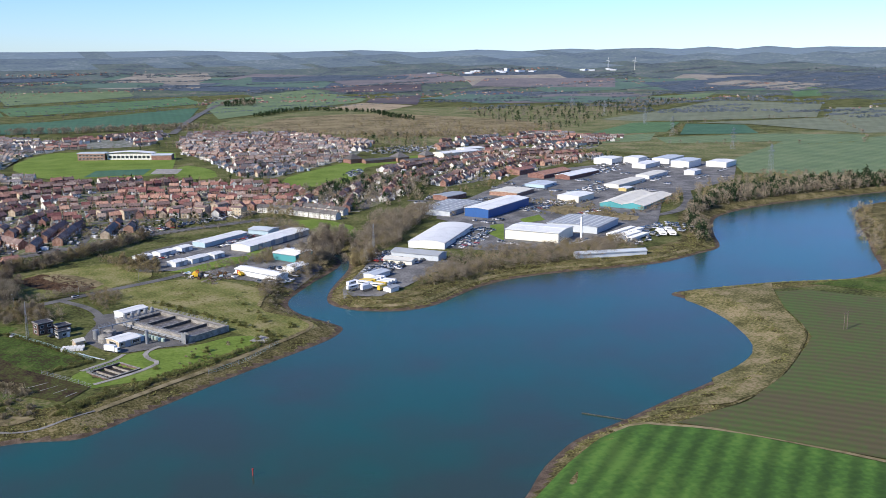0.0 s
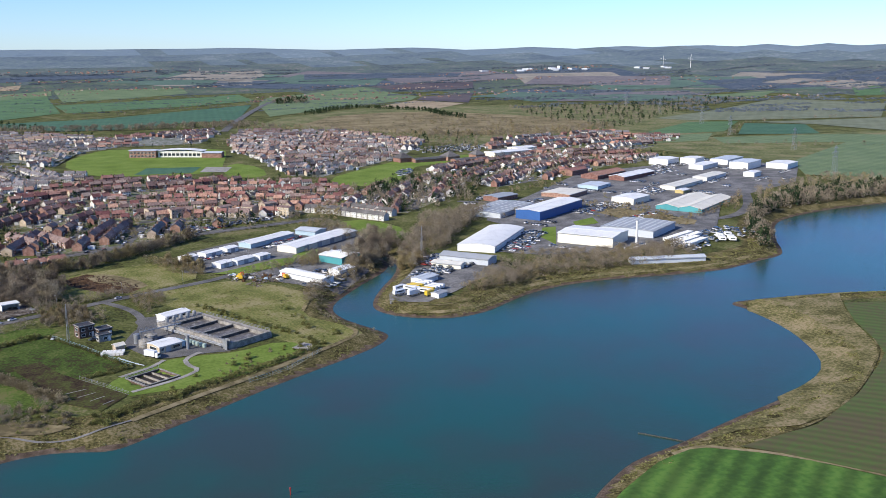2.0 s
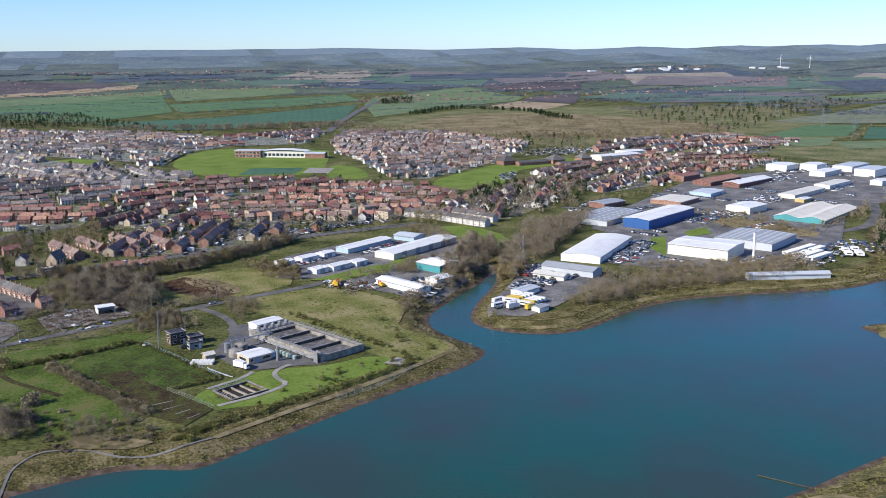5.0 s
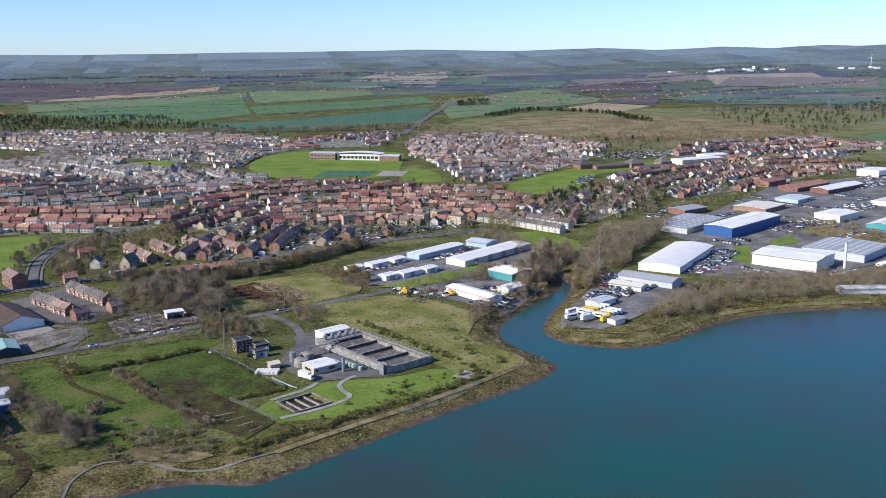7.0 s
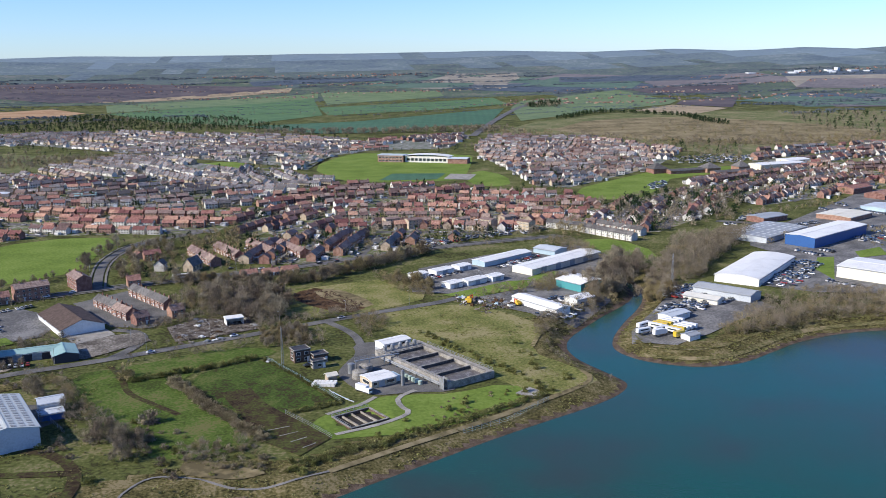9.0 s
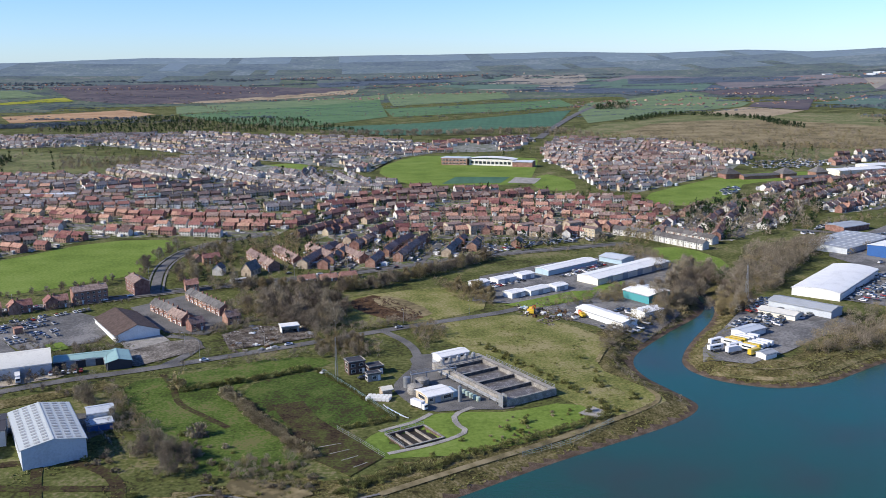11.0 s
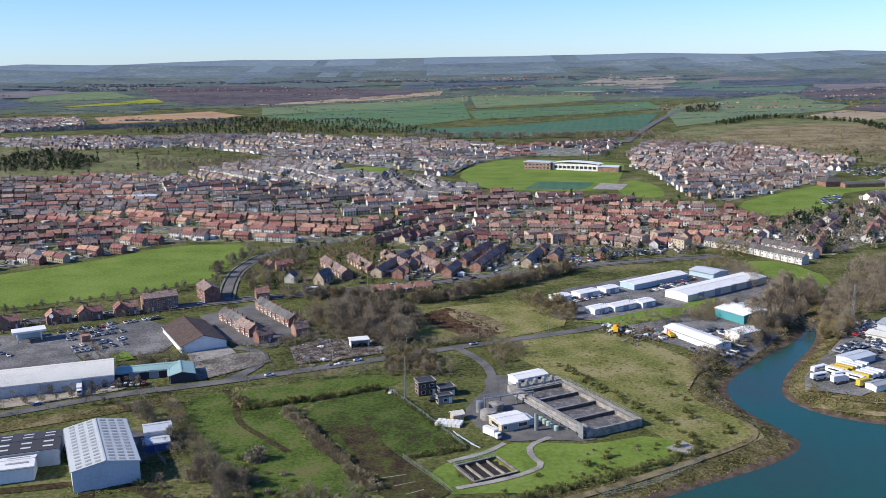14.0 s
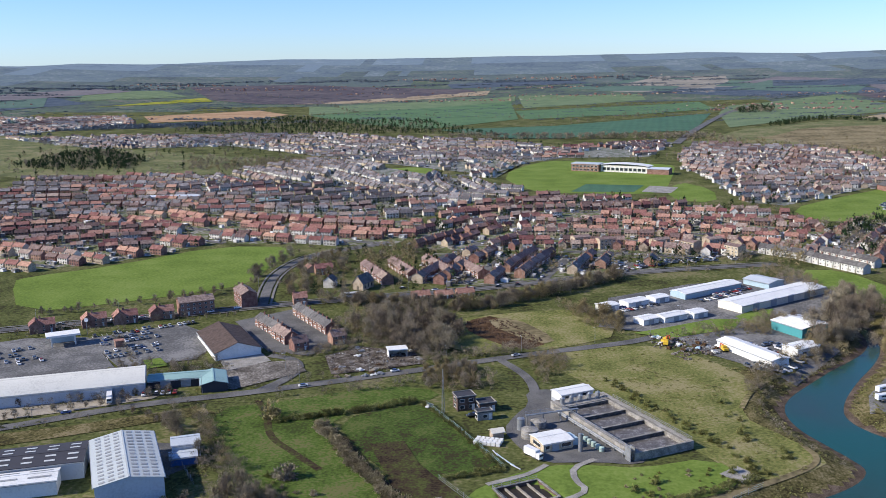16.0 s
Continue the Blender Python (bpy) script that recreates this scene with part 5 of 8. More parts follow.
class Heap:
    """Many alike things joined into one mesh."""

    def __init__(self):
        self.v, self.f, self.s, self.n = [], [], [], 0

    def add(self, arrays, x, y, z, ang, scale=1.0, slotmap=None):
        V, F, S = arrays
        c, s = math.cos(ang), math.sin(ang)
        sc = np.asarray(scale)
        W = V * sc
        self.v.append(np.column_stack([W[:, 0] * c - W[:, 1] * s + x * K, W[:, 0] * s + W[:, 1] * c + y * K, W[:, 2] + z]))
        k = self.n
        self.f.extend([tuple(i + k for i in f) for f in F])
        self.s.extend(S if slotmap is None else [slotmap[q] for q in S])
        self.n += len(V)

    def build(self, name, mats, label, category, group=""):
        if not self.v:
            return None
        o = raw(name, np.concatenate(self.v).tolist(), self.f, mats, None, self.s)
        return tagged(o, label, category, group, kind="stuff")


GREENS = [
    [(-222, 566), (-218, 586), (-178, 612), (-135, 664), (-78, 662), (-84, 610), (-86, 560), (-116, 543), (-140, 528), (-186, 504)],
    [(33, 978), (72, 1092), (108, 1115), (216, 1064), (216, 1020), (216, 880), (204, 806), (160, 824), (135, 850), (93, 856), (56, 872)],
    [(112, 1146), (159, 1232), (196, 1190), (184, 1118)],
    [(238, 786), (294, 842), (378, 912), (464, 902), (440, 848), (356, 838), (328, 785), (280, 727), (242, 736)],
    [(-94, 1010), (-64, 1066), (-16, 1056), (-24, 974)],
    [(184, 604), (220, 602), (234, 553), (210, 514), (190, 550)],
]
ROAD_LINES = [(np.array([tuple(q) for q in smooth_line(l, 1)]), w) for l, w in ROADS.values()]


ROAD_BOX = [(l[:, 0].min() - 12, l[:, 0].max() + 12, l[:, 1].min() - 12, l[:, 1].max() + 12) for l, _ in ROAD_LINES]


def near_road(x, y, margin):
    for (line, w), (x0, x1, y0, y1) in zip(ROAD_LINES, ROAD_BOX):
        if not (x0 < x < x1 and y0 < y < y1):
            continue
        a, b = line[:-1], line[1:]
        d = b - a
        t = np.clip((((x, y) - a) * d).sum(1) / (d * d).sum(1), 0, 1)
        if (np.hypot(*((x, y) - a - t[:, None] * d).T)).min() < w / 2 + margin:
            return True
    return False


# polygon, street angle, street spacing, bend, kinds, walls, roofs
ZONES = [
    ("front", [(-12, 570), (-2, 640), (60, 640), (118, 612), (118, 596), (60, 574), (20, 565)], 68, 26, 4, ["semi", "terrace", "terrace"], ["brick", "brick", "buff"], ["brown", "brown", "grey"]),
    ("estate_red", [(-20, 650), (-15, 704), (6, 794), (70, 852), (157, 819), (236, 760), (240, 700), (200, 640), (120, 624), (56, 645)], 12, 27, 9, ["semi", "detached", "terrace", "detached"], ["brick", "brick", "buff", "brick", "render"], ["red", "brown", "red", "brown"]),
    ("rows_west", [(-330, 740), (-280, 620), (-225, 592), (-180, 618), (-137, 668), (-28, 660), (-16, 700), (-16, 745), (-200, 770)], 4, 25, 6, ["semi", "terrace", "semi"], ["brick", "buff", "brick", "brick", "render"], ["red", "brown", "red"]),
    ("mid_west", [(-420, 990), (-330, 750), (-200, 775), (-16, 750), (0, 800), (-4, 850), (-80, 890), (-200, 1015)], -8, 26, 12, ["semi", "bungalow", "semi", "terrace"], ["brick", "buff", "buff", "render"], ["brown", "grey", "grey", "red"]),
    ("grey_rows", [(-225, 1040), (-162, 1130), (-96, 1085), (46, 905), (60, 860), (2, 800), (-76, 895), (-190, 1010)], -48, 24, 10, ["terrace", "terrace", "semi"], ["render", "render", "buff"], ["grey", "grey", "grey"]),
    ("far_west", [(-700, 1500), (-223, 1490), (30, 1340), (110, 1230), (70, 1090), (30, 985), (-96, 1110), (-150, 1165), (-303, 1320), (-470, 1300)], -20, 27, 14, ["semi", "bungalow", "detached"], ["render", "buff", "buff", "render"], ["grey", "grey", "brown", "grey"]),
    ("far_centre", [(-10, 990), (40, 1000), (70, 1095), (110, 1230), (180, 1290), (260, 1300), (225, 1200), (200, 1130), (110, 1130), (60, 1080), (36, 965)], 30, 26, 8, ["semi", "detached"], ["brick", "render", "buff"], ["brown", "red", "grey"]),
    ("east", [(218, 1022), (230, 1120), (276, 1266), (392, 1201), (440, 1030), (360, 905), (245, 800), (222, 815), (222, 930)], -35, 25, 8, ["semi", "detached", "detached"], ["render", "render", "buff", "brick"], ["brown", "grey", "brown", "grey"]),
    ("south_east", [(200, 622), (240, 690), (262, 722), (330, 775), (345, 760), (330, 690), (280, 640), (248, 610)], 38, 25, 6, ["semi", "detached", "terrace"], ["brick", "render"], ["brown", "red"]),
    ("dock_side", [(340, 780), (372, 845), (450, 850), (520, 900), (600, 870), (610, 800), (520, 770), (430, 720), (360, 690)], 20, 26, 8, ["semi", "detached"], ["brick", "brick", "render"], ["red", "brown", "brown"]),
    ("east_far", [(470, 930), (520, 1020), (700, 1060), (760, 960), (640, 880), (540, 905)], 15, 34, 10, ["semi", "detached"], ["brick", "render"], ["red", "brown", "grey"]),
    ("north_west", [(-1100, 2000), (-700, 2010), (-600, 1790), (-720, 1540), (-1000, 1500)], -10, 32, 12, ["semi", "bungalow"], ["render", "brick"], ["grey", "brown"]),
]
# quarters centred beyond 860 take the garden colours with haze painted in
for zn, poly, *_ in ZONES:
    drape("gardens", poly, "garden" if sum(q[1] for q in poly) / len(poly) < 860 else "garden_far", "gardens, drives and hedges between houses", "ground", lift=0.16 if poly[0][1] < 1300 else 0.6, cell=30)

rng = random.Random(7)
spots = []
street_lines = []
CELLS = []  # each quarter falls into a few patches with streets of their own direction
for zone in ZONES:
    poly = zone[1]
    xs, ys = [q[0] for q in poly], [q[1] for q in poly]
    want = max(1, round((max(xs) - min(xs)) * (max(ys) - min(ys)) / 13000))
    seeds = []
    while len(seeds) < want:
        q = (rng.uniform(min(xs), max(xs)), rng.uniform(min(ys), max(ys)))
        if inside(poly, *q):
            seeds.append(q)
    for k in range(want):
        CELLS.append((zone, seeds, k, rng.uniform(-38, 38) if want > 1 else 0))
for (zn, poly, ang, gap, bend, kinds, walls, roofs), seeds, cell, swing in CELLS:
    ang += swing

    def mine(x, y):
        return min(range(len(seeds)), key=lambda k: (seeds[k][0] - x) ** 2 + (seeds[k][1] - y) ** 2) == cell

    cx = sum(p[0] for p in poly) / len(poly)
    cy = sum(p[1] for p in poly) / len(poly)
    R = max(math.hypot(p[0] - cx, p[1] - cy) for p in poly)
    a = radians(ang)
    ca, sa = math.cos(a), math.sin(a)
    v = -R
    row = 0
    while v < R:
        side = 1 if row % 2 else -1
        u = -R + rng.uniform(0, 8)
        run_kind, left = rng.choice(kinds), rng.randint(3, 7)
        run_wall, run_roof = rng.choice(walls), rng.choice(roofs)
        while u < R:
            if left == 0:
                run_kind, left = rng.choice(kinds), rng.randint(2, 6) if zn != "grey_rows" else rng.randint(6, 12)
                run_wall, run_roof = rng.choice(walls), rng.choice(roofs)
                u += rng.uniform(2, 7)
                if rng.random() < 0.08:
                    u += rng.uniform(6, 14)
            pitch = {"semi": 12.6, "terrace": 4.6, "detached": 9.8, "bungalow": 12.2}[run_kind] / K
            w = v + bend * math.sin(u / 46 + row * 0.25)
            th = a + math.atan(bend / 46 * math.cos(u / 46 + row * 0.25))
            x, y = cx + u * ca - w * sa, cy + u * sa + w * ca
            if inside(poly, x, y) and mine(x, y) and noise.noise((x * 0.017, y * 0.017, 1.5)) < 0.6 and not any(inside(g, x, y) for g in GREENS) and not near_road(x, y, 7):
                turn = math.pi if side > 0 else 0
                if run_kind == "detached" and rng.random() < 0.3:
                    turn += math.pi / 2
                wall = run_wall if rng.random() < 0.75 else rng.choice(walls)
                roof = run_roof if rng.random() < 0.8 else rng.choice(roofs)
                spots.append((x, y, th + turn, run_kind, wall, roof, zn))
            u += pitch
            left -= 1
        if row % 2 == 1:  # a street runs in front of this row and the next
            vs = v + gap * 1.38 * 0.72 / 1.12 / 2
            pts_, u = [], -R
            while u < R:
                w = vs + bend * math.sin(u / 46 + row * 0.25)
                q = (cx + u * ca - w * sa, cy + u * sa + w * ca)
                if inside(poly, *q) and mine(*q) and not any(inside(g, *q) for g in GREENS):
                    pts_.append(q)
                elif len(pts_) > 2:
                    street_lines.append(pts_)
                    pts_ = []
                else:
                    pts_ = []
                u += 7
            if len(pts_) > 2:
                street_lines.append(pts_)
        v += gap * (0.62 if row % 2 == 0 else 1.38) * 0.72 / 1.12
        row += 1

# the nearest are houses of their own; the rest are joined by quarter of the town
spots.sort(key=lambda s: s[1] - 0.25 * s[0])
protos = {}
ROOF_WORDS = {"red": "red tiled", "brown": "brown tiled", "grey": "grey slate"}
WALL_WORDS = {"brick": "red brick", "buff": "buff brick", "render": "pale rendered"}
KIND_WORDS = {"semi": "pair of semi-detached houses", "terrace": "terraced house", "detached": "detached house", "bungalow": "bungalow"}
NEAR = 98
for x, y, th, kind, wall, roof, zn in spots[:NEAR]:
    key = (kind, wall, roof)
    m = pose(x * K, y * K, gz(x, y), 0, 0, math.degrees(th))
    if key not in protos:
        protos[key] = house_proto(kind, wall, ROOFS[roof], f"{WALL_WORDS[wall]} {KIND_WORDS[kind]} with a {ROOF_WORDS[roof]} roof")
        protos[key]["group"] = "houses of the town"
        protos[key].matrix_basis = m
    else:
        clone(protos[key], m)
HOUSE_MATS = ["brick_i", "buff_i", "render_i", "red_tile_i", "brown_tile_i", "slate_i", "brick", "glass", "white_paint"]
arr = {(k, d): house_arrays(k, d) for k in ("semi", "terrace", "detached", "bungalow") for d in (0, 1)}
heaps = {}
for x, y, th, kind, wall, roof, zn in spots[NEAR:]:
    hp = heaps.setdefault(zn, Heap())
    sm = {0: {"brick": 0, "buff": 1, "render": 2}[wall], 1: {"red": 3, "brown": 4, "grey": 5}[roof], 2: 6, 3: 7, 4: 8}
    hp.add(arr[(kind, 1 if y < 1150 else 0)], x, y, gz(x, y), th, rng.uniform(0.82, 0.95), sm)
for zn, hp in heaps.items():
    hp.build("housing", HOUSE_MATS, "rows of brick and rendered houses with tiled roofs", "houses")

# garages, conservatories and garden sheds behind the houses
M["outbuilding_i"] = mat("outbuilding_paint", [(0.12, 0.11, 0.10), (0.30, 0.29, 0.28), (0.62, 0.62, 0.61)], 0.7, size=14, fine=3, rnd=0.6, island=True, spec=0.3, contrast=0.2)
ob_ = boxes(((0, 0, 1.1), (1, 1, 2.4)), ((0, 0, 2.36), (1.1, 1.1, 0.14)))
ob_.verts.index_update()
out_arr = (np.array([tuple(v.co) for v in ob_.verts]), [tuple(v.index for v in f.verts) for f in ob_.faces], [0] * len(ob_.faces))
ob_.free()
outs = Heap()
for x, y, th, kind, wall, roof, zn in spots:
    for _ in range(2 if y < 1000 else 1):
        if rng.random() < 0.6:
            d, e_ = rng.choice((-1, 1)) * rng.uniform(5.5, 9.5) / K, rng.uniform(-5, 5) / K
            qx, qy = x - math.sin(th) * d + math.cos(th) * e_, y + math.cos(th) * d + math.sin(th) * e_
            outs.add(out_arr, qx, qy, gz(qx, qy), th, (rng.uniform(2.2, 4.5), rng.uniform(2.2, 5.0), rng.uniform(0.85, 1.2)))
outs.build("outbuildings", ["outbuilding_i"], "garages, garden sheds and conservatories behind houses", "outbuildings")

# streets between the rows, and the cars along them
sv, sf = [], []
car_spots = []
for pts_ in street_lines:
    zs = heights(np.array(pts_))
    k0 = len(sv)
    for i, (q, z) in enumerate(zip(pts_, zs)):
        a, b = pts_[max(i - 1, 0)], pts_[min(i + 1, len(pts_) - 1)]
        d = Vector((b[0] - a[0], b[1] - a[1])).normalized()
        n_ = Vector((-d.y, d.x)) * 3.4 / K
        for s in (1, -1):
            sv.append(((q[0] + s * n_.x) * K, (q[1] + s * n_.y) * K, z + 0.34))
        if rng.random() < 0.55:
            s = rng.choice((-1, 1))
            car_spots.append((q[0] + s * n_.x * 0.65, q[1] + s * n_.y * 0.65, z + 0.34, math.atan2(d.y, d.x)))
    m_ = len(pts_)
    sf += [(k0 + 2 * i + 1, k0 + 2 * i + 3, k0 + 2 * i + 2, k0 + 2 * i) for i in range(m_ - 1)]
tagged(raw("street", sv, sf, "asphalt"), "narrow asphalt streets between rows of houses", "road", kind="structure")
M["car_i"] = mat("street_car_paint", [(0.25, 0.26, 0.28), (0.45, 0.45, 0.46)], 0.3, size=1, fine=0.2, rnd=0.9, island=True, spec=0.5)
cb = boxes(((0, 0, 0.62), (4.2, 1.72, 0.62)), ((-0.15, 0, 1.16), (2.0, 1.4, 0.5)))
cb.verts.index_update()
car_arr = (np.array([tuple(v.co) for v in cb.verts]), [tuple(v.index for v in f.verts) for f in cb.faces], [0] * 6 + [1] * 6)
cb.free()
cars = Heap()
for x, y, z, a in car_spots:
    cars.add(car_arr, x, y, z, a)
cars.build("street_cars", ["car_i", "glass"], "cars parked along the streets", "cars")

# ---- trees ----
def crown_arrays(seed, n, h, w, leaf=(0.9, 0.16), low=0.25, clumps=16):
    """Thin twig blades in clumps round the limb ends; trunk base at the origin."""
    r = np.random.RandomState(seed)
    cen = []
    for i in range(clumps):
        a, t = r.uniform(0, 2 * math.pi), r.uniform(0, 1)
        z = h * (low + (0.95 - low) * t)
        rad = w * 0.5 * math.sin(math.pi * (0.15 + 0.8 * t)) ** 0.7 * r.uniform(0.3, 1.0)
        cen.append((rad * math.cos(a), rad * math.sin(a), z))
    cen = np.array(cen)
    p = cen[r.randint(0, clumps, n)] + r.normal(0, 1, (n, 3)) * np.array([w * 0.12, w * 0.12, h * 0.08])
    d = p - np.array([0, 0, h * 0.3])
    d /= np.linalg.norm(d, axis=1)[:, None] + 1e-6
    d += r.normal(0, 0.42, (n, 3)) + np.array([0, 0, 0.22])
    d /= np.linalg.norm(d, axis=1)[:, None]
    side = np.cross(d, r.normal(0, 1, (n, 3)))
    side /= np.linalg.norm(side, axis=1)[:, None] + 1e-6
    ln = (leaf[0] * r.uniform(0.6, 1.3, n))[:, None]
    wd = (leaf[1] * r.uniform(0.6, 1.3, n))[:, None]
    V = np.stack([p - d * ln * 0.5 - side * wd, p - d * ln * 0.5 + side * wd, p + d * ln * 0.5], 1).reshape(-1, 3)
    F = [(3 * i, 3 * i + 1, 3 * i + 2) for i in range(n)]
    return V, F, cen


def trunk_bm(h, cen, r0):
    bm = bmesh.new()
    bmesh.ops.create_cone(bm, cap_ends=True, segments=7, radius1=r0, radius2=r0 * 0.35, depth=h * 0.6, matrix=Matrix.Translation((0, 0, h * 0.3 - 0.3)))
    for c in cen[:9]:
        c = Vector(c)
        b = Vector((0, 0, min(h * 0.55, max(h * 0.18, c.z * 0.6))))
        d = c - b
        if d.length < 0.3:
            continue
        q = d.to_track_quat("Z", "Y").to_matrix().to_4x4()
        bmesh.ops.create_cone(bm, cap_ends=False, segments=5, radius1=r0 * 0.4, radius2=r0 * 0.08, depth=d.length, matrix=Matrix.Translation(b + d / 2) @ q)
    return bm


def tree_proto(kind, seed):
    h, w, leafm, n, leaf, low = {"bare": (10.5, 8.0, "twig", 1500, (1.15, 0.10), 0.22), "willow": (10.0, 7.5, "willow", 1400, (1.2, 0.11), 0.1), "pine": (11, 5.5, "pine", 900, (0.8, 0.25), 0.18),
                                 "small": (4.6, 3.4, "twig", 420, (0.6, 0.09), 0.3)}[kind]
    V, F, cen = crown_arrays(seed, n, h, w, leaf, low, 20)
    words = {"bare": "leafless deciduous tree with fine brown twigs", "willow": "leafless willow with yellowish twigs", "pine": "dark green pine tree", "small": "small leafless tree with thin twigs"}
    e = tagged(new("tree"), words[kind], "tree", "trees of the shore and estates")
    part("trunk", trunk_bm(h, cen, 0.22 if kind != "small" else 0.1), "bark", e)
    o = raw("crown", V.tolist(), F, leafm, e)
    return e


def bush_mesh(seed, leafm):
    V, F, _ = crown_arrays(seed, 420, 2.8, 4.2, (0.55, 0.17), 0.05, 14)
    return V, F


FAR_TREES = {}
for kind, (h, w, leaf, low) in {"bare": (11, 9, (1.7, 0.36), 0.1), "willow": (10, 8, (1.6, 0.36), 0.08), "pine": (13, 7.5, (1.8, 0.7), 0.1), "bush": (3.0, 4.4, (0.9, 0.42), 0.02), "wood": (6.5, 17, (3.6, 2.2), 0.02), "bare_fine": (10, 8.2, (0.9, 0.17), 0.1), "willow_fine": (9.5, 7.6, (0.9, 0.17), 0.06), "bush_fine": (3.0, 4.4, (0.6, 0.2), 0.02)}.items():
    for s in range(4):
        V, F, _ = crown_arrays(100 + s, {"bare": 95, "willow": 95, "wood": 15, "pine": 80, "bush": 60, "bare_fine": 290, "willow_fine": 290, "bush_fine": 120}.get(kind, 110), h, w, leaf, low, 14)
        FAR_TREES[(kind, s)] = (V, F, [0] * len(F))

M["tuft"] = mat("dry_tussock", [(0.13, 0.135, 0.045), (0.18, 0.176, 0.066), (0.24, 0.218, 0.105)], 1, size=8, fine=1.0, rnd=0.3, island=True, spec=0.05)
trng = random.Random(21)


def scatter(poly, n, gap=3.0, keep=None):
    xs, ys = [p[0] for p in poly], [p[1] for p in poly]
    out = []
    for _ in range(n * 12):
        if len(out) >= n:
            break
        x, y = trng.uniform(min(xs), max(xs)), trng.uniform(min(ys), max(ys))
        if not inside(poly, x, y) or near_road(x, y, 1.5):
            continue
        if gap and any((x - a) ** 2 + (y - b) ** 2 < gap * gap for a, b in out):
            continue
        out.append((x, y))
    return out


def along(line, n, spread):
    p = smooth_line(line, 1)
    seg = [(b - a).length for a, b in zip(p, p[1:])]
    out = []
    for i in range(n):
        t = (i + trng.uniform(0.2, 0.8)) / n * sum(seg)
        for (a, b), s in zip(zip(p, p[1:]), seg):
            if t <= s:
                q = a.lerp(b, t / s)
                out.append((q.x + trng.uniform(-spread, spread), q.y + trng.uniform(-spread, spread)))
                break
            t -= s
    return out


NEAR_WOODS = [  # points, kinds, scale range
    (scatter([(-27, 485), (-9, 458), (16, 455), (20, 484), (0, 508), (-20, 505)], 46, 3.2), ["bare"], (0.8, 1.15)),
    (along([(-40, 530), (0, 522), (24, 519), (50, 540), (76, 562), (96, 582)], 52, 3.5), ["bare", "bare", "willow"], (0.6, 0.95)),
    (along([(70, 520), (80, 505), (85, 488)], 14, 4), ["willow"], (0.55, 0.8)),
    (scatter([(5, 416), (24, 415), (30, 434), (9, 440)], 24, 3), ["bare", "willow"], (0.4, 0.65)),
    (scatter([(160, 486), (172, 500), (196, 545), (208, 530), (190, 500), (178, 478), (164, 462), (158, 470)], 36, 3.4), ["bare"], (0.8, 1.2)),
    (scatter([(140, 494), (150, 498), (160, 492), (146, 488)], 8, 2.5), ["bare"], (0.6, 0.8)),
    (scatter([(186, 470), (200, 500), (206, 474), (196, 452), (176, 440)], 16, 3), ["willow", "bare"], (0.6, 1.0)),
    (along([(-178, 508), (-140, 528), (-112, 541), (-92, 560)], 20, 2.5), ["small"], (0.8, 1.3)),
    (along([(-94, 562), (-93, 600), (-84, 640)], 16, 5), ["small", "bare"], (0.7, 0.9)),
    (scatter([(-72, 545), (-60, 545), (-44, 600), (-56, 640), (-72, 620)], 22, 3), ["bare", "willow"], (0.5, 0.9)),
    (along([(-135, 381), (-108, 395), (-80, 408)], 12, 1.5), ["small"], (0.7, 1.1)),
    (along([(-150, 395), (-120, 398), (-78, 413)], 8, 2), ["small"], (0.6, 1.0)),
    (along([(-88, 392), (-72, 380), (-55, 352)], 14, 3), ["small", "small", "bare"], (0.5, 0.9)),
    (scatter([(-46, 331), (-36, 336), (-24, 322), (-26, 311), (-38, 316)], 12, 2.5), ["small", "bare"], (0.6, 0.9)),
]
tprotos = {}
tree_count = 0
for pts, kinds, (s0, s1) in NEAR_WOODS:
    for x, y in pts:
        kind = trng.choice(kinds)
        seed = trng.randint(0, 2)
        m = pose(x * K, y * K, float(heights(np.array([[x, y]]))[0]) - 0.1, 0, 0, trng.uniform(0, 360))
        s = trng.uniform(s0, s1)
        if (kind, seed) not in tprotos:
            tprotos[(kind, seed)] = tree_proto(kind, seed)
            t = tprotos[(kind, seed)]
            t.matrix_basis = m
        else:
            t = clone(tprotos[(kind, seed)], m)
        t.matrix_basis = m @ Matrix.Diagonal((s, s, s * trng.uniform(0.9, 1.15), 1))
        tree_count += 1

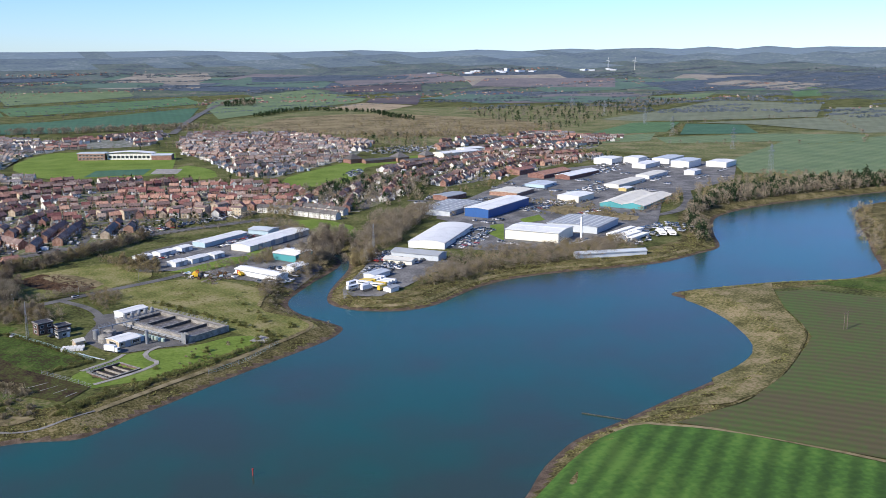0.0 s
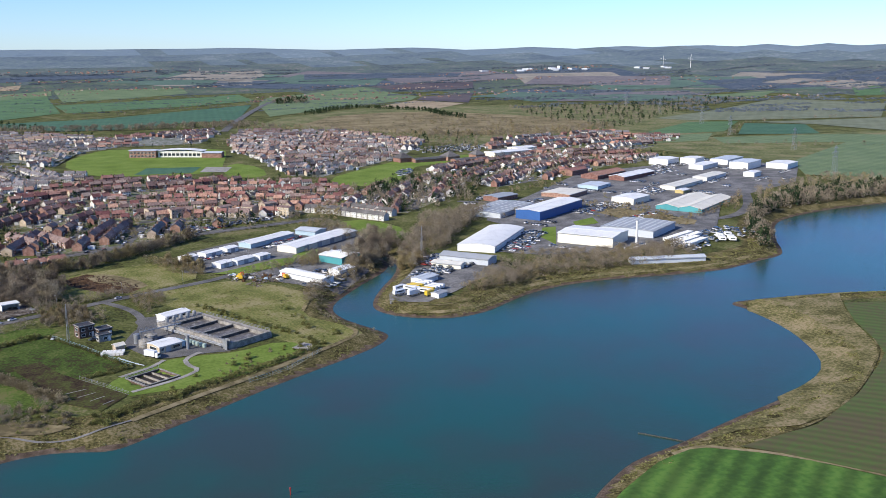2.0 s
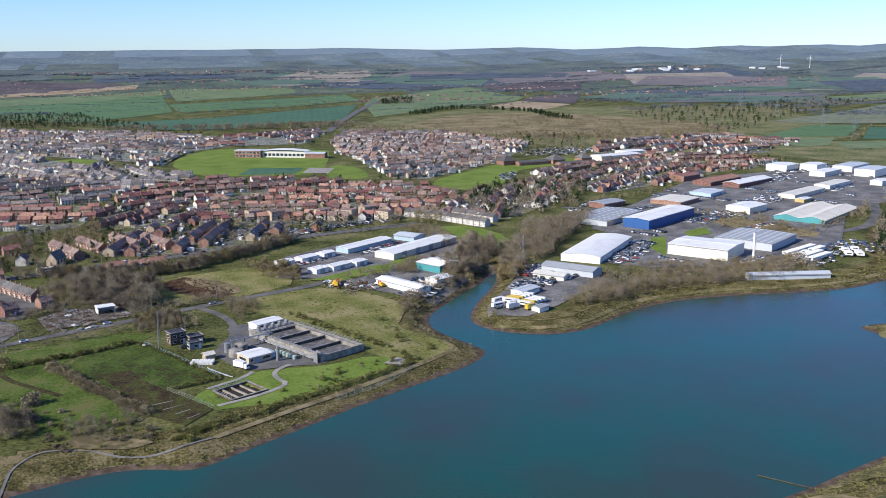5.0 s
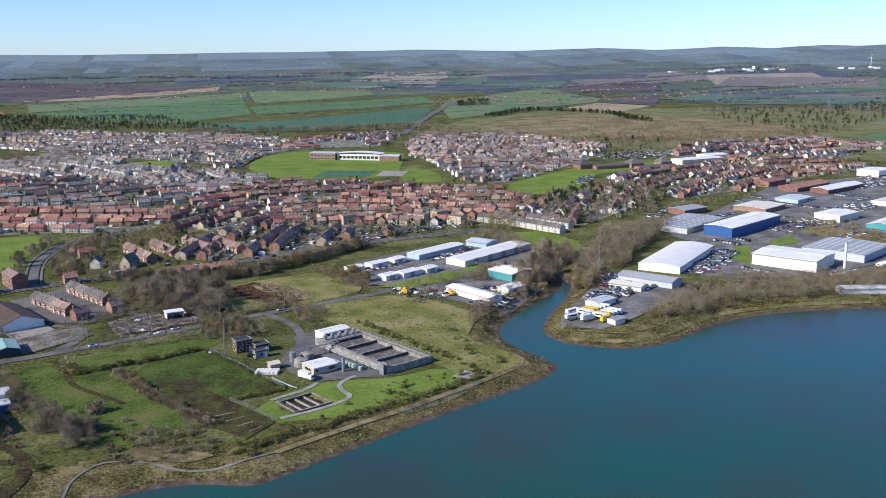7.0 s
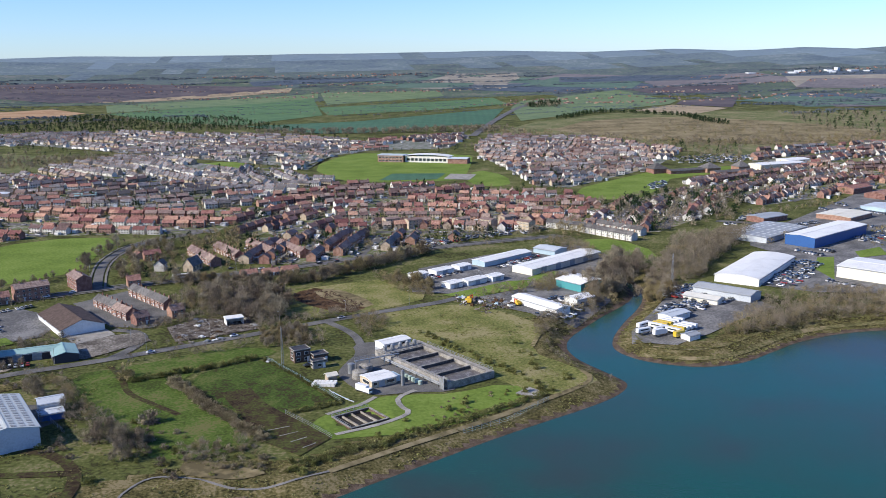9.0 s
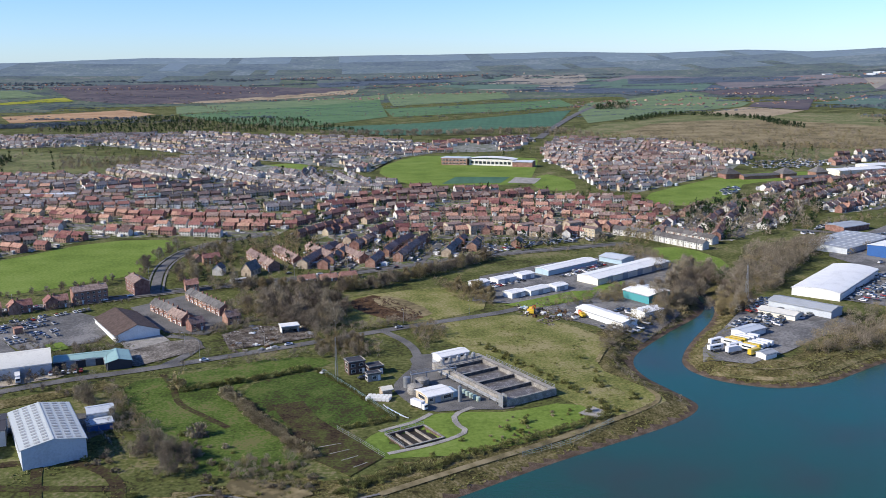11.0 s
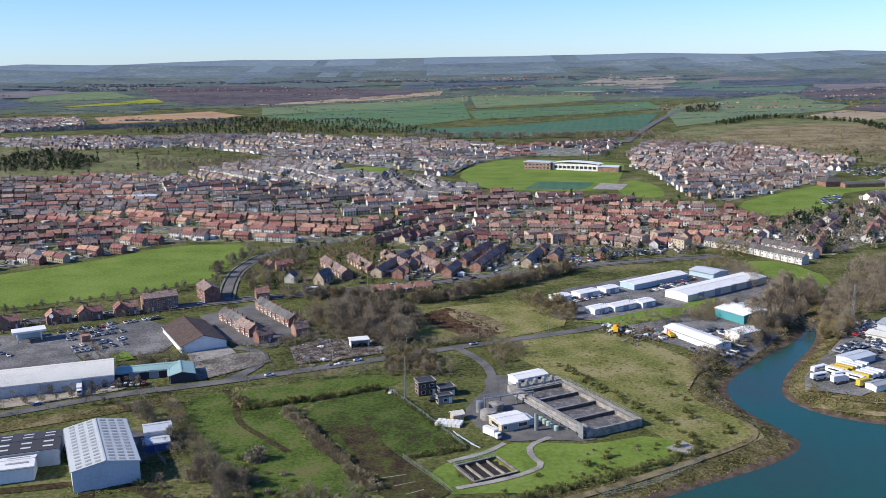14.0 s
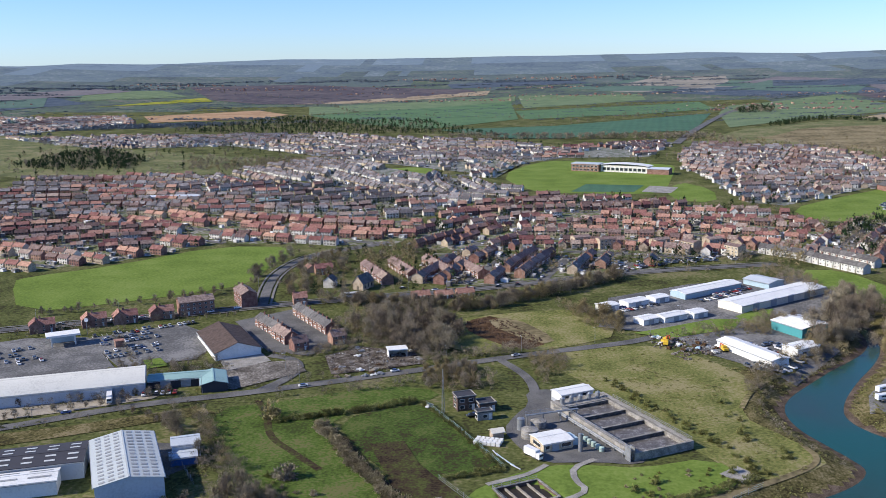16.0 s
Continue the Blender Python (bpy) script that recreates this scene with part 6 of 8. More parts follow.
FAR_WOODS = [  # name, points, kinds, scale
    ("plot_wood", scatter([(-36, 470), (-34, 512), (-12, 519), (11, 482), (17, 462), (8, 448), (-6, 466)], 150, 1.6), ["bare", "bare", "bare", "willow"], (0.55, 0.95)),
    ("works_scrub", scatter([(8, 423), (14, 438), (23, 439), (34, 424), (31, 414), (15, 413)], 90, 1.2) + scatter([(37, 433), (45, 450), (58, 454), (60, 441), (48, 417), (41, 425)], 100, 1.2), ["bare", "bush", "willow", "bush"], (0.35, 0.62)),
    ("estate_scrub", scatter([(103, 483), (119, 493), (135, 491), (129, 478), (106, 473)], 30, 1.2) + scatter([(135, 491), (148, 512), (152, 503), (144, 478), (135, 481)], 60, 1.2) + scatter([(169, 508), (186, 522), (173, 474), (151, 445), (153, 467), (171, 486)], 110, 1.5), ["bare", "willow", "bush"], (0.35, 0.65)),
    ("road_scrub", [(x, y) for x, y in along([(-56, 414), (-23, 428), (5, 440), (33, 453), (60, 464)], 150, 3.2) if noise.noise((x * 0.09, y * 0.09, 5.0)) > -0.1 and not near_road(x, y, 0.5)] + along([(-130, 392), (-108, 403), (-84, 412)], 40, 1.5), ["bush", "bare", "bush"], (0.25, 0.5)),
    ("creek_edge", along([(130, 356), (123, 366), (120, 378), (117, 398), (125, 415), (141, 431), (160, 450)], 90, 0.9) + along([(-14, 312), (0, 306), (12, 302)], 40, 2.5), ["bush", "bush", "bare"], (0.2, 0.42)),
    ("garden_willows", scatter([(-43, 634), (-35, 676), (-16, 669), (-10, 616), (-20, 589), (-36, 601)], 34, 2.5) + scatter([(186, 632), (210, 665), (201, 614), (180, 585)], 26, 2.5), ["willow"], (0.6, 0.95)),
    ("breakers_scrub", along([(-36, 454), (-22, 467), (2, 461), (8, 445)], 90, 3.0) + along([(8, 444), (20, 450), (30, 456), (44, 462)], 60, 2.5) + scatter([(-40, 402), (-14, 412), (6, 420), (4, 426), (-20, 420), (-44, 408)], 26, 2), ["bare", "bush", "bare"], (0.3, 0.6)),
    ("unit_scrub", scatter([(61, 527), (76, 514), (84, 508), (84, 480), (70, 494)], 80, 1.4), ["willow", "bare", "willow", "bush"], (0.35, 0.65)),
    ("field_hedge", along([(-40, 383), (-22, 390), (-11, 394), (4, 402), (9, 401)], 90, 0.7) + along([(9, 399), (20, 378), (29, 359), (34, 349)], 110, 0.6) + along([(17, 342), (26, 345), (34, 348)], 44, 0.7), ["bush"], (0.35, 0.6)),
    ("thicket", along([(-66, 390), (-53, 365), (-42, 346), (-32, 332), (-24, 318)], 120, 2.6) + scatter([(-20, 322), (4, 322), (12, 306), (4, 300), (-12, 308)], 50, 1.5), ["bare", "bush", "bush", "willow"], (0.3, 0.6)),
    ("shop_hedge", scatter([(-91, 438), (-81, 450), (-66, 440), (-70, 432), (-83, 430)], 60, 1.0) + along([(-128, 478), (-116, 460), (-105, 440)], 26, 0.8), ["bush", "bare"], (0.28, 0.5)),
    ("depot_wood", scatter([(177, 466), (200, 500), (212, 530), (242, 556), (290, 598), (290, 585), (262, 545), (240, 520), (226, 495), (205, 478)], 170, 2.0), ["bare", "bare", "willow"], (0.6, 1.0)),
    ("shore_belt", scatter([(190, 393), (214, 426), (242, 447), (296, 444), (330, 436), (330, 414), (272, 409), (241, 414), (205, 396)], 200, 1.8), ["bare", "bare", "bare", "willow", "bush"], (0.45, 0.85)),
    ("verge_scrub", scatter([(371, 566), (393, 571), (409, 502), (394, 487), (370, 516)], 70, 1.5) + along([(410, 610), (409, 580), (412, 556)], 24, 2), ["willow", "bush", "bush"], (0.3, 0.55)),
    ("plot_belt", along([(-50, 534), (-10, 524), (24, 519), (50, 540), (76, 562), (98, 584)], 230, 4.0), ["bare", "bare", "willow", "bush"], (0.45, 0.8)),
    ("road_hedge", along([(-135, 374), (-100, 386), (-70, 400)], 40, 2.0) + along([(-170, 482), (-120, 500), (-84, 516)], 40, 2.5) + along([(-52, 452), (-30, 462), (-20, 452)], 24, 3) + along([(-112, 436), (-96, 442), (-84, 436)], 30, 3), ["bush", "bush", "bare"], (0.3, 0.55)),
    ("retail_hedge", along([(-200, 455), (-164, 478), (-138, 480), (-105, 500), (-82, 512)], 46, 1.2) + along([(-150, 391), (-118, 402), (-84, 410)], 26, 0.8) + along([(-112, 440), (-96, 430), (-84, 436)], 16, 1.5) + along([(-58, 456), (-42, 450), (-34, 462)], 20, 2), ["bare", "bush", "bare"], (0.25, 0.5)),
    ("creek_scrub", along([(118, 412), (126, 428), (142, 446), (158, 464)], 60, 4) + along([(150, 446), (164, 470), (176, 492)], 70, 6), ["bare", "willow", "bush"], (0.4, 0.8)),
    ("shed_scrub", scatter([(-66, 352), (-56, 372), (-46, 352), (-40, 338), (-24, 318), (-30, 306), (-48, 322)], 60, 2.2), ["bare", "bush", "bush"], (0.3, 0.6)),
    ("park_scrub", scatter([(-86, 562), (-60, 540), (-30, 600), (-44, 640), (-74, 645)], 90, 2.5), ["bare", "willow", "bush"], (0.3, 0.7)),
    ("bank_hedge", along([(18, 303), (40, 312), (62, 323), (84, 334), (104, 345)], 210, 1.6), ["bush"], (0.45, 0.85)),
    ("dock_trees_2", along([(352, 548), (400, 505), (440, 520), (500, 565)], 50, 3) + along([(300, 640), (340, 660), (420, 690)], 60, 5) + along([(262, 452), (300, 438), (350, 440)], 60, 4), ["bare", "bush", "willow"], (0.35, 0.65)),
    ("shore_wood", scatter([(190, 398), (224, 421), (249, 427), (300, 438), (345, 436), (345, 415), (316, 408), (260, 412), (236, 405), (205, 394)], 190, 2.4), ["bare", "bare", "bare", "willow"], (0.5, 0.95)),
    ("creek_wood", scatter([(195, 505), (205, 525), (232, 560), (300, 604), (300, 586), (262, 545), (236, 508), (222, 492)], 150, 3), ["bare"], (0.8, 1.25)),
    ("point_wood", scatter([(380, 410), (395, 425), (410, 455), (460, 508), (537, 548), (645, 560), (760, 550), (760, 522), (666, 522), (583, 526), (491, 514), (440, 480), (410, 432)], 460, 2.4), ["bare", "bare", "bare", "pine"], (0.7, 1.25)),
    ("back_wood", scatter([(440, 500), (470, 545), (560, 600), (660, 620), (700, 570), (560, 540)], 130, 3), ["bare", "bare", "willow"], (0.6, 1.0)),
    ("estate_wood", scatter([(244, 720), (300, 745), (372, 762), (345, 690), (314, 642), (248, 612), (226, 640)], 170, 3.5), ["bare", "bare", "pine"], (0.6, 1.1)),
    ("green_wood", scatter([(180, 600), (190, 560), (196, 520), (188, 505), (178, 540), (170, 590)], 46, 3), ["bare", "willow"], (0.6, 1.0)),
    ("verge_wood", along([(300, 556), (360, 600), (395, 565), (405, 505)], 60, 4), ["willow", "bush"], (0.5, 0.9)),
    ("south_shore_wood", scatter([(450, 345), (490, 388), (530, 424), (565, 458), (598, 478), (600, 465), (560, 436), (520, 395), (470, 345)], 90, 2.5), ["bare", "willow", "bush"], (0.4, 0.8)),
    ("town_trees", scatter([(-420, 760), (-290, 620), (-20, 640), (200, 640), (240, 720), (236, 800), (430, 1030), (390, 1200), (110, 1300), (-300, 1480), (-600, 1480)], 1900, 0), ["bare", "bare", "willow", "pine", "bush"], (0.3, 0.75)),
    ("street_trees", scatter([(-280, 640), (-20, 645), (200, 640), (300, 760), (240, 860), (0, 880), (-300, 860)], 850, 0), ["bare", "pine", "bush", "willow"], (0.25, 0.6)),
    ("front_trees", scatter([(-60, 545), (20, 556), (118, 596), (190, 612), (180, 640), (60, 640), (-20, 650), (-60, 640)], 330, 1.5), ["bare", "willow", "bush", "bush", "pine"], (0.3, 0.7)),
    ("dock_trees", scatter([(330, 690), (430, 720), (620, 800), (640, 880), (450, 860), (360, 830)], 170, 4), ["bare", "willow", "pine"], (0.4, 0.8)),
    ("north_belt", along([(-20, 1392), (60, 1380), (120, 1364), (227, 1362), (318, 1355)], 200, 9), ["bare"], (0.8, 1.2)),
    ("heath_belt", scatter([(240, 1340), (320, 1330), (372, 1235), (449, 1160), (620, 1120), (760, 1130), (730, 1060), (560, 1060), (440, 1075), (400, 1160), (300, 1290)], 420, 4), ["bare", "willow", "bush"], (0.6, 1.1)),
    ("pine_belt", along([(450, 1545), (500, 1610), (566, 1685), (600, 1640), (668, 1530), (640, 1450), (643, 1348)], 260, 8), ["pine"], (0.5, 0.8)),
    ("pine_wood", scatter([(-471, 1231), (-447, 1275), (-349, 1148), (-345, 1070), (-410, 1060), (-480, 1100)], 330, 2.5), ["pine", "pine", "bare"], (0.6, 0.95)),
    ("willow_carr", scatter([(-303, 1141), (-167, 1144), (-150, 1090), (-200, 1040), (-275, 1050)], 220, 4), ["bare", "willow"], (0.5, 0.8)),
    ("west_wood", scatter([(-480, 1600), (-435, 1700), (-331, 1890), (-200, 1760), (-89, 1780), (45, 1424), (-55, 1480), (-224, 1510), (-381, 1530)], 1000, 3), ["pine", "bare", "pine"], (0.45, 0.8)),
    ("field_clump", scatter([(470, 1900), (545, 1960), (560, 1930), (540, 1860), (480, 1850)], 70, 5), ["pine", "bare"], (0.9, 1.3)),
    ("east_wood", scatter([(740, 1060), (900, 1220), (1400, 1560), (1300, 1640), (1000, 1500), (830, 1560), (760, 1350), (720, 1200)], 700, 6), ["bare", "bare", "pine"], (0.5, 0.85)),
    ("school_wood", scatter([(461, 1148), (550, 1109), (458, 921), (390, 920), (440, 1030)], 170, 3), ["bare", "bare", "willow", "bush", "pine"], (0.4, 0.8)),
    ("ridge_wood", scatter([(422, 1289), (620, 1437), (750, 1189), (690, 1094), (524, 1213)], 150, 4), ["bare", "willow", "bush"], (0.5, 0.8)),
    ("dock_back_wood", scatter([(457, 944), (547, 866), (470, 744), (440, 740), (400, 700), (380, 720), (436, 887)], 130, 3), ["bare", "bare", "willow", "bush"], (0.4, 0.8)),
    ("square_trees", scatter([(108, 663), (211, 606), (238, 583), (198, 567), (105, 606)], 70, 3), ["bare", "willow", "bush"], (0.35, 0.7)),
    ("far_east_wood", scatter([(1100, 700), (1300, 860), (1500, 820), (1500, 650), (1250, 580)], 260, 5), ["bare"], (0.8, 1.3)),
    ("hedgerows", along([(760, 889), (955, 765), (1063, 854), (1200, 1000), (1266, 1117), (1003, 1139), (850, 970), (793, 950)], 150, 3) + along([(60, 1560), (133, 1600), (300, 1855), (471, 1997), (520, 2100)], 90, 3)
     + along([(-320, 1980), (-60, 1900), (89, 1765), (302, 1855)], 90, 3) + along([(-376, 2270), (90, 2420), (400, 2403)], 90, 4) + along([(-700, 2650), (-372, 2420), (-225, 1990)], 150, 8), ["bush", "bush", "bare"], (0.4, 0.8)),
]
TREE_SLOT = {"bare": 0, "willow": 1, "pine": 2, "bush": 3, "wood": 0}
TREE_MATS = ["twig_i", "willow_i", "pine_i", "bush_i", "far_wood_i"]
for wn_, pts, kinds, (s0, s1) in FAR_WOODS:
    hp = Heap()
    zs = heights(np.array(pts))
    for (x, y), z in zip(pts, zs):
        if any(inside(g, x, y) for g in GREENS):
            continue
        k = trng.choice(kinds)
        q = trng.uniform(s0, s1)
        hp.add(FAR_TREES[(k + "_fine" if y < 600 and -140 < x < 350 and k != "pine" else k, trng.randint(0, 3))], x, y, z - 0.1, trng.uniform(0, 6.28), q, {0: TREE_SLOT[k]})
    hp.build("woodland", TREE_MATS, "dense leafless trees and scrub", "woodland")

# bushes: along the embankment, the field lines and on the works' lawn
BUSH_SPOTS = []
for line, n, off0, off1, key in ((smooth_line(WEST_BANK, 2), 150, 14, 24, "bush"),):
    p = [q for q in line if -70 < q.x < 140 and q.y > 262][:70]
    for i in range(n):
        a = p[trng.randint(0, len(p) - 2)]
        b = p[p.index(a) + 1]
        t = (b - a).normalized()
        q = a.lerp(b, trng.random()) + Vector((-t.y, t.x)) * trng.uniform(off0, off1)
        if 20 < q.x < 108 and trng.random() < 0.75 or trng.random() < 0.15:
            BUSH_SPOTS.append((q.x, q.y, trng.uniform(0.5, 1.0), key))
for x, y in along([(-24, 382), (-12, 358), (-5, 346), (1, 334), (10, 322)], 64, 1.3):
    BUSH_SPOTS.append((x, y, trng.uniform(0.8, 1.4), "gorse"))
for x, y in along([(-38, 384), (-22, 390), (-11, 394), (4, 402)], 26, 0.6):
    BUSH_SPOTS.append((x, y, trng.uniform(0.7, 1.1), "bush"))
for x, y in along([(9, 399), (20, 378), (29, 359), (34, 349), (17, 342)], 26, 0.6):
    BUSH_SPOTS.append((x, y, trng.uniform(0.4, 0.8), "bush"))
for x, y in along([(72, 424), (79, 405), (90, 382), (100, 360), (104, 348)], 44, 1.6):
    BUSH_SPOTS.append((x, y, trng.uniform(0.4, 0.9), "bush"))
for x, y in scatter([(60, 324), (96, 342), (90, 352), (66, 344)], 26, 2):
    BUSH_SPOTS.append((x, y, trng.uniform(0.2, 0.45), trng.choice(["bush", "gorse"])))
for x, y in scatter([(-60, 326), (-20, 300), (10, 296), (16, 318), (-12, 328), (-30, 345)], 46, 2):
    BUSH_SPOTS.append((x, y, trng.uniform(0.4, 1.1), trng.choice(["bush", "gorse", "twig"])))
BUSH_SPOTS += [(-27, 343, 1.9, "twig"), (-25, 342.5, 1.6, "twig"), (-41, 389, 2.4, "willow")]
bmesh_cache = {}
for x, y, s, key in BUSH_SPOTS:
    k = (key, trng.randint(0, 2))
    if k not in bmesh_cache:
        V, F = bush_mesh(40 + k[1], key)
        o = raw("bush", V.tolist(), F, key)
        bmesh_cache[k] = o.data
    else:
        o = new("bush", bmesh_cache[k])
    o.matrix_basis = pose(x * K, y * K, float(heights(np.array([[x, y]]))[0]) - 0.1, 0, 0, trng.uniform(0, 360)) @ Matrix.Diagonal((s, s, s, 1))
    tagged(o, {"bush": "dense olive green bush in rough grass", "gorse": "pale grey-brown leafless bush", "twig": "leafless brown thorn bush", "willow": "spreading yellowish leafless bush"}[key], "bush", "bushes")

# distant woods, coloured blue-grey to imitate haze, and settlements
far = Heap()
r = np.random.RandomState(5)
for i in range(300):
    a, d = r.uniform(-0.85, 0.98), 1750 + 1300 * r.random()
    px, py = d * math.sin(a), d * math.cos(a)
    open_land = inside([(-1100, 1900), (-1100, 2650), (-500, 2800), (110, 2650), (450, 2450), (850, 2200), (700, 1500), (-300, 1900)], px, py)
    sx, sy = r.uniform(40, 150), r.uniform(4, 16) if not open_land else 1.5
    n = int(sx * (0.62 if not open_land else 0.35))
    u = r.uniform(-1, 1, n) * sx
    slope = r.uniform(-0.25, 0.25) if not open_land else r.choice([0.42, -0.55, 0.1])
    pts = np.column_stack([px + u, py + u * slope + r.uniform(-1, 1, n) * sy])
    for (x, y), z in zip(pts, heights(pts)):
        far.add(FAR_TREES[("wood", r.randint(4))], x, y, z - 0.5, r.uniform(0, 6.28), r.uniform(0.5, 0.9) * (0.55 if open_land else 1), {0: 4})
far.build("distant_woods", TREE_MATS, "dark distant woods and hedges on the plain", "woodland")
ft = Heap()
for i in range(40):
    a, d = r.uniform(-0.7, 0.95), 2050 + 1000 * r.random()
    px, py = d * math.sin(a), d * math.cos(a)
    n = int(r.uniform(10, 50))
    pts = np.column_stack([px + r.normal(0, 95, n), py + r.normal(0, 14, n)])
    for (x, y), z in zip(pts, heights(pts)):
        sm = {0: r.choice([0, 0, 1]), 1: r.choice([3, 4, 5]), 2: 6, 3: 7, 4: 8}
        ft.add(arr[("semi", 0)], x, y, z, r.uniform(0, 3.14), r.uniform(0.42, 0.6), sm)
ft.build("distant_housing", HOUSE_MATS, "scattered distant houses on the plain", "houses")

# tussocks and low scrub that roughen the grass
TUFT = []
for s in range(5):
    V, F, _ = crown_arrays(300 + s, 14, 0.4, 2.2, (0.7, 0.2), 0.02, 5)
    TUFT.append((V, F, [0] * len(F)))
tr_ = np.random.RandomState(8)
pts = np.column_stack([tr_.uniform(-75, 150, 16000), tr_.uniform(272, 475, 16000)])
sd = shore_distance(pts) * K
YARDS = [[(44, 414), (56, 418), (74, 408), (95, 362), (92, 350), (60, 346), (42, 352), (34, 384)], [(76, 492), (112, 456), (138, 425), (170, 480)], [(-90, 330), (-60, 328), (-50, 372), (-90, 372)], [(20, 322), (60, 322), (100, 342), (90, 354), (44, 344)], [(30, 322), (52, 330), (46, 346), (28, 338)]]
heap = Heap()
kept = [(x, y) for (x, y), d in zip(pts, sd) if d > 3 and not any(inside(q, x, y) for q in YARDS) and not near_road(x, y, 1.0) and noise.noise((x * 0.06, y * 0.06, 3.0)) > -0.05 and (x > 62 or y < 312 or x < -48)][:2200]
for (x, y), z in zip(kept, heights(np.array(kept))):
    heap.add(TUFT[tr_.randint(5)], x, y, z, tr_.uniform(0, 6.28), tr_.uniform(0.4, 1.1), {0: 0})
heap.build("tussocks", ["tuft", "bush_i"], "tussocks of rough winter grass", "grass")
sp = np.column_stack([tr_.uniform(140, 440, 30000), tr_.uniform(200, 440, 30000)])
sd = shore_distance(sp) * K
kept = [(x, y) for (x, y), d in zip(sp, sd) if 3 < d < 24][:4500]
heap = Heap()
for (x, y), z in zip(kept, heights(np.array(kept))):
    heap.add(TUFT[tr_.randint(5)], x, y, z, tr_.uniform(0, 6.28), tr_.uniform(0.5, 1.2), {0: 0})
heap.build("tussocks", ["tuft", "bush_i"], "straw-coloured tussocks along the shore", "grass")

# shrubs and hedges in the gardens
SHRUBS = []
for s in range(5):
    V, F, _ = crown_arrays(400 + s, 34, 3.2, 3.6, (1.3, 0.5), 0.02, 6)
    SHRUBS.append((V, F, [0] * len(F)))
shrubs = Heap()
gr = np.random.RandomState(31)
for x, y, th, kind, wall, roof, zn in spots:
    if y > 1500:
        continue
    for _ in range(2 if y < 1000 else 1):
        if gr.rand() < 0.55:
            d, side = gr.uniform(6.5, 12) / K, gr.choice([-1, 1])
            e = gr.uniform(-6, 6) / K
            qx, qy = x - math.sin(th) * d * side + math.cos(th) * e, y + math.cos(th) * d * side + math.sin(th) * e
            shrubs.add(SHRUBS[gr.randint(5)], qx, qy, gz(qx, qy) - 0.1, gr.uniform(0, 6.28), (gr.uniform(0.6, 1.5), gr.uniform(0.6, 1.2), gr.uniform(0.5, 1.5)), {0: gr.choice([0, 0, 2, 3, 3])})
shrubs.build("garden_shrubs", TREE_MATS, "dark shrubs, hedges and small trees in gardens", "shrubs")

# ---- vehicles ----
def paint_mat(name, cols):
    m = mat(name, [(0.5, 0.5, 0.5), (0.55, 0.55, 0.55)], 0.3, size=1, fine=0.2, spec=0.5)
    nd, lk = m.node_tree.nodes, m.node_tree.links
    oi = nd.new("ShaderNodeObjectInfo")
    rp = nd.new("ShaderNodeValToRGB")
    rp.color_ramp.interpolation = "CONSTANT"
    el = rp.color_ramp.elements
    el[0].color = (*cols[0], 1)
    el[1].position, el[1].color = 1 - 1 / len(cols), (*cols[-1], 1)
    for i in range(1, len(cols) - 1):
        e = el.new(i / len(cols))
        e.color = (*cols[i], 1)
    lk.new(oi.outputs["Random"], rp.inputs["Fac"])
    lk.new(rp.outputs["Color"], nd["Principled BSDF"].inputs["Base Color"])
    return m


M["car_paint"] = paint_mat("car_paint", [(0.7, 0.7, 0.7), (0.30, 0.31, 0.33), (0.02, 0.02, 0.025), (0.45, 0.46, 0.48), (0.30, 0.03, 0.02), (0.04, 0.08, 0.22), (0.72, 0.72, 0.72), (0.06, 0.065, 0.07)])
M["lorry_paint"] = paint_mat("lorry_box_paint", [(0.75, 0.75, 0.74), (0.72, 0.72, 0.70), (0.74, 0.74, 0.74), (0.60, 0.42, 0.04)])


def car_proto():
    e = tagged(new("car"), "parked car with glossy paint", "car", "parked cars")
    bm = bmesh.new()
    add_box(bm, (0, 0, 0.62), (4.3, 1.76, 0.62), bevel=0.12)
    part("body", bm, "car_paint", e)
    bm = bmesh.new()
    fs = add_box(bm, (-0.15, 0, 1.16), (2.3, 1.5, 0.5))
    for v in bm.verts:
        if v.co.z > 1.2:
            v.co.x = -0.15 + (v.co.x + 0.15) * 0.72
            v.co.y *= 0.84
    part("cabin_glass", bm, "glass", e)
    part("roof", boxes(((-0.15, 0, 1.43), (1.6, 1.24, 0.05))), "car_paint", e)
    me = None
    for x in (-1.3, 1.3):
        for y in (-0.8, 0.8):
            m = Matrix.Translation((x, y, 0.32))
            if me is None:
                bm = bmesh.new()
                add_cyl(bm, (0, 0, 0), 0.32, 0.22, 10, rot=Matrix.Rotation(math.pi / 2, 4, "X"))
                o = part("wheel", bm, "rubber", e)
                me = o.data
                o.matrix_basis = m
            else:
                share("wheel", me, e, m)
    return e


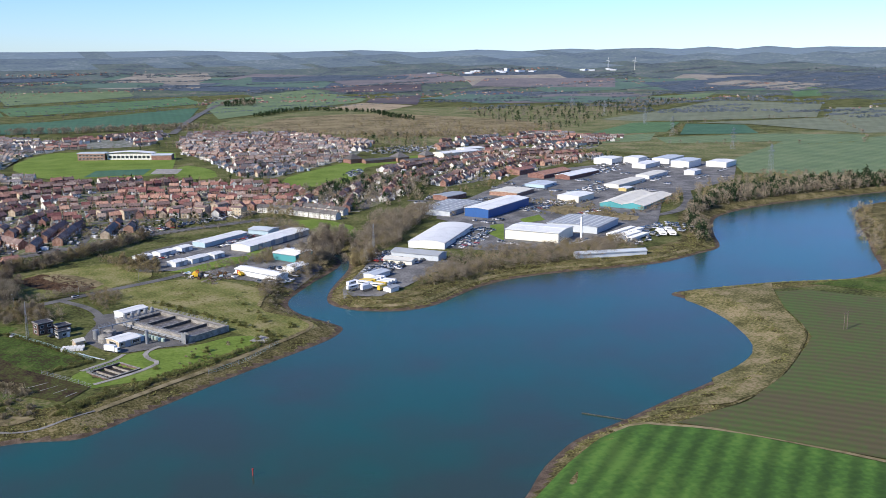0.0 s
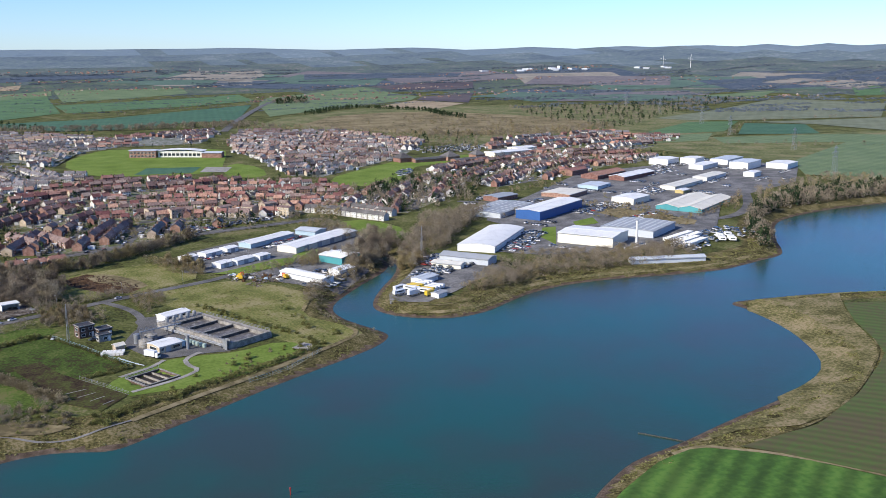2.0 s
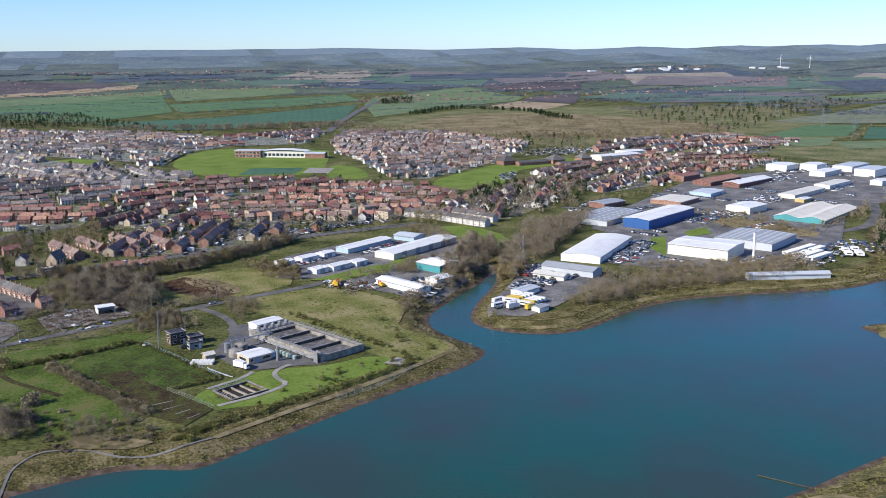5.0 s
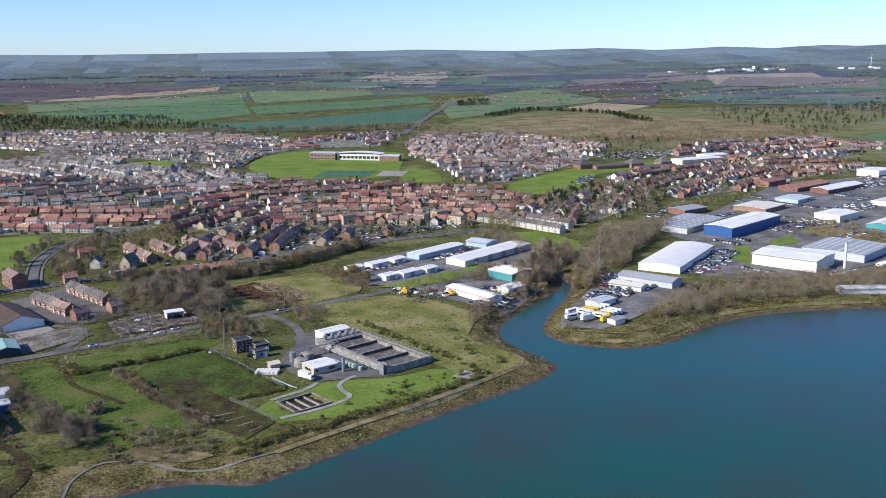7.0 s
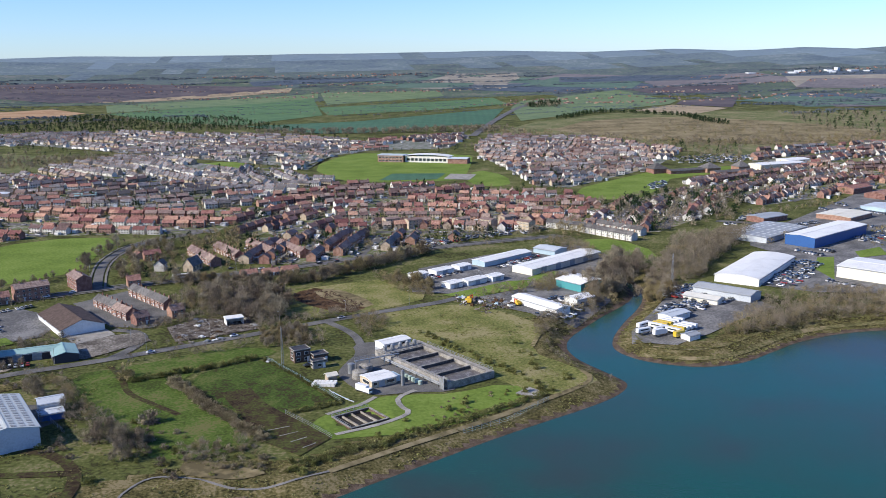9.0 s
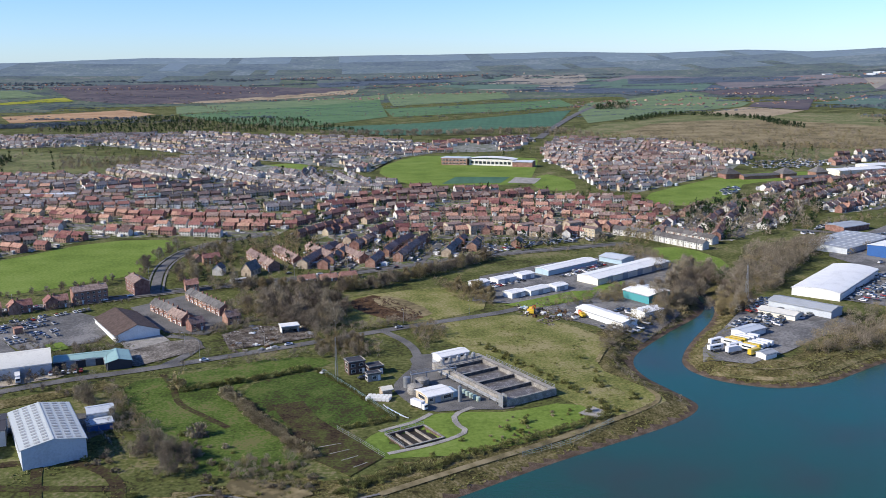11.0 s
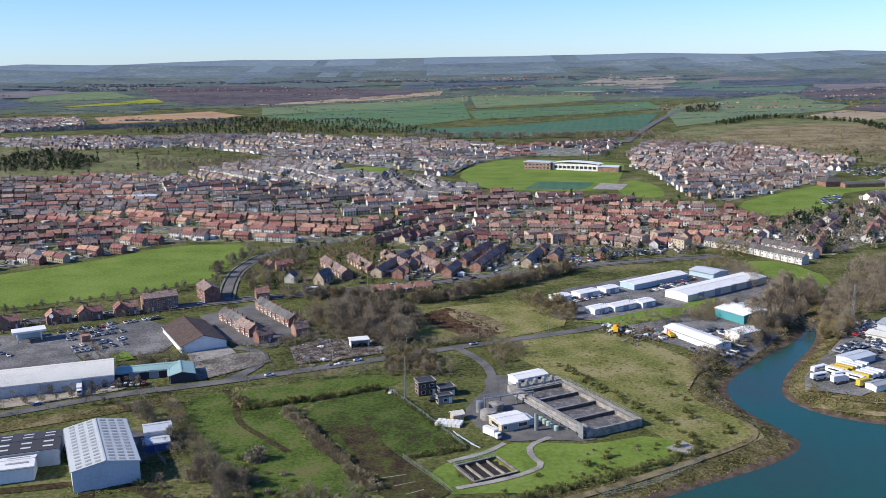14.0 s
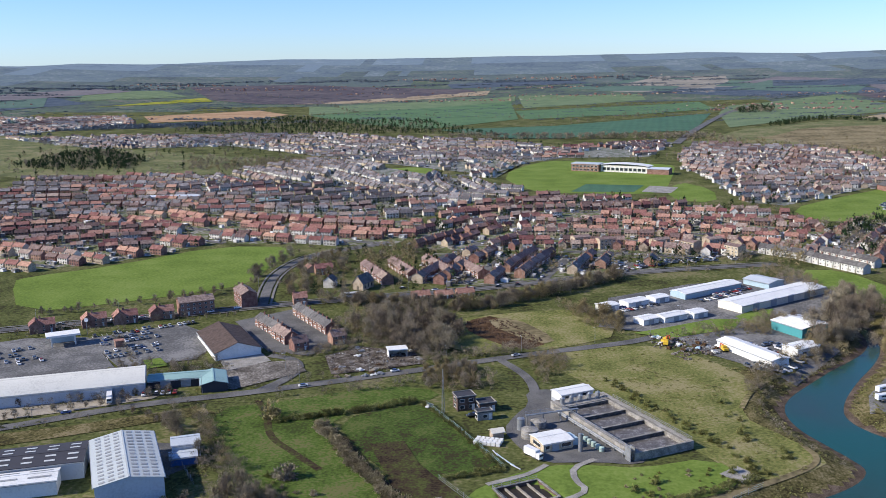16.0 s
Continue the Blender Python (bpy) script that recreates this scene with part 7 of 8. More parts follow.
def box_vehicle(name, L, h, label, category, material, cabin=True):
    """A lorry, trailer, caravan or bus body on its wheels."""
    e = tagged(new(name), label, category, category + "s")
    bm = bmesh.new()
    add_box(bm, (0, 0, 0.8 + h / 2), (L, 2.3, h), bevel=0.1 if h < 2.6 else 0.04)
    part("body", bm, material, e)
    part("chassis", boxes(((0, 0, 0.65), (L * 0.95, 1.7, 0.3))), "rubber", e)
    if cabin:
        bm = bmesh.new()
        add_box(bm, (L / 2 + 1.0, 0, 1.6), (1.8, 2.2, 2.2), bevel=0.15)
        part("cab", bm, "white_paint", e)
        part("windscreen", boxes(((L / 2 + 1.92, 0, 2.0), (0.06, 1.9, 0.8))), "glass", e)
    else:
        for s in (-1, 1):
            part("window", boxes(((0, s * 1.16, 0.8 + h * 0.62), (L * 0.6, 0.05, h * 0.3))), "glass", e)
    me = None
    for x in ((-L * 0.35, L * 0.3) if not cabin else (-L * 0.35, L / 2 + 0.9)):
        for y in (-0.95, 0.95):
            m = Matrix.Translation((x, y, 0.42))
            if me is None:
                bm = bmesh.new()
                add_cyl(bm, (0, 0, 0), 0.42, 0.3, 10, rot=Matrix.Rotation(math.pi / 2, 4, "X"))
                o = part("wheel", bm, "rubber", e)
                me = o.data
                o.matrix_basis = m
            else:
                share("wheel", me, e, m)
    return e


vr = random.Random(3)
_first = {}


def park(kind, x, y, ang):
    m = pose(x * K, y * K, gz(x, y) + 0.3, 0, 0, ang)
    if kind in _first:
        return clone(_first[kind], m)
    o = {"car": lambda: car_proto(), "lorry": lambda: box_vehicle("lorry", 6.5, 2.7, "box lorry with a white cab", "lorry", "lorry_paint"),
         "caravan": lambda: box_vehicle("caravan", 5.2, 2.1, "white touring caravan parked in a compound", "caravan", "white_paint", False),
         "trailer": lambda: box_vehicle("trailer", 8.5, 2.2, "long box trailer parked in a depot", "trailer", "lorry_paint", False),
         "coach": lambda: box_vehicle("coach", 11, 2.6, "white coach on the road", "coach", "white_paint", False)}[kind]()
    _first[kind] = o
    o.matrix_basis = m
    return o


def rows_of(kind, x, y, ang, n, pitch, rows, gap, fill, turn=90):
    a = radians(ang)
    for r_ in range(rows):
        for i in range(n):
            if vr.random() > fill:
                continue
            u, v = i * pitch / K, r_ * gap / K
            park(kind, x + u * math.cos(a) - v * math.sin(a), y + u * math.sin(a) + v * math.cos(a), ang + turn + vr.choice((0, 180)) + vr.uniform(-3, 3))


rows_of("car", -128, 466, 32, 9, 2.6, 3, 7, 0.35)
rows_of("car", -118, 452, 32, 10, 2.6, 2, 7, 0.4)
rows_of("car", -112, 490, 32, 8, 2.6, 1, 6, 0.7)
rows_of("car", -158, 430, 32, 12, 2.6, 2, 7, 0.2)
rows_of("car", -90, 408, 14, 8, 2.7, 1, 6, 0.7)
rows_of("car", 86, 514, 33, 13, 2.8, 2, 6, 0.6)
rows_of("car", 126, 532, 33, 14, 2.7, 1, 6, 0.8)
rows_of("car", 136, 544, 33, 12, 2.7, 1, 6, 0.8)
rows_of("car", 124, 470, -60, 12, 2.7, 2, 6, 0.7)
rows_of("car", 196, 446, 20, 9, 2.7, 4, 6, 0.6)
rows_of("car", 256, 462, 44, 18, 2.7, 3, 6.5, 0.4)
rows_of("car", 366, 560, 24, 18, 2.8, 2, 6, 0.4)
rows_of("car", 372, 520, 24, 14, 2.8, 2, 6, 0.3)
rows_of("car", 100, 596, 30, 14, 2.8, 2, 6, 0.5)
for line in ([(-18, 560), (0, 552), (60, 570), (110, 592)], [(-170, 491), (-120, 507), (-80, 522)]):
    for x, y in along(line, 9, 1.2):
        park("car", x, y, 25 + vr.choice((0, 180)))
for x, y, a in ((-36, 417.5, 25), (-5, 433.5, 25), (-110, 391, 28), (40, 452, 25), (24, 389, 20), (10, 397, 60), (26, 391, 20)):
    park("car", x, y, a)
park("coach", -37, 540.5, 20)
park("lorry", 42, 357.5, -50)
park("lorry", -100, 403, -70)
for x, y, a in ((160, 404, 20), (165, 400, 20), (168, 405, 20), (172, 396, 25), (163, 412, 28)):
    park("trailer" if vr.random() < 0.5 else "lorry", x, y, a)
rows_of("trailer", 172, 402, 30, 6, 3.4, 2, 11, 0.9, 100)
rows_of("caravan", 344, 432, 25, 14, 3.2, 2, 7.5, 0.85, 80)
rows_of("caravan", 350, 446, 25, 13, 3.2, 2, 7.5, 0.85, 80)
rows_of("caravan", 384, 436, 60, 8, 3.2, 2, 7.5, 0.8, 80)

# ---- more of the industrial estate ----
for x, y, L in ((83, 520, 8.5), (96, 527, 12), (108, 534, 8.5), (97, 498, 8.5), (108.5, 503, 13), (120, 508, 8)):
    shed("unit", x, y, L, 6.5, 33, 2.7, 0.5, "white_metal", "white_metal", "small white industrial unit with a blue-grey door", "unit", "small industrial units", doors=[("s", 0, 3, 2.6)])
shed("warehouse", 205, 447, 17, 7, -50, 2.6, 0.7, "cream_metal", "fibre_roof", "low lean-to workshop with a pale roof")
shed("warehouse", 176, 394, 6.5, 4.5, 28, 2.0, 0.5, "white_metal", "grey_metal", "small white depot hut with a grey roof")
for x, y, L, D, h, w_, r_ in ((580, 764, 24, 20, 5.6, "white_metal", "white_metal"), (606, 754, 20, 16, 6, "white_metal", "white_metal"), (594, 722, 34, 14, 4.2, "white_metal", "white_metal"), (640, 744, 38, 18, 5, "white_metal", "pale_metal"),
                              (630, 706, 32, 18, 6.5, "white_metal", "pale_metal"), (662, 692, 28, 20, 5, "white_metal", "white_metal"), (594, 656, 16, 10, 4, "white_metal", "white_metal"), (499, 632, 52, 13, 3.2, "cream_metal", "fibre_roof"), (552, 662, 40, 13, 3.2, "white_metal", "fibre_roof"), (478, 604, 12, 7, 2.6, "yellow_metal", "white_metal")):
    shed("warehouse", x, y, L, D, 27, h, 0.6, w_, r_, "white dockside warehouse with a shallow roof", group="dockside warehouses")
shed("warehouse", 309, 589, 52, 28, 35, 3.4, 0.5, "pale_metal", "grey_metal", "low grey warehouse with long rooflights", lights=(8, 3, (3.4, 1.6), "rooflight"))
shed("warehouse", 334, 636, 24, 14, 24, 3.4, 0.7, "brick", "grey_metal", "low brick workshop with a grey roof")
shed("warehouse", 432, 659, 24, 18, 32, 2.8, 0.6, "light_blue", "pale_metal", "long pale blue workshop")
shed("factory", 460, 736, 26, 14, 26, 4.5, 1.2, "brick", "red_tile", "red brick factory wing with a tiled roof", "factory")
shed("greenhouse", 317, 410, 42, 5, -14, 2.0, 0.8, "pale_metal", "pale_metal", "long low grey shed on the shore", "shed")
stack = base("chimney_stack", 327, 452, 0, "slim white steel chimney stack", "chimney")
bm = bmesh.new()
add_cyl(bm, (0, 0, 7), 0.7, 15, 14, 0.6)
part("shaft", bm, "white_metal", stack)
bm = bmesh.new()
add_cyl(bm, (0, 0, 14.6), 0.8, 0.5, 14)
part("collar", bm, "grey_metal", stack)

# vans, pallets and cars that fill the yards
clutter = Heap()
for poly_, n_, a0 in (([(262, 470), (292, 500), (286, 520), (254, 490)], 46, 44), ([(355, 548), (420, 575), (412, 596), (350, 566)], 60, 24), ([(440, 600), (560, 650), (548, 662), (430, 620)], 70, 20), ([(500, 690), (560, 712), (548, 724), (490, 704)], 46, 20),
                      ([(345, 424), (420, 452), (412, 476), (352, 458)], 90, 25), ([(176, 420), (226, 450), (220, 464), (180, 440)], 60, 30), ([(196, 462), (224, 466), (214, 476), (198, 474)], 30, 20), ([(300, 620), (350, 650), (344, 662), (296, 634)], 40, 24),
                      ([(124, 438), (136, 430), (150, 452), (140, 470)], 34, -60), ([(96, 600), (170, 622), (166, 634), (92, 612)], 50, 20), ([(398, 966), (466, 993), (486, 964), (466, 926), (393, 925)], 130, 15), ([(315, 805), (336, 823), (327, 790), (308, 776)], 30, 10), ([(560, 740), (660, 760), (640, 780), (556, 756)], 60, 20)):
    for x, y in scatter(poly_, n_, 1.6):
        clutter.add(car_arr, x, y, gz(x, y) + 0.3, radians(a0 + vr.choice((0, 90)) + vr.uniform(-6, 6)), (vr.uniform(0.9, 1.3), vr.uniform(0.95, 1.2), vr.uniform(0.9, 1.5)))
clutter.build("yard_vehicles", ["car_i", "glass"], "cars and vans crowded in industrial yards", "vehicles")

# scrap and plant beside the white workshop
for i in range(46):
    x, y = vr.uniform(97, 124), vr.uniform(450, 476)
    if abs((x - 110) * 0.5 + (y - 463)) > 9:
        continue
    o = base("scrap_pile" if i % 15 else "digger", x, y, vr.uniform(0, 180), "heap of mixed scrap metal" if i % 15 else "orange and yellow excavator parked among scrap", "scrap" if i % 15 else "excavator", "scrap yard")
    if i % 15:
        bm = bmesh.new()
        for k in range(6):
            add_box(bm, (vr.uniform(-1, 1), vr.uniform(-1, 1), vr.uniform(0.2, 1.0)), (vr.uniform(0.6, 2), vr.uniform(0.4, 1.2), vr.uniform(0.3, 0.9)), vr.uniform(0, 3))
        part("rubble", bm, vr.choice(["galv", "light_blue", "white_paint", "timber", "soil", "concrete", "soil"]), o)
    else:
        part("cab", boxes(((0, 0, 1.7), (1.8, 1.6, 1.5))), "yellow", o)
        part("engine", boxes(((-1.4, 0, 1.4), (1.4, 1.9, 0.9))), "yellow", o)
        for s in (-0.9, 0.9):
            part("track", boxes(((0, s, 0.45), (3.2, 0.5, 0.7))), "rubber", o)
        bm = bmesh.new()
        add_box(bm, (1.7, 0, 2.6), (2.4, 0.35, 0.4))
        add_box(bm, (2.9, 0, 1.7), (0.35, 0.3, 2.0))
        part("boom", bm, "orange", o)

# demolition yard by the road
dem = base("derelict_hut", -6, 453, 15, "derelict white hut with an open front", "hut")
for x in (-3.5, 3.5):
    part("wall", boxes(((x, 0, 1.5), (0.3, 5, 3.2))), "render", dem)
part("wall", boxes(((0, 2.4, 1.5), (7, 0.3, 3.2))), "render", dem)
part("roof", boxes(((0, 0, 3.2), (8, 5.6, 0.3))), "white_metal", dem)
for i in range(26):
    x, y = vr.uniform(-27, 4), vr.uniform(427, 463)
    if abs(x + 14) < 5 and y > 446:
        continue
    bm = bmesh.new()
    for k in range(9):
        add_box(bm, (vr.uniform(-1.2, 1.2), vr.uniform(-1, 1), vr.uniform(0.1, 0.7)), (vr.uniform(0.4, 2), vr.uniform(0.3, 1.2), vr.uniform(0.2, 0.7)), vr.uniform(0, 3))
    o = tagged(part("rubble_heap", bm, vr.choice(["concrete", "timber", "galv", "soil", "white_paint", "gravel"])), "heap of rubble and broken boards", "rubble", "rubble in the yard", "stuff")
    o.matrix_basis = pose(x * K, y * K, gz(x, y) + 0.3)

# ---- western retail park ----
dark = shed("warehouse", -97, 346, 24, 15, 17, 5.0, 0.6, "pale_metal", "dark_roof", "low shed with a black roof and pale rooflights", lights=(4, 2, (2.8, 0.9), "rooflight"))
shed("warehouse", -100, 332, 26, 8, 17, 4.2, 0.8, "white_metal", "white_metal", "long white shed with ribbed roof", lights=(3, 1, (6, 0.7), "worn_rooflight"))
shed("warehouse", -60, 360, 8, 7, 20, 4.0, 0.9, "white_metal", "pale_metal", "white annexe of the steel shed")
shed("warehouse", -58.5, 353, 7.5, 5, 20, 2.6, 0.4, "blue_metal", "pale_metal", "low blue annexe with a pale roof")
shed("workshop", -81, 421, 22, 8, 14, 3.0, 0.8, "dark_roof", "pale_teal", "workshop with a pale teal roof", "workshop", doors=[("s", -5, 3.5, 3), ("s", 2, 3.5, 3)])
shed("workshop", -68.5, 419, 14, 9, -72, 2.9, 1.1, "dark_roof", "pale_teal", "teal workshop wing with a hipped roof", "workshop")
kiosk = base("kiosk", -120, 464, 30, "small red brick kiosk in the car park", "kiosk")
part("wall", boxes(((0, 0, 1.3), (3.4, 3, 3))), "brick", kiosk)
part("roof", boxes(((0, 0, 2.9), (3.9, 3.5, 0.2))), "red_tile", kiosk)
pf = base("petrol_station", -144, 466, 28, "white petrol station canopy on columns", "petrol station")
part("canopy", boxes(((0, 0, 4.8), (13, 7, 0.8))), "white_paint", pf)
for x in (-4.5, 4.5):
    for y in (-2.2, 2.2):
        part("column", boxes(((x, y, 2.2), (0.4, 0.4, 4.6))), "white_paint", pf)
part("kiosk", boxes(((0, 5.5, 1.6), (9, 4, 3.4))), "light_blue", pf)
sg = base("sign_post", -140, 480, 0, "tall white roundel sign on a pole", "sign")
part("pole", boxes(((0, 0, 3), (0.2, 0.2, 6))), "galv", sg)
bm = bmesh.new()
add_cyl(bm, (0, 0, 6.6), 0.9, 0.25, 20, rot=Matrix.Rotation(math.pi / 2, 4, "X"))
part("disc", bm, "white_paint", sg)

# ---- terraces, flats and other named houses near the shore ----
def place(kind, wall, roof, x, y, ang):
    key = (kind, wall, roof)
    m = pose(x * K, y * K, gz(x, y), 0, 0, ang)
    if key not in protos:
        words = dict(KIND_WORDS, flats="three-storey block of flats", block="flat-roofed apartment block")
        protos[key] = house_proto(kind, wall, ROOFS[roof], f"{WALL_WORDS[wall]} {words[kind]} with a {ROOF_WORDS[roof]} roof")
        protos[key]["group"] = "houses of the town"
        protos[key].matrix_basis = m
        return protos[key]
    return clone(protos[key], m)


def terrace(x, y, ang, n, wall, roof, pitch=6.0):
    a = radians(ang)
    for i in range(n):
        place("terrace", wall, roof, x + i * pitch / K * math.cos(a), y + i * pitch / K * math.sin(a), ang)


terrace(-68, 494, -54, 5, "brick", "grey")
terrace(-57, 477, -54, 3, "brick", "brown")
terrace(-55, 511, -57, 8, "brick", "grey")
place("detached", "brick", "brown", -46, 461, 36)
place("detached", "brick", "brown", -32, 470, 33)
terrace(203, 622, -58, 9, "render", "grey")
terrace(214, 636, -58, 9, "render", "grey")
terrace(186, 640, -40, 7, "render", "grey")
for x, y, a in ((-104, 515, 28), (-85, 531, 118)):
    place("flats", "brick", "brown", x, y, a)
for x, y, a in ((-164, 484, 118), (-160, 486, 28), (-145, 493, 118), (-141, 495, 28), (-133, 498, 118), (-129, 500, 28), (-119, 505, 118), (-115, 507, 28)):
    place("detached", "brick", "red", x, y, a)
for x, y, a in ((129, 652, 30), (146, 646, -55), (160, 654, 30), (168, 634, -55), (98, 654, 20), (84, 660, 20)):
    place("block", "buff", "brown", x, y, a)
terrace(-36, 598, -65, 8, "brick", "brown")
terrace(-22, 606, -65, 7, "brick", "brown")
terrace(-4, 612, -65, 8, "brick", "brown")
terrace(14, 606, -65, 7, "brick", "brown")
for x, y, a in ((-3, 541, 20), (8, 542, 20), (18, 546, 20)):
    place("bungalow", "brick", "red", x, y, a)
place("detached", "brick", "red", -59, 530, 20)
place("semi", "brick", "red", -58, 590, 20)
place("bungalow", "buff", "red", -66, 596, 110)
place("detached", "render", "grey", -50, 563, 80)
chapel = base("chapel", -33, 560, 65, "small stone chapel with a steep grey roof", "chapel")
part("wall", gable_wall(10, 6, 3.4, 3.8), "buff", chapel)
part("roof", gable_roof(10, 6, 3.4, 3.8, 0.3, 0.2), "slate", chapel)
for x in (-4, 0, 4):
    for s in (-1, 1):
        part("window", boxes(((x * 0.75, s * 3.03, 1.8), (0.7, 0.1, 1.8))), "glass", chapel)
part("door", boxes(((-5.03, 0, 1.0), (0.1, 1.3, 2.0))), "timber", chapel)

# ---- the two schools ----
sch = base("school", 123, 1014, -25, "two-storey red brick school with pale flat roofs", "school")
part("wall", boxes(((0, 0, 3.0), (27, 13, 8))), "brick", sch)
part("roof", boxes(((0, 0, 7.2), (28, 14, 0.5))), "pale_metal", sch)

for i in range(7):
    for f in range(2):
        strip_window(sch, -11.1 + i * 3.7, -6.54, 1.8 + f * 3.2, 2.4, 1.6, 0)
sch2 = base("school_wing", 158, 1000, -28, "long white-roofed school wing with glazed front", "school")
part("wall", boxes(((0, 0, 2.8), (46, 12, 7))), "render", sch2)
o = part("roof", vault_wall(14, 48, 6.5, 1.6, roof=True), "white_metal", sch2, "curved white roof")
o.matrix_basis = pose(0, 0, 0, 0, 0, 90)
for i in range(10):
    strip_window(sch2, -19.4 + i * 4.3, -6.04, 3.0, 3.2, 2.6, 0)
shed("school_wing", 186, 982, 20, 12, -25, 5, 1.0, "brick", "pale_metal", "low red brick school wing with a pale roof", "school")
for x, y, s in ((349, 872, 14), (398, 868, 14), (430, 872, 12)):
    e = base("school_hall", x, y, 10, "school hall under a dark pyramid roof", "school")
    part("wall", boxes(((0, 0, 1.8), (s, s, 5))), "brick", e)
    bm = bmesh.new()
    add_cyl(bm, (0, 0, 6.6), s * 0.78, 4.8, 4, 0.3, rot=Matrix.Rotation(math.pi / 4, 4, "Z"))
    part("roof", bm, "slate", e)
shed("school_wing", 374, 866, 36, 10, 8, 3.2, 1.0, "brick", "slate", "single-storey school range with a dark roof", "school")
shed("school_wing", 412, 850, 40, 10, 8, 3.2, 1.0, "brick", "slate", "single-storey school range beside the field", "school")
shed("hall", -138, 820, 16, 12, 10, 4, 1.0, "render", "pale_teal", "community hall with a pale green roof", "hall")
shed("hall", -222, 850, 40, 9, 6, 3, 0.8, "render", "pale_metal", "long low school building", "hall")
for x, y, L in ((470, 880, 50), (500, 905, 26)):
    shed("warehouse", x, y, L, 18, 12, 5, 0.8, "cream_metal", "white_metal", "pale retail shed among houses")

# ---- lamps, buoy, groyne, poles ----
def street_lamp(x, y, ang):
    m = pose(x * K, y * K, float(heights(np.array([[x, y]]))[0]), 0, 0, ang)
    if "lamp" in _first:
        return clone(_first["lamp"], m)
    e = tagged(new("street_lamp"), "tall grey street lamp with a short arm", "street lamp", "street lamps")
    bm = bmesh.new()
    add_cyl(bm, (0, 0, 4), 0.1, 8.2, 8, 0.06)
    part("pole", bm, "galv", e)
    part("arm", boxes(((0.6, 0, 8.05), (1.3, 0.07, 0.07))), "galv", e)
    part("lamp_head", boxes(((1.3, 0, 8.02), (0.6, 0.25, 0.14))), "pale_metal", e)
    _first["lamp"] = e
    e.matrix_basis = m


for rn in ("shore_road", "upper_road", "park_road", "link_road"):
    line, w = ROADS[rn]
    p = smooth_line(line, 2)
    dist = 0
    for a, b in zip(p, p[1:]):
        dist += (b - a).length
        if dist > 26:
            dist = 0
            t = (b - a).normalized()
            q = b + Vector((-t.y, t.x)) * (w / 2 + 1.6)
            street_lamp(q.x, q.y, math.degrees(math.atan2(-t.x, t.y)) + 180)
buoy = base("channel_marker", 61, 232, 0, "slim red channel marker post standing in water", "marker", z=-0.5)
bm = bmesh.new()
add_cyl(bm, (0, 0, 1.0), 0.16, 2.2, 12, 0.12)
part("post", bm, "red_paint", buoy)
bm = bmesh.new()
add_cyl(bm, (0, 0, 2.3), 0.26, 0.4, 12)
part("topmark", bm, "red_paint", buoy)
gro = base("groyne", 173.2, 221.9, -52, "dark low timber groyne running into the water", "groyne", z=0)
for i in range(14):
    part("pile", boxes(((-7.0 + i * 1.08, 0.1 * math.sin(i), 0.0), (0.25, 0.25, 0.6 + 0.1 * (i % 3)))), "bark", gro)
part("waling", boxes(((0, 0.2, 0.15), (14.0, 0.14, 0.2))), "bark", gro)
hp_ = base("power_pole", 312, 246, 0, "twin wooden power poles in a field", "power pole")
for s in (-0.9, 0.9):
    part("pole", boxes(((s, 0, 3.8), (0.25, 0.25, 8.2))), "timber", hp_)
part("crossarm", boxes(((0, 0, 7.2), (3.2, 0.18, 0.2))), "timber", hp_)
for x, y in ((1815, 2420), (1880, 2372)):
    e = base("wind_turbine", x, y, 60, "white wind turbine far off on the plain", "wind turbine")
    bm = bmesh.new()
    add_cyl(bm, (0, 0, 14), 0.8, 30, 12, 0.5)
    part("tower", bm, "white_paint", e)
    part("nacelle", boxes(((0.5, 0, 29.5), (2.4, 1.1, 1.1))), "white_paint", e)
    for k in range(3):
        bm = bmesh.new()
        add_box(bm, (1.9, 0, 4.6), (0.25, 0.6, 9.2))
        bmesh.ops.rotate(bm, verts=bm.verts[:], cent=(1.9, 0, 0), matrix=Matrix.Rotation(radians(10 + 120 * k), 3, "X"))
        bmesh.ops.translate(bm, verts=bm.verts[:], vec=(0, 0, 29.5))
        part("blade", bm, "white_paint", e)
fw = random.Random(11)
for i in range(16):
    t = fw.random()
    x, y = 1280 + 560 * t + fw.uniform(-20, 20), 2630 - 215 * t + fw.uniform(-30, 30)
    e = base("distant_factory", x, y, fw.uniform(0, 60), "pale factory building far across the plain", "factory", "distant factories")
    L, h = fw.uniform(12, 32), fw.uniform(2.5, 4.5) if i else 9
    part("wall", boxes(((0, 0, h / 2 - 1), (L if i else 12, 18 if i else 11, h + 2))), "pale_metal", e)
    part("roof", boxes(((0, 0, h + 0.2), (L + 1 if i else 13, 19 if i else 12, 0.5))), "white_metal", e)

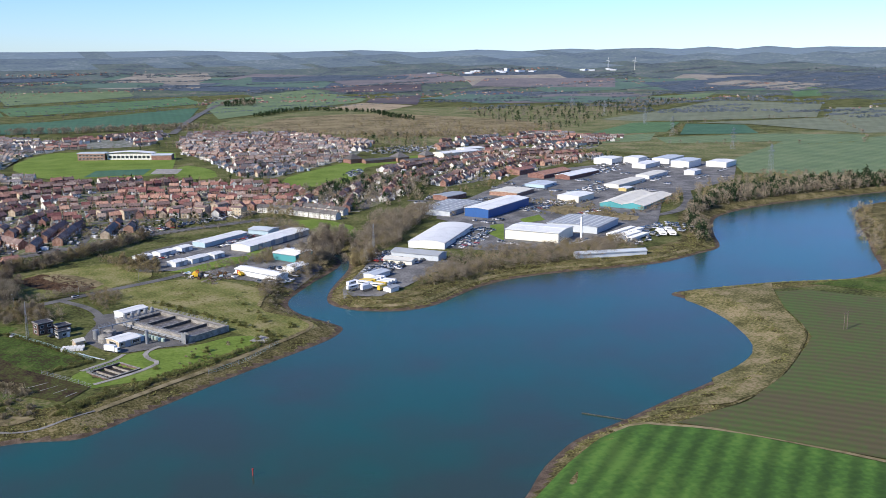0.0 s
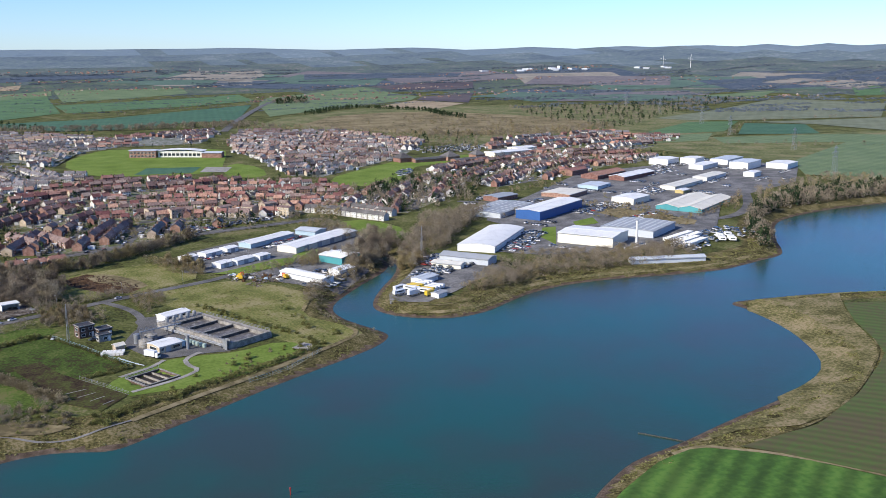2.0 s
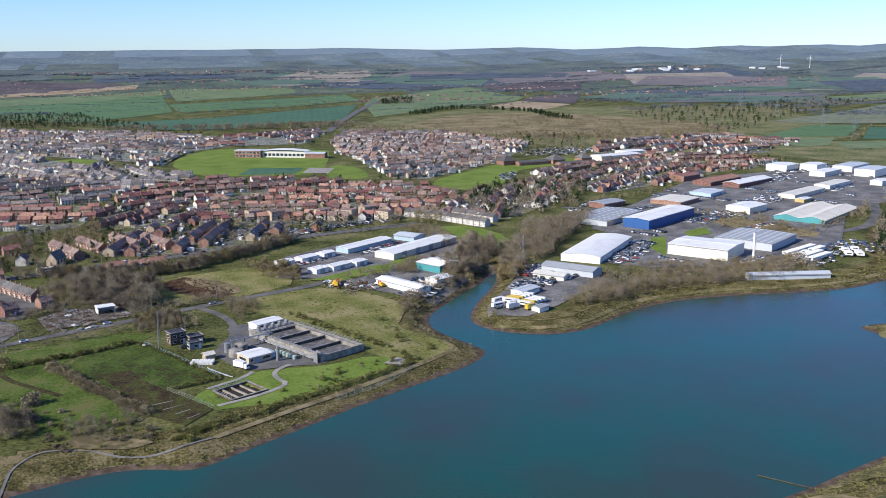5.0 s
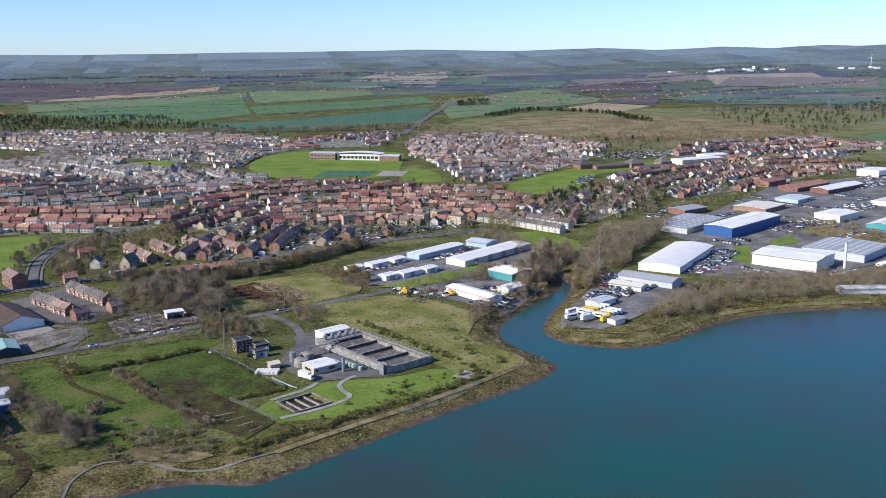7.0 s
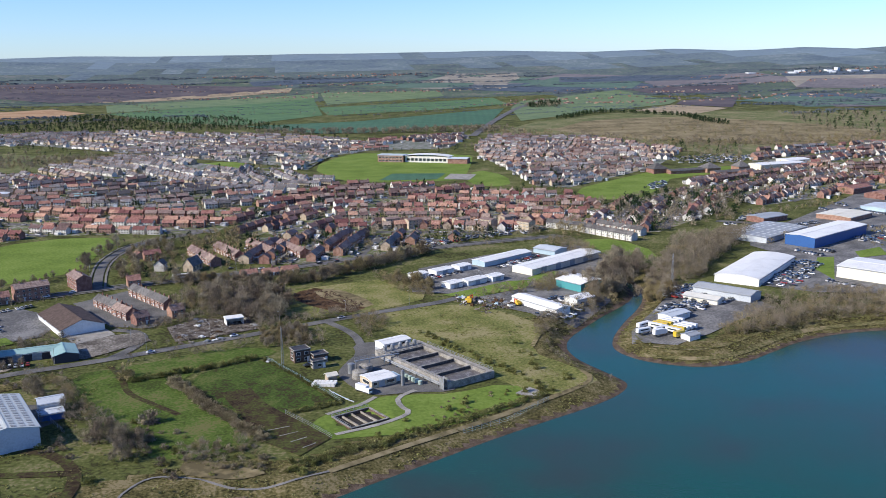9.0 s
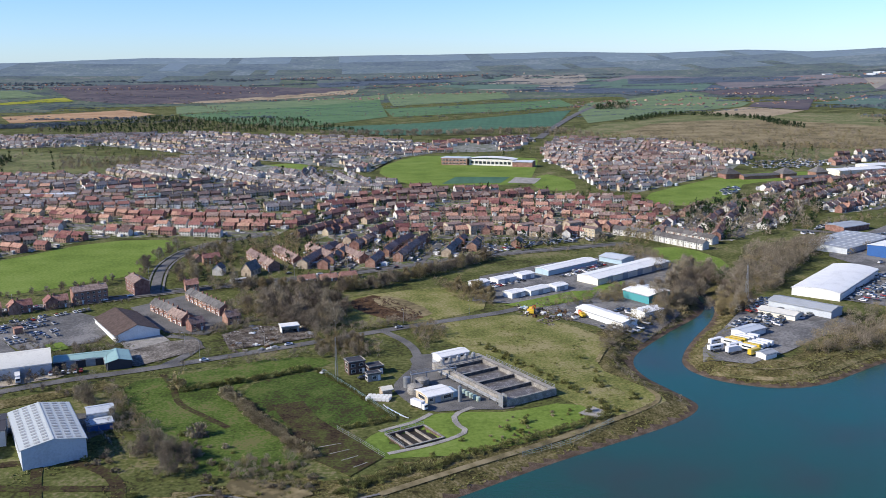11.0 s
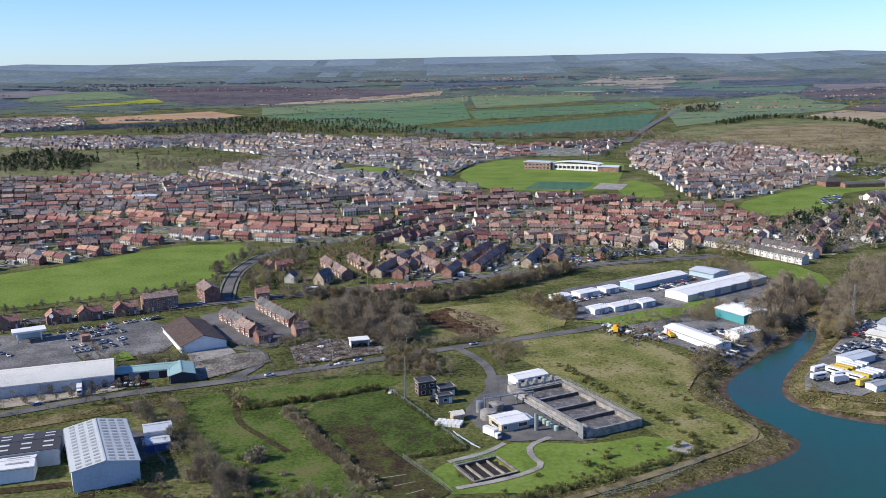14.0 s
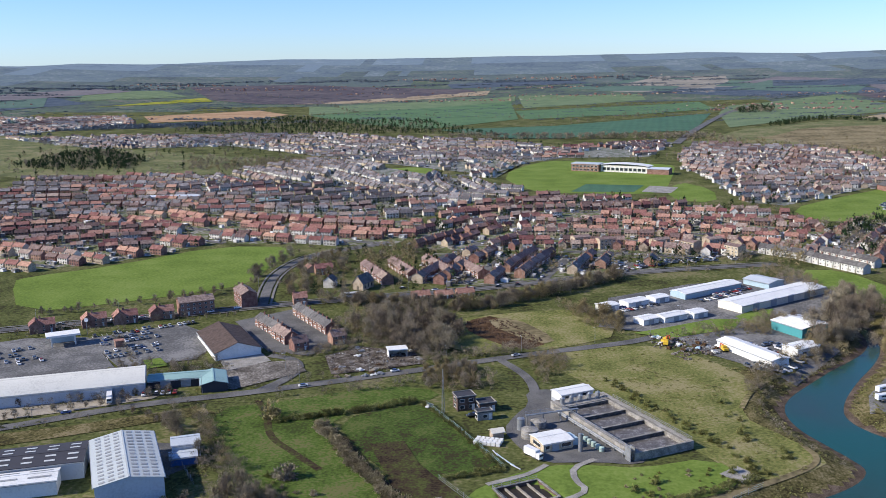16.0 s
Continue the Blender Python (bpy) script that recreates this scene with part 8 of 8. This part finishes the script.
# rubble on the cleared plot, the scrap yard and the demolition yard
M["rubble_i"] = mat("mixed_rubble", [(0.05, 0.032, 0.022), (0.075, 0.048, 0.034), (0.10, 0.068, 0.05)], 1, size=3, fine=0.5, rnd=0.3, island=True, spec=0.1)
M["scrap_i"] = mat("rusty_scrap", [(0.06, 0.04, 0.03), (0.12, 0.085, 0.065), (0.16, 0.145, 0.13), (0.28, 0.275, 0.27)], 0.8, size=3, fine=0.5, rnd=0.8, island=True, spec=0.3)
rb = boxes(((0, 0, 0.4), (2.0, 1.3, 0.8)))
bmesh.ops.scale(rb, vec=(0.6, 0.5, 1), verts=[v for v in rb.verts if v.co.z > 0.4])
rb.verts.index_update()
lump = (np.array([tuple(v.co) for v in rb.verts]), [tuple(v.index for v in f.verts) for f in rb.faces], [0] * 6)
rb.free()
rr = np.random.RandomState(77)
for poly, n, key, words, cat in (([(20, 500), (34, 508), (52, 472), (42, 462), (22, 482)], 420, "rubble_i", "clods and rubble on scraped brown soil", "rubble"),
                                 ([(95, 482), (108, 484), (118, 470), (112, 450), (104, 446), (94, 464)], 300, "scrap_i", "loose rusty scrap and crates in a yard", "scrap"),
                                 ([(-34, 452), (-22, 464), (0, 458), (5, 443), (-10, 436), (-28, 430)], 420, "scrap_i", "timber, scrap and rubble in a breaker's yard", "scrap")):
    hp = Heap()
    for _ in range(n * 6):
        xs, ys = [q[0] for q in poly], [q[1] for q in poly]
        x, y = rr.uniform(min(xs), max(xs)), rr.uniform(min(ys), max(ys))
        if inside(poly, x, y) and noise.noise((x * 0.13, y * 0.13, 9.0)) > -0.15:
            hp.add(lump, x, y, gz(x, y) + 0.25, rr.uniform(0, 6.28), tuple(rr.uniform(0.25, 0.85, 3)), {0: 0})
            n -= 1
        if n <= 0:
            break
    hp.build("loose_rubble", [key], words, cat)

# parked vehicles and small stores over the dockside estate
dockcars = Heap()
DOCK = [(240, 480), (292, 520), (284, 560), (300, 590), (360, 640), (470, 740), (640, 770), (690, 700), (600, 610), (480, 560), (440, 515), (400, 470), (360, 440), (300, 440)]
SOLID = [(242, 482, 16), (256, 497, 18), (272, 513, 16), (316, 555, 16), (337, 568, 16), (358, 581, 16), (309, 589, 31), (309, 471, 24), (353, 487, 29), (430, 541, 21), (448, 552, 21), (468, 565, 21), (414, 583, 18), (486, 704, 31), (388, 633, 22)]
for _ in range(90):
    x, y = rr.uniform(240, 690), rr.uniform(440, 770)
    if not inside(DOCK, x, y) or any(math.hypot(x - a, y - b) < c for a, b, c in SOLID):
        continue
    ang = radians(24 + rr.choice([0, 90]))
    for k in range(rr.randint(4, 13)):
        qx, qy = x + k * 2.3 * math.cos(ang), y + k * 2.3 * math.sin(ang)
        if inside(DOCK, qx, qy) and not any(math.hypot(qx - a, qy - b) < c for a, b, c in SOLID) and rr.rand() < 0.85:
            dockcars.add(car_arr, qx, qy, gz(qx, qy) + 0.28, ang + math.pi / 2 + rr.uniform(-0.06, 0.06), (rr.uniform(0.9, 1.25), 1.0, rr.uniform(0.95, 1.5)))
dockcars.build("parked_vehicles", ["car_i", "glass"], "rows of parked cars and vans on the estate", "vehicles")

# rows of cars in the shop car parks
shopcars = Heap()
for ox, oy, n_, rows_ in ((-128, 463, 12, 3), (-170, 432, 16, 3), (-118, 447, 12, 2)):
    for r_ in range(rows_):
        for i in range(n_):
            if rr.rand() < 0.45:
                a = radians(32)
                u, v = (i + 0.5) * 2.6 / K, (r_ * 9 + 2.4) / K
                x, y = ox + u * math.cos(a) - v * math.sin(a), oy + u * math.sin(a) + v * math.cos(a)
                shopcars.add(car_arr, x, y, gz(x, y) + 0.3, a + math.pi / 2 + rr.uniform(-0.04, 0.04), (1.0, 1.0, rr.uniform(0.95, 1.1)))
shopcars.build("shoppers_cars", ["car_i", "glass"], "cars parked in marked bays", "cars")
